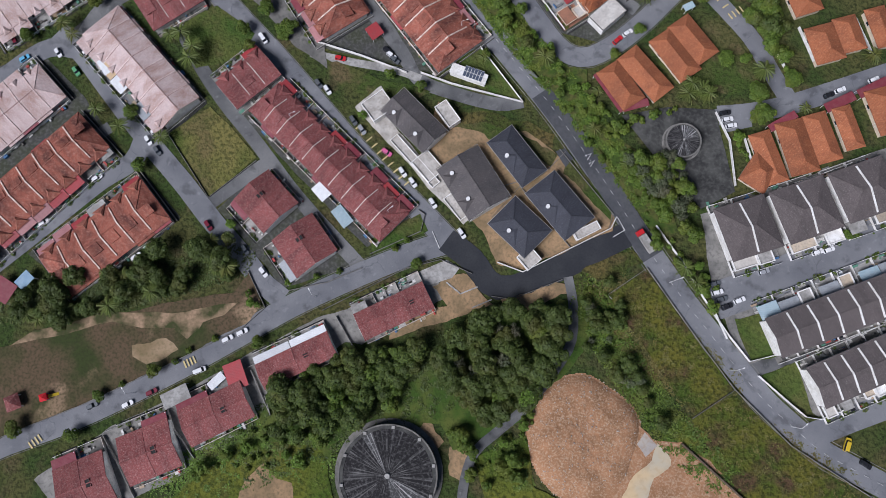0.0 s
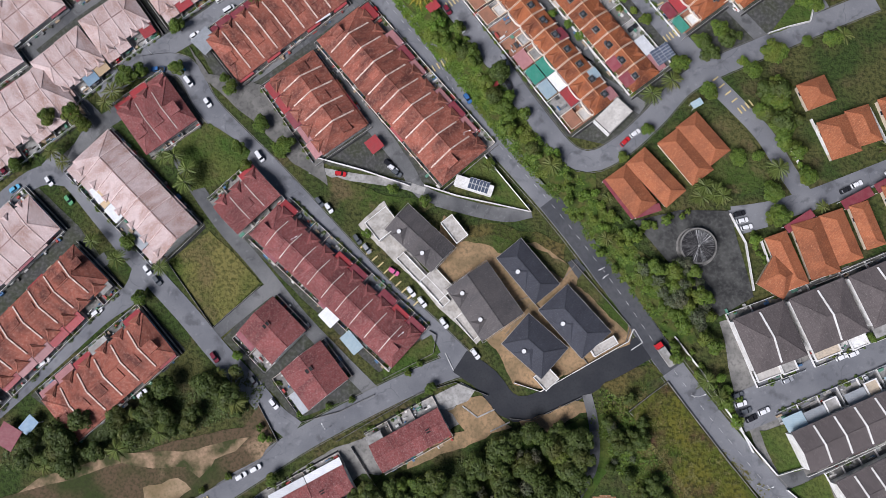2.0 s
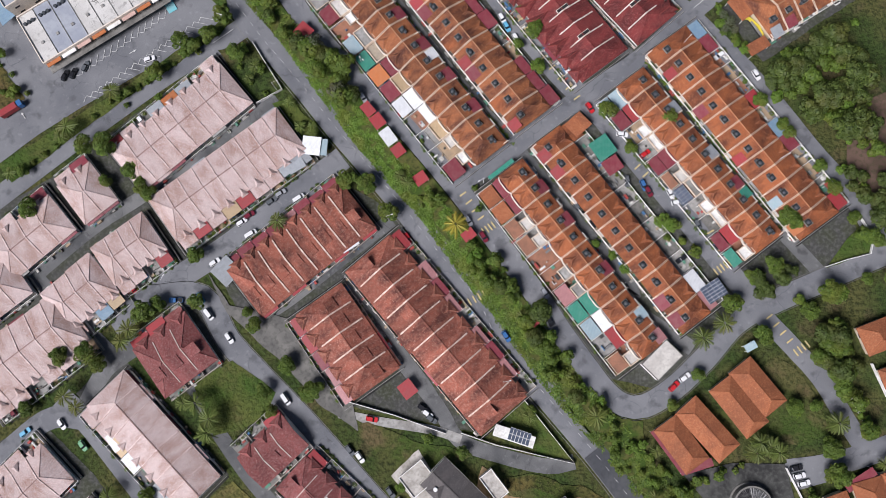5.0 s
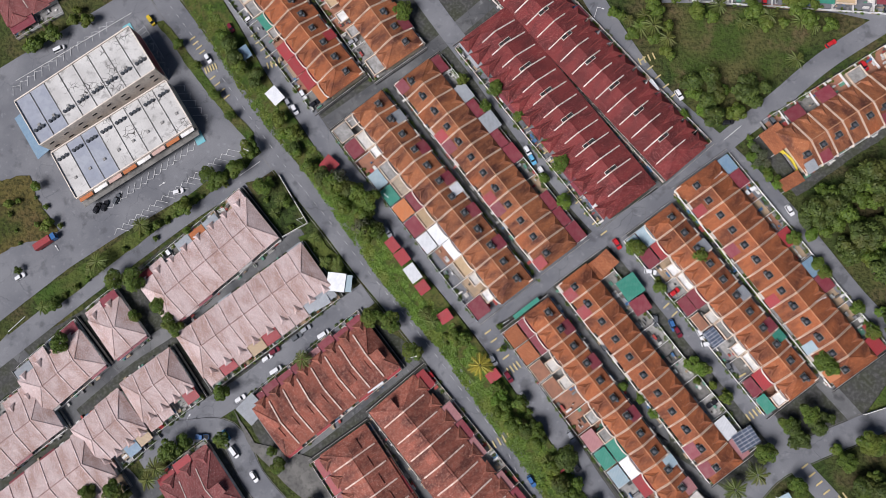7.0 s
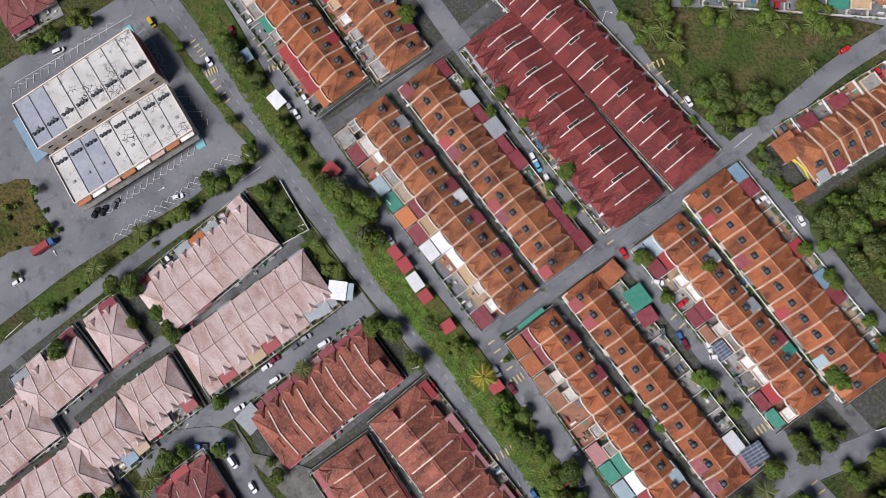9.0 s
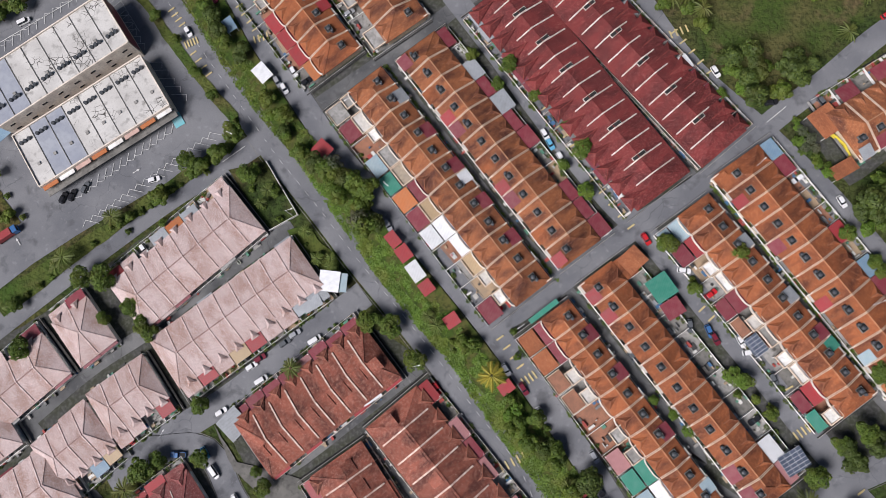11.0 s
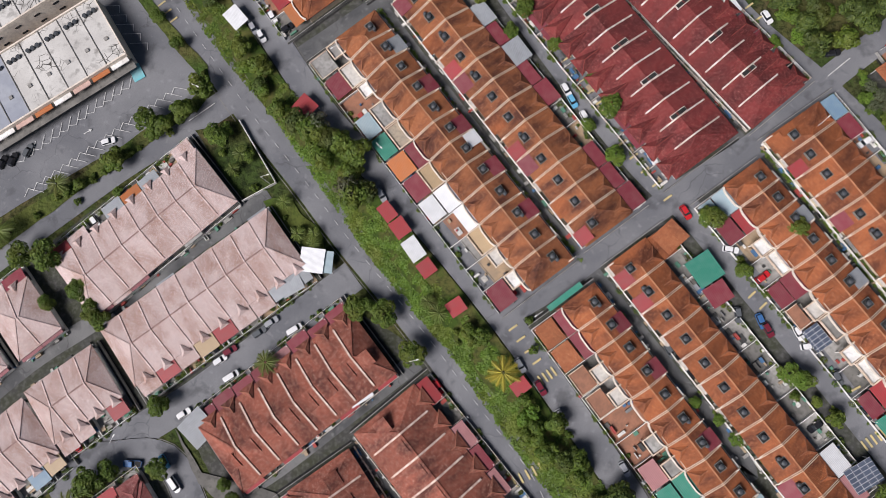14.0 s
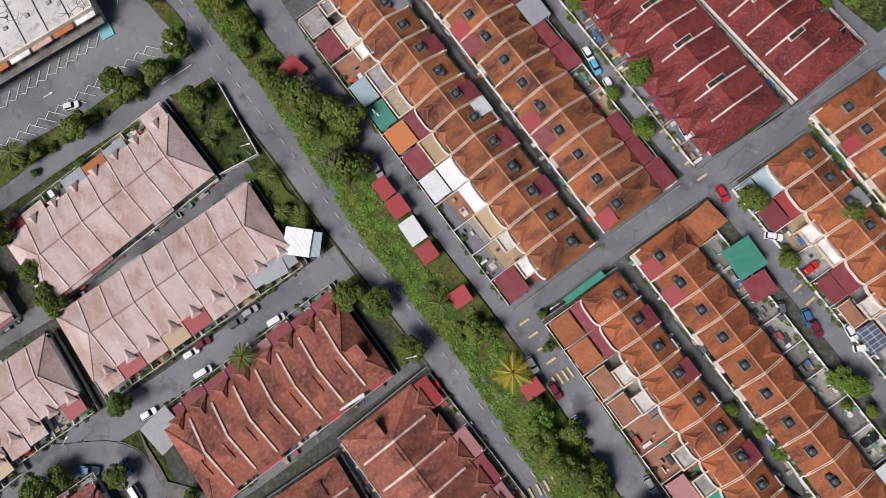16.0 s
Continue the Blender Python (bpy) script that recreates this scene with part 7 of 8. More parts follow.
# garden walls
for pts in ([(66.8, 41.5), (76.3, 28.2), (82.8, 16.9), (90.1, 5.8), (97.3, -3.2), (106.7, -0.5)],
            [(100.0, -7.7), (108.1, -14.6), (115.1, -20.3), (119.7, -20.8), (128.9, -16.7)],
            [(-17.0, 94.4), (-5.6, 90.5), (20.0, 84.5), (4.1, 104.9)],
            [(12.9, 26.4), (21.7, 23.5), (36.0, 31.4), (51.4, 39.9), (53.3, 44.0)],
            [(90.1, 3.9), (85.6, 14.1)],
            [(105.5, 148.1), (112.5, 150.4), (120.4, 152.3), (121.8, 157.3), (118.5, 164.2)],
            [(-90.2, 231.1), (-79.2, 213.4), (-88.3, 208.3)],
            [(-56.0, 105.1), (-39.0, 100.2), (-22.1, 94.2)], [(117.7, 116.1), (123.3, 101.3)], [(108.7, 108.1), (113.7, 97.7)], [(97.5, 74.1), (100.0, 64.6)], [(116.5, 81.7), (122.5, 65.4)], [(137.8, 120.0), (142.7, 107.2)], [(94.0, 56.6), (92.4, 72.9), (87.7, 83.1)], [(133.8, 66.3), (123.1, 61.8), (114.3, 58.4)]):
    strip_wall(pts, 1.5, 0.22, label="white rendered garden wall")
strip_wall([(74.8, -30.8), (93.6, -46.6), (99.0, -51.5)], 1.4, 0.5, "bark", "fence", "dark timber shoring beside the excavation")
for pts in ([(-58.7, 13.5), (-45.2, 17.1), (-33.8, 22.5)], [(-31.2, 27.5), (-14.0, 36.2), (-12.9, 42.3), (-15.4, 43.8)], [(-73.1, 19.8), (-66.0, 7.4), (-73.2, 0.3), (-97.3, -13.3), (-124.8, -27.8), (-152.3, -40.3)],
            [(-106.4, 67.7), (-89.7, 45.3), (-73.8, 59.4)], [(52.0, 15.5), (50.6, 16.9), (55.3, 20.4), (63.9, 26.6), (72.4, 14.4), (81.7, 1.6), (92.5, -12.7), (78.6, -22.5)], [(92.5, -12.6), (110.3, -29.8), (134.7, -44.4)],
            [(35.2, 21.5), (18.1, 14.0), (11.3, 14.7)], [(4.3, 22.2), (-6.6, 26.6), (-18.2, 23.2), (-33.3, 14.7), (-46.4, 7.3)], [(33.4, 67.6), (52.3, 44.9), (50.4, 38.9)], [(13.9, 53.5), (27.6, 58.1), (35.4, 66.7)], [(10.4, 42.2), (19.8, 53.7), (37.9, 32.4)]):
    strip_wall(pts, 0.9, 0.16, "dirty_concrete", label="low weathered concrete garden wall")

for pts in ([(-116.7, -37.7), (-103.7, -57.0)], [(-96.9, -30.2), (-85.2, -43.4)], [(-69.0, -13.9), (-60.9, -28.4)], [(-41.4, 5.5), (-32.8, -7.5)], [(-86.4, -23.2), (-70.0, -13.0), (-66.3, -10.9)], [(-116.8, -36.8), (-101.3, -29.1)], [(-60.9, -28.4), (-63.4, -22.1)]):
    strip_wall(pts, 1.2, 0.2, "concrete", label="grey rendered wall between two houses")

# ---- road markings ----
dash = Shape().box(-0.9, -0.055, 0, 0.9, 0.055, 0.012).mesh("dash", "line_white")
bar_y = Shape().box(-0.25, -1.3, 0, 0.25, 1.3, 0.012).mesh("stripe", "line_yellow")
bay = Shape().box(-0.07, -1.9, 0, 0.07, 1.9, 0.012).mesh("bay_line", "line_white")
MARK = LEVEL[0] + 0.01


def along(line, gap):
    left = 0.0
    for a, b in zip(line, line[1:]):
        d = (b - a).length
        while left < d:
            q = a + (b - a) * (left / d)
            yield q, math.atan2(b.y - a.y, b.x - a.x)
            left += gap
        left -= d


main_road = next(o for o in scene.objects if o.name == "road")
for q, a in along(MAIN, 4.6):
    part("dash", dash, main_road, "", pose(q.x, q.y, MARK, 0, 0, math.degrees(a)))


def stripes(A, B, n, cross=0.0, me=None, name="stripe"):
    """n painted bars from A to B, each at right angles to that line unless turned."""
    a = math.degrees(math.atan2(B[1] - A[1], B[0] - A[0])) + cross
    for i in range(n):
        t = i / max(1, n - 1)
        part(name, me or bar_y, main_road, "", pose(A[0] + (B[0] - A[0]) * t, A[1] + (B[1] - A[1]) * t, MARK, 0, 0, a))


for A, B, n in (((-15.4, 174.7), (-9.4, 166.2), 4), ((-8.5, 161.5), (-5.2, 163.8), 4), ((-83.3, 275.9), (-78.9, 270.3), 3), ((-102.0, 285.4), (-94.0, 274.0), 5), ((-96.1, 273.0), (-91.8, 274.4), 4), ((-119.8, 271.9), (-116.0, 273.6), 5),
                ((13.7, 223.5), (24.8, 208.5), 5), ((68.2, 160.4), (73.0, 151.4), 4), ((69.2, 146.8), (73.8, 149.9), 5), ((40.5, 271.2), (50.6, 257.4), 5), ((39.4, 270.2), (44.4, 272.1), 4), ((-15.3, 136.5), (-8.7, 140.2), 5),
                ((-38.2, 73.3), (-19.8, 53.2), 10), ((-91.8, -13.0), (-88.7, -11.3), 4), ((-141.3, -42.2), (-138.4, -39.6), 4), ((86.0, 131.7), (92.1, 123.7), 4), ((93.7, 119.8), (97.7, 122.6), 4),
                ((-4.6, 253.5), (8.0, 234.7), 7), ((118.6, 176.0), (123.8, 168.6), 4), ((44.7, 183.4), (47.3, 180.6), 2), ((-125.6, 284.8), (-121.5, 279.3), 4), ((-117.0, 269.0), (-111.2, 261.4), 4)):
    stripes(A, B, n)
def bay_row(A, B, n, deep, wide):
    """Slanted parking bays in steps from A to B: a long and a short painted line for each."""
    for i in range(n):
        p = Vector(A) + (Vector(B) - Vector(A)) * (i / (n - 1))
        for v in (Vector(deep), Vector(wide)):
            me = kept(("bay", v.x, v.y), "bay_line", "line_white", lambda s: s.box(0, -0.075, 0, v.length, 0.075, 0.012))
            part("bay_line", me, main_road, "", pose(p.x, p.y, MARK, 0, 0, math.degrees(math.atan2(v.y, v.x))))


bay_row((-150.0, 212.5), (-109.7, 241.3), 18, (4.7, -1.1), (-0.8, -2.4))
bay_row((-140.7, 283.3), (-134.1, 273.0), 5, (-5.3, 0.0), (0.1, -2.2))
bay_row((-127.6, 266.2), (-118.4, 254.6), 5, (-5.3, 0.0), (0.1, -2.2))
bay_row((-152.1, 220.4), (-122.9, 241.2), 13, (-2.3, -0.3), (0.5, 4.1))
for A, B, n, turn in (((-146.2, 289.1), (-138.8, 277.6), 8, -58), ((-195.1, 266.1), (-159.8, 290.7), 14, 0)):
    c, t = math.cos(radians(8 + turn)), math.sin(radians(8 + turn))
    p = ((B[0] - A[0]) * c + (B[1] - A[1]) * t) / (n - 1)
    cap_line = kept(("cap", round(abs(p), 1)), "bay_line", "line_white", lambda s: s.box(-abs(p) / 2, -0.07, 0, abs(p) / 2, 0.07, 0.012))
    for i in range(n):
        x, y = A[0] + (B[0] - A[0]) * i / (n - 1), A[1] + (B[1] - A[1]) * i / (n - 1)
        part("bay_line", bay, main_road, "", pose(x, y, MARK, 0, 0, 8 + turn))
        part("bay_line", cap_line, main_road, "", pose(x - 1.83 * t + c * p / 2, y + 1.83 * c + t * p / 2, MARK, 0, 0, 8 + turn))
for A, B in (((-194.3, 270.2), (-150.1, 296.1)), ((-188.3, 175.0), (-182.4, 180.5)), ((-104.9, 231.3), (-97.7, 236.4)), ((67.0, 240.7), (73.0, 245.6)), ((52.3, 37.0), (56.2, 39.5)), ((56.2, 39.5), (53.7, 44.0)), ((-10.0, 36.4), (-7.2, 30.5))):
    l = math.dist(A, B)
    part("stop_line", Shape().box(0, -0.12, 0, l, 0.12, 0.012).mesh("stop_line", "line_white"), main_road, "", pose(A[0], A[1], MARK, 0, 0, math.degrees(math.atan2(B[1] - A[1], B[0] - A[0]))))
arrow = Shape().box(-1.3, -0.12, 0, 0.6, 0.12, 0.012).add([(0.5, -0.45, 0.012), (1.5, 0, 0.012), (0.5, 0.45, 0.012)], [(0, 1, 2)]).mesh("arrow", "line_white")
for q, a in (((-134.0, 228.7), 32), ((-172.5, 205.5), 125), ((-131.5, 262.5), 128), ((-158.0, 280.0), 32)):
    part("arrow", arrow, main_road, "", pose(q[0], q[1], MARK, 0, 0, a))
for q in ((-121.0, 245.8), (-150.9, 289.2)):
    part("disabled_bay", Shape().box(-1.7, -2.4, 0, 1.7, 2.4, 0.012).mesh("disabled_bay", "paint_cyan"), main_road, "pale blue painted parking bay", pose(q[0], q[1], MARK, 0, 0, 30))

# ---- vehicles ----
for colour, place, toward in (("white", (-127.5, 225.7), (-123.3, 226.9)), ("white", (-185.3, 194.9), (-181.2, 197.5)), ("black", (-158.1, 220.0), (-156.6, 223.5)), ("black", (-155.1, 220.8), (-153.7, 224.4)), ("grey", (-150.8, 223.3), (-149.3, 226.8)),
                              ("silver", (-87.6, 258.0), (-85.8, 254.9)), ("white", (-85.2, 255.6), (-83.4, 252.5)), ("white", (-82.2, 261.1), (-80.4, 258.0)), ("silver", (-50.2, 209.7), (-48.6, 206.9)), ("silver", (11.8, 140.2), (13.2, 137.7)),
                              ("white", (10.6, 134.6), (12.0, 132.1)), ("black", (13.1, 130.9), (14.5, 128.4)), ("white", (-3.6, 152.6), (-2.2, 150.1)), ("silver", (-13.6, 165.2), (-12.1, 162.6)), ("maroon", (-8.5, 159.6), (-7.2, 157.4))):
    car(colour, place, toward)
for colour, place, toward in (("silver", (-78.8, 175.8), (-74.8, 178.4)), ("grey", (-81.9, 173.1), (-78.0, 175.6)), ("white", (-92.1, 165.8), (-88.2, 168.4)), ("maroon", (-89.6, 168.2), (-85.6, 170.7)), ("blue", (-100.2, 166.1), (-96.8, 167.3)),
                              ("white", (-101.1, 151.9), (-97.2, 154.4)), ("sky", (-105.6, 139.6), (-103.8, 137.0)), ("red", (29.1, 204.6), (30.5, 202.2)), ("white", (21.1, 219.2), (22.6, 216.4)), ("white", (-0.8, 238.1), (0.8, 235.2)),
                              ("sky", (0.8, 235.0), (2.3, 232.1)), ("white", (4.0, 230.5), (5.6, 227.6)), ("grey", (40.9, 178.3), (41.2, 174.9)), ("blue", (46.4, 176.8), (47.4, 174.2)), ("maroon", (48.0, 174.6), (49.2, 172.4))):
    car(colour, place, toward)
for colour, place, toward in (("white", (55.3, 173.9), (56.4, 171.7)), ("white", (57.5, 170.7), (60.8, 171.3)), ("white", (39.9, 194.9), (43.2, 194.3)), ("grey", (63.8, 162.9), (64.9, 160.3)), ("white", (87.0, 215.4), (88.3, 213.0)),
                              ("black", (68.5, 246.9), (71.9, 247.3)), ("white", (52.4, 257.3), (53.8, 254.8)), ("red", (105.0, 274.4), (109.0, 276.8)), ("maroon", (-110.8, 288.3), (-108.9, 285.1)), ("red", (-16.2, 182.8), (-14.6, 184.3)),
                              ("white", (-119.0, 276.5), (-117.0, 273.4)), ("black", (26.4, 166.5), (27.8, 164.1)), ("grey", (23.7, 169.2), (24.9, 167.0)), ("black", (29.1, 163.3), (30.3, 161.1))):
    car(colour, place, toward)
for colour, place, toward in (("grey", (-61.4, 84.7), (-59.5, 82.2)), ("grey", (-53.7, 88.8), (-51.8, 86.3)), ("white", (-50.4, 86.6), (-48.6, 84.1)), ("grey", (-40.2, 75.4), (-38.4, 72.9)), ("silver", (-36.9, 72.1), (-35.1, 69.7)),
                              ("pink", (-27.5, 64.1), (-25.0, 62.5)), ("white", (-21.5, 57.1), (-19.7, 54.7)), ("white", (-17.7, 53.5), (-15.9, 51.1)), ("white", (-10.3, 46.3), (-8.6, 43.9)), ("white", (0.2, 36.0), (1.9, 33.7)),
                              ("black", (-29.4, 102.3), (-27.0, 100.6)), ("white", (-28.0, 100.6), (-25.7, 98.9)), ("grey", (-26.7, 98.9), (-24.3, 97.2)), ("red", (-46.5, 98.9), (-44.2, 98.5)), ("sky", (-163.5, 95.0), (-160.4, 97.3)),
                              ("white", (-151.2, 97.6), (-149.2, 95.0)), ("green", (-143.5, 90.6), (-141.4, 88.0))):
    car(colour, place, toward)
for colour, place, toward in (("white", (-113.6, 65.3), (-111.7, 62.8)), ("grey", (-109.9, 61.6), (-107.9, 59.2)), ("white", (-130.4, 50.8), (-127.4, 53.0)), ("white", (-147.4, 33.8), (-144.4, 36.0)), ("white", (-112.9, 23.1), (-110.3, 25.2)),
                              ("grey", (-74.8, 27.1), (-73.0, 24.8)), ("white", (-67.7, 19.6), (-65.9, 17.4)), ("maroon", (-88.6, 35.2), (-86.8, 32.8)), ("white", (-77.9, -3.8), (-75.0, -2.1)), ("white", (-73.1, -1.3), (-70.1, 0.4)),
                              ("maroon", (-102.0, -22.7), (-99.1, -21.1)), ("white", (-109.7, -27.1), (-106.8, -25.4)), ("grey", (-121.8, -28.2), (-118.9, -26.6)), ("white", (56.9, 112.0), (60.2, 114.3)), ("red", (53.3, 109.1), (55.7, 111.4)),
                              ("black", (91.0, 83.0), (94.6, 83.8)), ("white", (91.8, 80.6), (95.3, 81.3))):
    car(colour, place, toward)
for colour, place, toward in (("white", (93.1, 78.3), (96.7, 79.1)), ("black", (127.2, 90.8), (130.4, 92.2)), ("white", (131.2, 92.8), (134.4, 94.2)), ("white", (143.0, 97.0), (146.2, 98.4)), ("white", (121.0, 34.5), (124.1, 35.8)),
                              ("silver", (102.8, 27.0), (105.9, 28.3)), ("grey", (86.3, 22.2), (89.3, 22.9)), ("white", (87.2, 19.4), (90.2, 20.3)), ("grey", (88.6, 17.1), (91.7, 18.0)), ("white", (94.5, 17.0), (97.5, 18.3)),
                              ("black", (90.3, 14.7), (93.3, 16.0)), ("white", (124.8, 35.5), (127.9, 36.8)), ("black", (133.4, -34.3), (135.5, -35.6)), ("blue", (-1.5, 125.8), (0.0, 123.4)), ("white", (-95.2, 125.9), (-93.5, 123.5)),
                              ("white", (-153.3, 177.1), (-152.9, 180.1)), ("red", (-34.5, 159.6), (-32.9, 157.0))):
    car(colour, place, toward)
for colour, place, toward, kind in (("white", (-72.5, 173.9), (-68.6, 176.4), "van"), ("white", (-88.9, 161.6), (-85.0, 164.1), "van"), ("white", (-102.5, 134.0), (-99.9, 130.7), "van"), ("white", (-177.7, 282.2), (-173.3, 284.3), "van"), ("yellow", (-142.0, 292.4), (-140.0, 289.6), "van"),
                                    ("blue", (-114.0, 138.9), (-118.0, 139.0), "pickup"), ("black", (57.8, 242.9), (59.4, 240.5), "pickup"), ("white", (-75.5, 105.6), (-73.6, 103.0), "van"), ("white", (-86.4, -14.8), (-83.4, -13.4), "van"), ("yellow", (127.8, -28.4), (128.5, -26.3), "van")):
    car(colour, place, toward, kind)


def lorry(place, toward, cab, box, label):
    a = math.atan2(toward[1] - place[1], toward[0] - place[0])
    ob = thing("lorry", Matrix.Translation((place[0], place[1], 0.13)) @ Matrix.Rotation(a, 4, "Z"), label, "lorry", "parked vehicles")
    part("chassis", Shape().box(-4.4, -0.5, 0.5, 3.4, 0.5, 0.9).mesh("chassis", "rubber"), ob)
    part("cab", Shape().box(2.4, -1.15, 0.5, 4.1, 1.15, 2.7).mesh("cab", CAR[cab]), ob)
    part("windscreen", Shape().box(4.1, -1.0, 1.6, 4.13, 1.0, 2.5).mesh("windscreen", "glass_dark"), ob)
    part("cargo_box", Shape().box(-4.5, -1.2, 0.9, 2.2, 1.2, 3.0).mesh("cargo_box", box), ob)
    for x in (-3.3, -2.2, 3.1):
        for y in (-1.0, 1.0):
            part("wheel", kept(("wheel",), "wheel", "rubber", lambda s: None), ob, "", pose(x, y, 0))


lorry((-175.8, 207.7), (-171.7, 210.4), "blue", "sheet_red", "red and blue lorry parked beside the shops")
lorry((62.9, 35.8), (61.4, 38.1), "red", "concrete", "lorry with a red cab and a grey open bed")


def pavilion(place, size):
    ob = thing("pavilion", pose(place[0], place[1], 0, 0, 0, 25), "small park shelter with a faded red pyramid roof", "pavilion")
    r = size / 2
    part("roof", Shape().add([(-r, -r, 2.5), (r, -r, 2.5), (r, r, 2.5), (-r, r, 2.5), (0, 0, 4.1)], [(0, 1, 4), (1, 2, 4), (2, 3, 4), (3, 0, 4), (3, 2, 1, 0)]).mesh("roof", "roof_red"), ob)
    part("floor", Shape().box(-r * 0.9, -r * 0.9, 0, r * 0.9, r * 0.9, 0.2).mesh("floor", "concrete"), ob)
    for x in (-1, 1):
        for y in (-1, 1):
            part("post", kept(("post",), "post", "white_wall", lambda s: None), ob, "", pose(x * r * 0.75, y * r * 0.75, 0))


pavilion((-148.2, -28.4), 5.2)


def playground(place):
    ob = thing("playground_frame", pose(place[0], place[1], 0, 0, 0, 20), "yellow and red playground climbing frame with a slide", "playground")
    for x in (-1, 1):
        for y in (-1, 1):
            part("post", Shape().box(x - 0.08, y - 0.08, 0, x + 0.08, y + 0.08, 2.6).mesh("post", CAR["blue"]), ob)
    part("platform", Shape().box(-1.1, -1.1, 1.2, 1.1, 1.1, 1.35).mesh("platform", CAR["red"]), ob)
    part("roof", Shape().add([(-1.3, -1.3, 2.6), (1.3, -1.3, 2.6), (1.3, 1.3, 2.6), (-1.3, 1.3, 2.6), (0, 0, 3.4)], [(0, 1, 4), (1, 2, 4), (2, 3, 4), (3, 0, 4), (3, 2, 1, 0)]).mesh("roof", CAR["red"]), ob)
    part("slide", Shape().slab([(1.1, -0.5, 1.35), (4.2, -0.5, 0.25), (4.2, 0.5, 0.25), (1.1, 0.5, 1.35)], 0.12).mesh("slide", CAR["yellow"]), ob)


playground((-138.0, -26.2))
strip_wall([(82.8, 237.0), (85.9, 236.0), (88.8, 233.0), (90.7, 228.0)], 1.5, 0.5, "yellow_wall", "boundary_wall", "bright yellow painted gable wall")


def street_lamp(place, toward):
    a = math.atan2(toward[1] - place[1], toward[0] - place[0])
    ob = thing("street_lamp", Matrix.Translation((place[0], place[1], 0)) @ Matrix.Rotation(a, 4, "Z"), "tall grey street lamp with a curved arm", "street lamp", "street lamps")
    part("pole", kept(("pole",), "pole", "white_metal", lambda s: s.tube(0, 0, 0, 7.5, 0.11, 0.07, 8)), ob)
    part("arm", kept(("arm",), "arm", "white_metal", lambda s: limb(s, (0, 0, 7.4), (1.8, 0, 7.8), 0.06, 0.05)), ob)
    part("lamp_head", kept(("head",), "lamp_head", "white_metal", lambda s: s.box(1.7, -0.15, 7.72, 2.4, 0.15, 7.9)), ob)


for place, toward in (((-101.4, 239.3), (-97.8, 237.5)), ((-81.2, 213.4), (-77.1, 214.4)), ((-41.2, 166.0), (-37.3, 167.0)), ((-2.9, 111.2), (1.0, 112.1)), ((43.2, 64.2), (39.4, 62.4)), ((44.3, 61.8), (41.4, 59.7)), ((24.1, 287.7), (27.1, 286.5)), ((-61.6, 249.5), (-64.6, 247.4)), ((91.2, 184.4), (95.0, 186.3)), ((61.5, 225.9), (64.5, 228.8)),
                      ((-8.3, 178.6), (-11.2, 176.6)), ((-50.8, 222.3), (-48.8, 220.2)), ((-116.9, 145.2), (-115.1, 148.0)), ((-25.2, 41.8), (-22.3, 44.0)), ((-61.8, 74.6), (-58.8, 75.8)), ((71.5, 22.1), (74.4, 23.2)), ((90.8, -6.3), (93.6, -5.2)), ((110.5, -23.6), (112.4, -21.7)), ((-48.8, 12.0), (-49.9, 13.9)), ((-107.8, -23.2), (-109.0, -21.4))):
    street_lamp(place, toward)


# ---- greenery ----
grove(DARKT + BROAD[:2], [(-61.6, -20.1), (-47.0, -12.0), (-32.1, -5.6), (-12.8, -4.7), (-13.4, -10.3), (-19.7, -18.1), (-21.1, -25.0), (-30.4, -27.5), (-39.5, -33.5), (-46.0, -38.5), (-56.5, -34.7)], 62, 0.85, 3)
grove(DARKT + DARKT + BROAD[:1] + GREYT[:1], [(-3.5, 0.5), (4.0, 5.6), (13.4, 10.8), (28.7, 11.5), (35.6, 9.0), (35.6, -1.3), (28.3, -13.7), (18.4, -25.2), (9.2, -27.6), (3.1, -18.9), (-5.8, -10.0)], 58, 0.95, 33)
trees(BRIGHT, (24.1, -17.6, 1.6), (22.2, -15.0, 1.3), (7.0, 3.8, 1.2))
grove(DARKT + GREYT + BUSH, [(42.0, 22.6), (50.5, 22.1), (56.0, 9.9), (60.1, -5.0), (71.1, -25.4), (66.6, -29.3), (56.5, -14.3), (48.2, -4.6), (43.5, -2.0)], 46, 0.62, 13)
grove(BUSH + BRIGHT, [(15.8, -32.9), (24.9, -23.3), (29.4, -19.6), (25.9, -30.5), (23.3, -39.6), (19.1, -46.0), (15.1, -40.1)], 16, 0.75, 34)
grove(BRIGHT + BUSH, [(-70.5, -33.0), (-44.4, -31.7), (-47.1, -44.3), (-72.8, -47.4), (-85.6, -49.8)], 26, 0.9, 14)
grove(BUSH + BROAD, [(-2.0, -29.6), (18.3, -33.9), (24.1, -44.2), (8.0, -50.2)], 14, 0.8, 15)
belt(BROAD + DARKT + PALM[:1], [(-113.1, 283.7), (-105.2, 274.7), (-99.6, 267.0)], 5, 2.3, 0.75, 4)
belt(BROAD + BRIGHT + DARKT[:1], [(-88.8, 248.7), (-85.1, 243.4), (-82.2, 238.1), (-79.0, 235.0)], 5, 1.7, 0.85, 41)
belt(DARKT + BROAD + GREYT[:1], [(-70.0, 230.8), (-64.8, 223.8), (-60.2, 217.8), (-55.0, 209.2)], 7.5, 1.6, 1.2, 42)
belt(BROAD + BUSH, [(-28.3, 174.6), (-21.6, 169.1)], 7, 1.2, 0.8, 5)
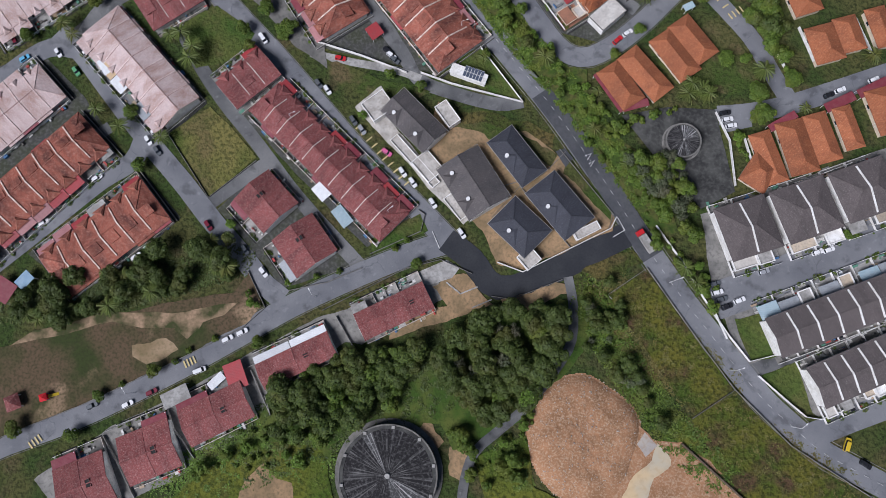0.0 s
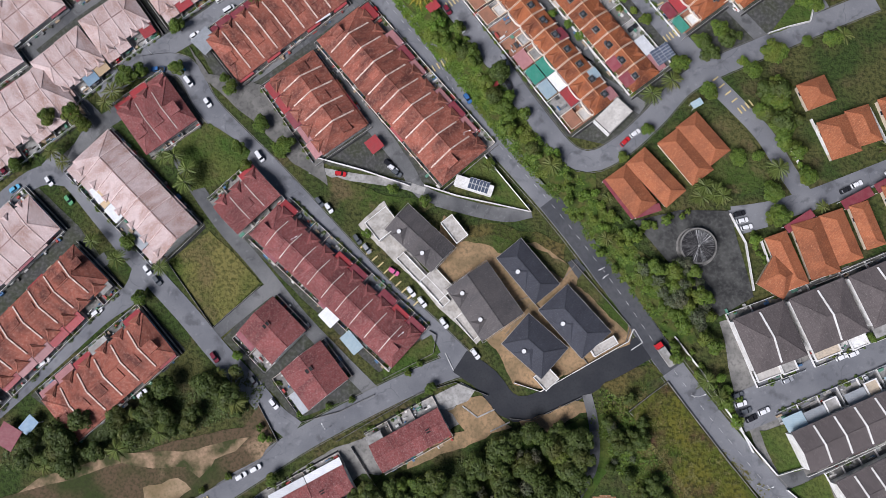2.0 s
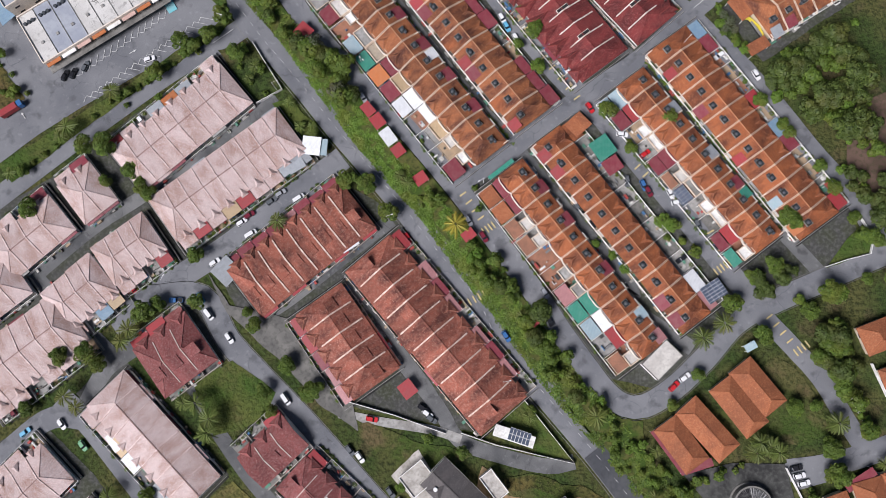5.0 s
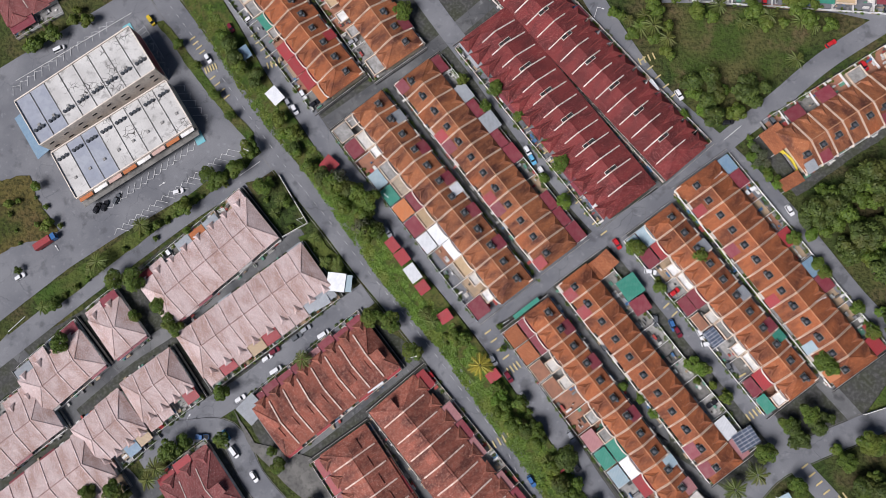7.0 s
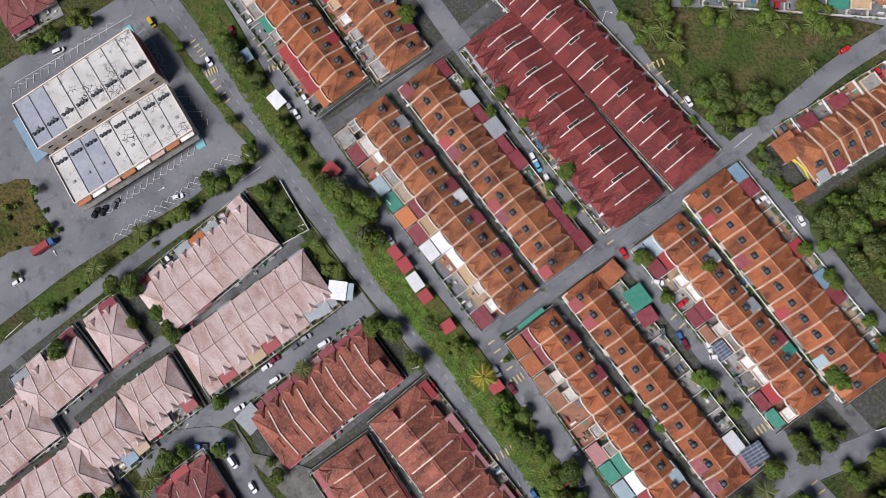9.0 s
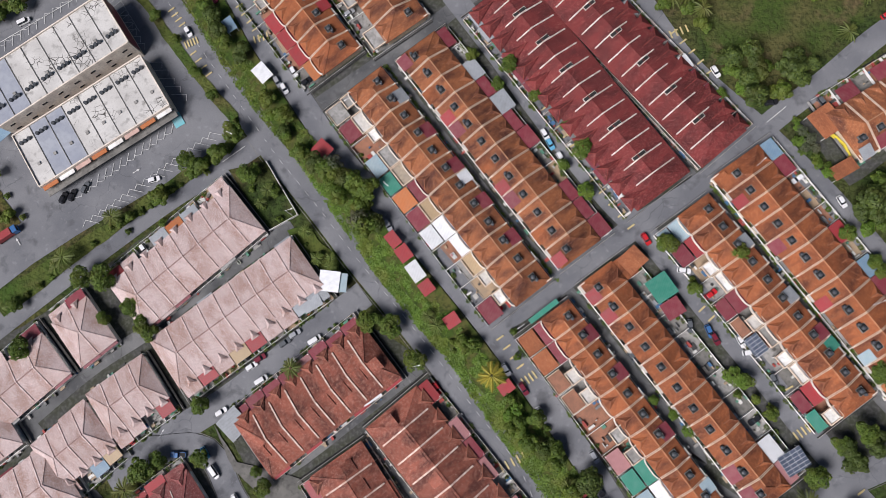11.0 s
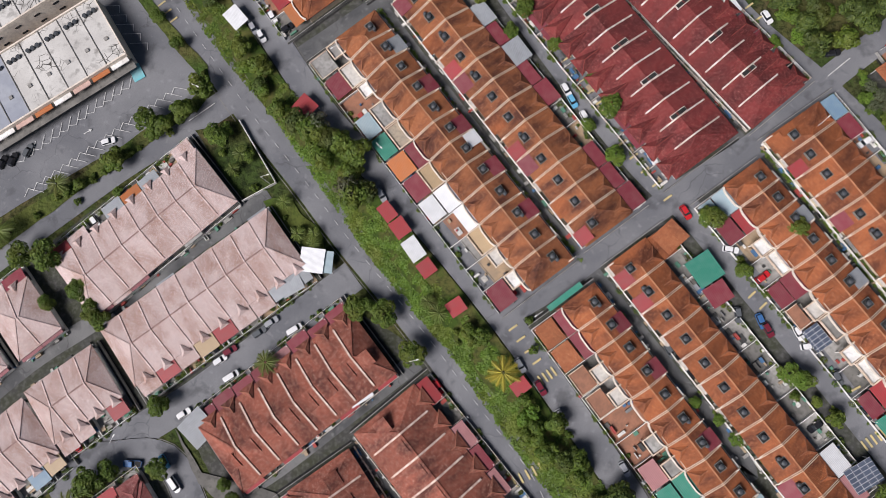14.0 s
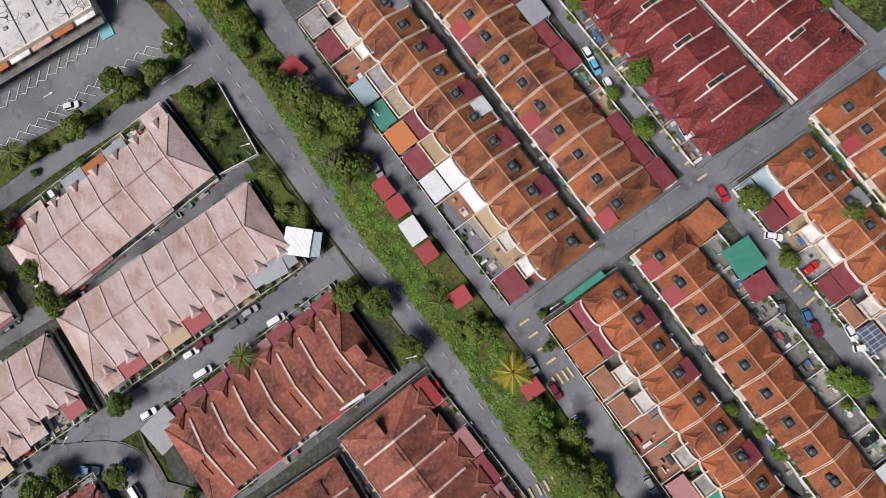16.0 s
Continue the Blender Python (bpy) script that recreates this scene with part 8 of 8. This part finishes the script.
belt(BROAD + BRIGHT + BUSH[:1] + DARKT[:1], [(-16.0, 156.2), (-9.6, 148.1), (1.3, 138.4), (8.4, 131.4)], 9, 1.8, 0.82, 51)
belt(BROAD + BRIGHT + BUSH[:2] + DARKT[:1] + PALM[:1], [(3.1, 131.9), (11.5, 121.0), (21.6, 108.4), (29.7, 97.8)], 8, 1.6, 0.85, 6)
belt(BROAD + BRIGHT + BUSH[:2] + PALM[:1], [(32.4, 95.0), (37.6, 84.7), (46.3, 73.6), (57.4, 59.1), (64.0, 48.4)], 8, 1.7, 0.65, 61)
grove(DARKT + PALM[:1], [(-155.5, 0.2), (-145.5, 12.2), (-118.5, 17.3), (-96.3, 30.0), (-76.6, 30.8), (-75.1, 15.3), (-107.3, 6.1), (-135.7, -0.9)], 44, 0.85, 7)
grove(GREYT + GREYT + BROAD, [(56.0, 64.0), (73.3, 66.7), (80.7, 47.1), (78.7, 35.3), (75.0, 41.0), (63.7, 48.3)], 34, 0.85, 8)
grove(DARKT + BRIGHT + BROAD, [(83.8, 208.4), (93.8, 223.4), (121.5, 234.5), (124.0, 184.2), (104.4, 198.9)], 46, 1.0, 9)
grove(BROAD + DARKT, [(48.3, 274.2), (52.3, 255.7), (62.1, 245.5), (75.3, 249.1), (81.4, 258.0), (70.4, 261.3), (55.5, 263.7)], 16, 0.9, 10)
grove(BROAD + PALM, [(29.4, 289.5), (45.3, 295.3), (68.4, 294.4), (104.2, 290.9), (106.9, 278.5), (80.9, 279.3), (50.8, 288.7), (48.2, 272.2), (40.5, 272.4)], 34, 0.9, 11)
grove(DARKT + BRIGHT, [(107.0, 204.7), (116.7, 204.4), (119.0, 185.5), (131.3, 172.8), (143.0, 174.6), (141.5, 160.5), (122.5, 160.8), (112.7, 179.4)], 24, 0.85, 12)
grove(BROAD + BUSH, [(-196.2, 288.7), (-167.9, 299.0), (-160.4, 289.7), (-190.4, 275.0)], 8, 0.9, 16)
grove(BUSH + BRIGHT, [(-194.5, 227.3), (-181.6, 229.2), (-170.4, 212.4), (-192.2, 204.3)], 12, 0.8, 17)
grove(DARKT, [(79.4, 145.6), (96.8, 148.3), (98.2, 142.3), (80.9, 138.6)], 9, 0.6, 18)
grove(BROAD + DARKT, [(99.7, 125.6), (108.6, 131.3), (112.9, 115.8), (107.0, 112.1), (99.9, 116.0)], 12, 0.85, 19)
grove(BUSH + BROAD, [(-99.9, 227.1), (-88.6, 229.0), (-78.9, 213.2), (-85.9, 209.7)], 9, 0.8, 20)
grove(BUSH + PALM, [(-78.7, 206.6), (-73.8, 208.6), (-64.4, 194.7), (-68.3, 192.8)], 8, 0.7, 21)

trees(BROAD, (*(-119.6, 75.0), 1.0), (*(-114.4, 55.7), 0.9), (*(91.4, 101.9), 0.9), (*(101.0, 89.4), 1.1), (*(102.0, 81.2), 1.0), (*(114.8, 95.1), 0.9), (*(61.0, 112.8), 0.8), (*(52.1, 103.1), 0.7), (*(104.9, 122.4), 1.2), (*(105.6, 111.7), 1.2), (*(100.2, 117.9), 1.0),
      (*(-74.7, 115.9), 0.9), (*(-65.3, 108.9), 0.95), (*(-67.6, 106.2), 0.7), (*(-82.3, 108.3), 0.8), (*(-79.6, 101.9), 0.7), (*(-162.4, 103.2), 0.9), (*(-101.2, -15.3), 0.9), (*(-119.3, -24.5), 0.8))
trees(BROAD, (*(-146.3, -37.2), 1.0), (*(-126.1, -38.0), 0.8), (*(-66.8, -4.3), 0.8), (*(-15.1, 24.7), 0.6), (*(111.0, 40.6), 0.5), (*(130.5, 40.5), 0.6), (*(-55.4, 179.5), 1.1), (*(-48.5, 177.9), 1.2), (*(-41.2, 167.9), 1.2), (*(-106.5, 154.0), 1.0), (*(-123.6, 135.0), 1.2),
      (*(-119.3, 137.3), 1.0), (*(-105.8, 138.3), 0.9), (*(-130.5, 183.9), 1.0), (*(-126.9, 178.9), 1.1), (*(-124.3, 175.9), 0.9), (*(-165.6, 170.8), 1.1), (*(-140.3, 192.7), 1.3), (*(-169.8, 184.7), 0.8))
trees(BROAD, (*(-74.5, 117.6), 0.9), (*(-67.1, 108.5), 1.0), (*(-151.6, 120.4), 1.1), (*(-142.7, 121.3), 1.1), (*(-138.8, 117.6), 1.0), (*(-85.7, 130.4), 0.9), (*(-88.8, 134.5), 0.6), (*(55.5, 199.9), 1.0), (*(42.1, 189.6), 0.7), (*(61.9, 153.1), 0.7), (*(73.0, 136.0), 1.1),
      (*(94.4, 163.6), 1.3), (*(95.7, 194.1), 0.8), (*(106.7, 138.4), 1.2), (*(97.8, 133.6), 1.0), (*(82.2, 126.0), 1.0), (*(126.1, 144.0), 1.0), (*(117.6, 143.6), 0.7), (*(120.6, 156.7), 1.0))
trees(BROAD, (*(114.6, 164.3), 0.8), (*(108.8, 174.6), 0.8), (*(90.8, 102.9), 0.8), (*(98.2, 102.8), 0.7), (*(100.9, 89.7), 1.2), (*(102.9, 81.4), 1.1), (*(113.3, 95.2), 1.0), (*(-114.9, 230.5), 1.2), (*(-148.0, 193.0), 1.2), (*(-130.0, 281.9), 0.7), (*(-122.5, 273.3), 0.6),
      (*(-114.8, 261.2), 0.8), (*(-108.7, 253.1), 0.7), (*(34.4, 203.1), 1.1), (*(5.9, 240.4), 0.8), (*(10.6, 232.7), 1.1), (*(-11.5, 260.7), 1.0), (*(-15.5, 254.5), 0.8), (*(-3.7, 250.8), 0.7))
trees(BROAD, (*(-23.5, 264.5), 0.7), (*(-45.1, 290.8), 1.1), (*(86.6, 205.6), 0.8), (*(94.0, 197.1), 0.7), (*(-94.9, 225.7), 1.1), (*(105.2, 182.4), 0.8), (*(-139.8, 180.1), 0.8), (*(6.1, 102.0), 0.6), (*(-16.5, 88.5), 0.7), (*(-27.8, 92.8), 0.6), (*(-185.5, 197.2), 0.5))
trees(BRIGHT, (*(-123.1, 211.1), 0.6), (*(11.3, 219.2), 1.2), (*(53.1, 249.9), 0.9), (*(60.3, 250.7), 1.3), (*(54.6, 162.4), 1.2), (*(58.2, 157.2), 0.7), (*(-80.3, 35.8), 0.8), (*(4.7, 227.8), 0.9), (*(80.7, 27.8), 0.9), (*(82.5, 24.1), 0.8), (*(-70.9, 8.8), 0.8), (*(-36.9, 77.3), 0.7))
trees(PALM, (-99.6, 95.3), (-99.1, 99.7), (-103.8, 104.6), (*(-109.0, 104.4), 0.8), (*(-132.3, 74.9), 0.8), (*(-122.2, 68.3), 0.9), (*(-148.2, 106.9), 0.9), (*(-107.7, 66.3), 0.8), (*(-144.6, 103.7), 0.8), (81.6, 89.8), (78.7, 91.8), (*(84.5, 88.2), 0.8), (*(103.2, 96.8), 0.7), (*(117.3, 84.8), 0.7),
      (-138.9, 212.3), (-153.8, 200.1), (*(-156.8, 197.1), 0.8), (*(-173.6, 184.0), 0.7), (-78.5, 165.8), (-128.2, 128.6), (*(-130.4, 125.5), 0.9), (69.1, 129.1), (62.3, 125.3))
trees(PALM, (81.5, 89.9), (*(84.2, 88.0), 0.9), (*(77.7, 88.0), 0.9), (103.4, 98.1), (91.6, 267.1), (39.1, 281.1), (*(-34.1, 178.4), 0.7), (*(-37.0, 181.3), 0.6), (*(-20.5, 257.8), 0.5), (*(5.2, 99.9), 0.6), (*(46.3, 88.5), 0.6), (129.0, 144.9), (*(140.4, 104.3), 0.9), (*(-90.4, 216.9), 0.6), (*(-88.6, 220.9), 0.6))
trees([GOLD], (-17.9, 163.9))
belt(BUSH + BRIGHT, [(42.3, 89.4), (47.8, 82.2), (54.3, 75.5)], 3, 1.6, 0.9, 63)
belt(BUSH + BROAD[:1], [(54.3, 75.5), (62.6, 80.6), (72.5, 84.5)], 3, 1.9, 0.9, 64)
belt(BROAD + BRIGHT + BUSH, [(106.7, 116.7), (108.4, 107.1), (113.5, 95.6)], 4, 2.4, 0.9, 65)
belt(BUSH + BRIGHT, [(95.8, 74.6), (97.1, 66.5), (100.2, 59.5)], 3, 1.8, 0.9, 66)
belt(BUSH + BROAD[:1], [(-100.3, 245.2), (-102.4, 235.5), (-118.6, 223.8), (-141.0, 209.5)], 2, 3.4, 1.0, 67)
trees(BROAD, (*(93.0, 165.8), 1.1), (*(95.6, 163.1), 0.8), (*(104.5, 139.9), 1.3), (*(87.1, 148.4), 1.0), (*(117.3, 158.5), 0.9), (*(80.4, 144.8), 0.9))
trees(BRIGHT, (*(34.7, 152.6), 0.8), (*(38.9, 148.1), 0.9), (*(51.6, 164.3), 1.1), (*(95.2, 137.2), 1.0), (*(29.2, 156.8), 0.7))
belt(BRIGHT + BUSH + BROAD[:1], [(65.6, 39.6), (72.4, 32.5), (78.7, 23.6), (85.4, 16.7)], 6, 1.8, 0.9, 62)
trees(PALM, (75.2, 26.5), (*(79.0, 22.1), 0.8))
trees(BUSH, *[(-167.4, 188.2), (-163.3, 191.2), (-159.3, 193.9), (-146.2, 204.5), (-131.0, 214.7), (-127.0, 217.8), (-123.0, 221.9), (-109.6, 228.0), (-134.9, 208.5), (-171.5, 186.2)])
trees(BUSH, *[(-58.7, 16.4), (-49.1, 18.8), (-41.4, 21.0), (-22.4, 29.7), (-18.6, 32.9), (-82.2, -4.0), (-90.6, -8.2), (-112.5, -20.6), (-95.0, -12.2), (-72.0, 11.9), (-68.8, 8.1)])
trees(BUSH, *[(-24.6, 197.9), (-18.8, 201.8), (62.2, 154.9), (42.0, 191.9), (48.1, 183.4), (-10.3, 169.1), (-11.2, 176.6), (53.3, 158.5), (44.2, 201.5), (73.8, 171.4)])
scrub([(-123.4, 297.4), (-97.6, 258.9), (-77.8, 235.1)], 9, 9000, "leaf_mid", 0.9, 1)
scrub([(-77.8, 235.1), (-58.7, 208.1), (-48.4, 194.1)], 9, 8000, "leaf_bright", 0.9, 2)
scrub([(-52.5, 200.1), (-36.4, 180.4), (-22.8, 165.2)], 10, 12000, "leaf_bright", 0.9, 3)
scrub([(-22.8, 165.2), (-9.5, 146.6), (6.9, 127.0)], 12, 12000, "leaf_bright", 1.0, 4)
scrub([(0.4, 133.0), (17.4, 110.0), (34.0, 90.5), (46.5, 73.4), (63.9, 51.3)], 12, 20000, "leaf_mid", 1.0, 5)
scrub([(-69.3, -40.7), (-38.2, -26.3), (-1.1, -9.7), (21.4, -1.1)], 26, 16000, "leaf_dark", 0.8, 6)
scrub([(18.7, -36.3), (22.7, -46.8)], 10, 4000, "leaf_mid", 0.6, 7)
scrub([(51.5, 15.5), (70.4, -0.7), (85.1, -13.0)], 22, 7000, "leaf_olive", 0.4, 8, "tall tufts of yellowing meadow grass")
scrub([(84.9, -25.7), (101.2, -32.1), (124.0, -45.0)], 20, 6000, "leaf_olive", 0.4, 9, "tall tufts of yellowing meadow grass")
scrub([(43.9, 17.1), (53.5, -1.5), (70.3, -24.7), (88.3, -41.6)], 14, 7000, "leaf_mid", 0.9, 10)
scrub([(14.0, 186.5), (28.5, 166.5), (44.0, 145.5), (57.0, 127.0)], 2.4, 2600, "leaf_mid", 1.3, 21, "straggling plants along a back lane")
scrub([(-52.0, 262.5), (-31.0, 234.5), (-11.0, 208.0), (2.0, 192.5)], 1.6, 900, "leaf_mid", 1.0, 22, "straggling plants along a back lane")
scrub([(50.0, 221.0), (70.0, 193.5), (92.0, 162.0)], 2.0, 1600, "leaf_mid", 1.2, 23, "straggling plants along a back lane")
scrub([(-155.2, 4.4), (-119.8, 9.9), (-77.4, 23.6)], 14, 7000, "leaf_dark", 0.8, 11)

trees(BUSH, (78.1, 236.6), (80.2, 229.5), (83.8, 226.5), (76.5, 230.8), (75.4, 241.0))
trees(GREYT, (*(76.3, 236.9), 0.6), (*(78.5, 234.6), 0.7), (*(76.9, 231.9), 0.6), (*(80.2, 231.5), 0.6))
trees(BRIGHT, (*(80.3, 227.0), 0.8), (*(82.9, 224.0), 0.8), (*(75.5, 238.8), 0.6), (*(75.2, 233.9), 0.7))
scrub([(-88.8, -54.3), (-67.4, -40.6), (-44.8, -39.5)], 22, 9000, "leaf_bright", 0.6, 12, "tall bright grass and creepers")

rng_o = random.Random(91)
clutter = Shape()
for q, m in ODDS:
    a = m.to_3x3()
    u, v = a @ Vector((1, 0, 0)), a @ Vector((0, 1, 0))
    lx, ly, lz = rng_o.choice(((0.3, 0.3, 0.4), (0.5, 0.3, 0.5), (0.9, 0.4, 0.9), (0.4, 1.0, 0.7), (0.25, 0.25, 0.9), (1.1, 0.7, 0.3), (0.8, 0.12, 0.8)))
    lx, ly = lx * rng_o.uniform(0.6, 1.2), ly * rng_o.uniform(0.6, 1.2)
    c = [q - u * lx - v * ly, q + u * lx - v * ly, q + u * lx + v * ly, q - u * lx + v * ly]
    clutter.slab([(p.x, p.y, lz + 0.12) for p in c], lz)
single("yard_clutter", clutter, "odds", "small household clutter, boxes, racks and tubs in yards", "clutter", "", "stuff")
kinds = list(GARAGE)
for i, (at, w, deep, style) in enumerate(YARDS):
    if i % 6 == 5 and style in ("orange", "pink", "grey") and deep > 5:
        p, q = at @ Vector((w * 0.62, -deep + 2.4, 0)), at @ Vector((w * 0.62, -deep + 8, 0))
        car(*[(c, (p.x, p.y), (q.x, q.y)) for c in (("white", "black", "silver", "red", "grey", "maroon", "white")[i // 6 % 7],)][0])

rng_y = random.Random(77)
yard = Shape()
for q, r in PLOTS:
    leaf_cloud(yard, rng_y, [(q.x, q.y, 0.5 * r + 0.1, r)], int(24 + 50 * r), 0.26)
single("yard_plants", yard, "leaf_mid", "pot plants and small shrubs in front yards", "plants", "", "stuff")

for proto in BROAD + DARKT + BRIGHT + GREYT + BUSH + PALM + [GOLD]:
    for o in (*proto.children_recursive, proto):
        bpy.data.objects.remove(o)
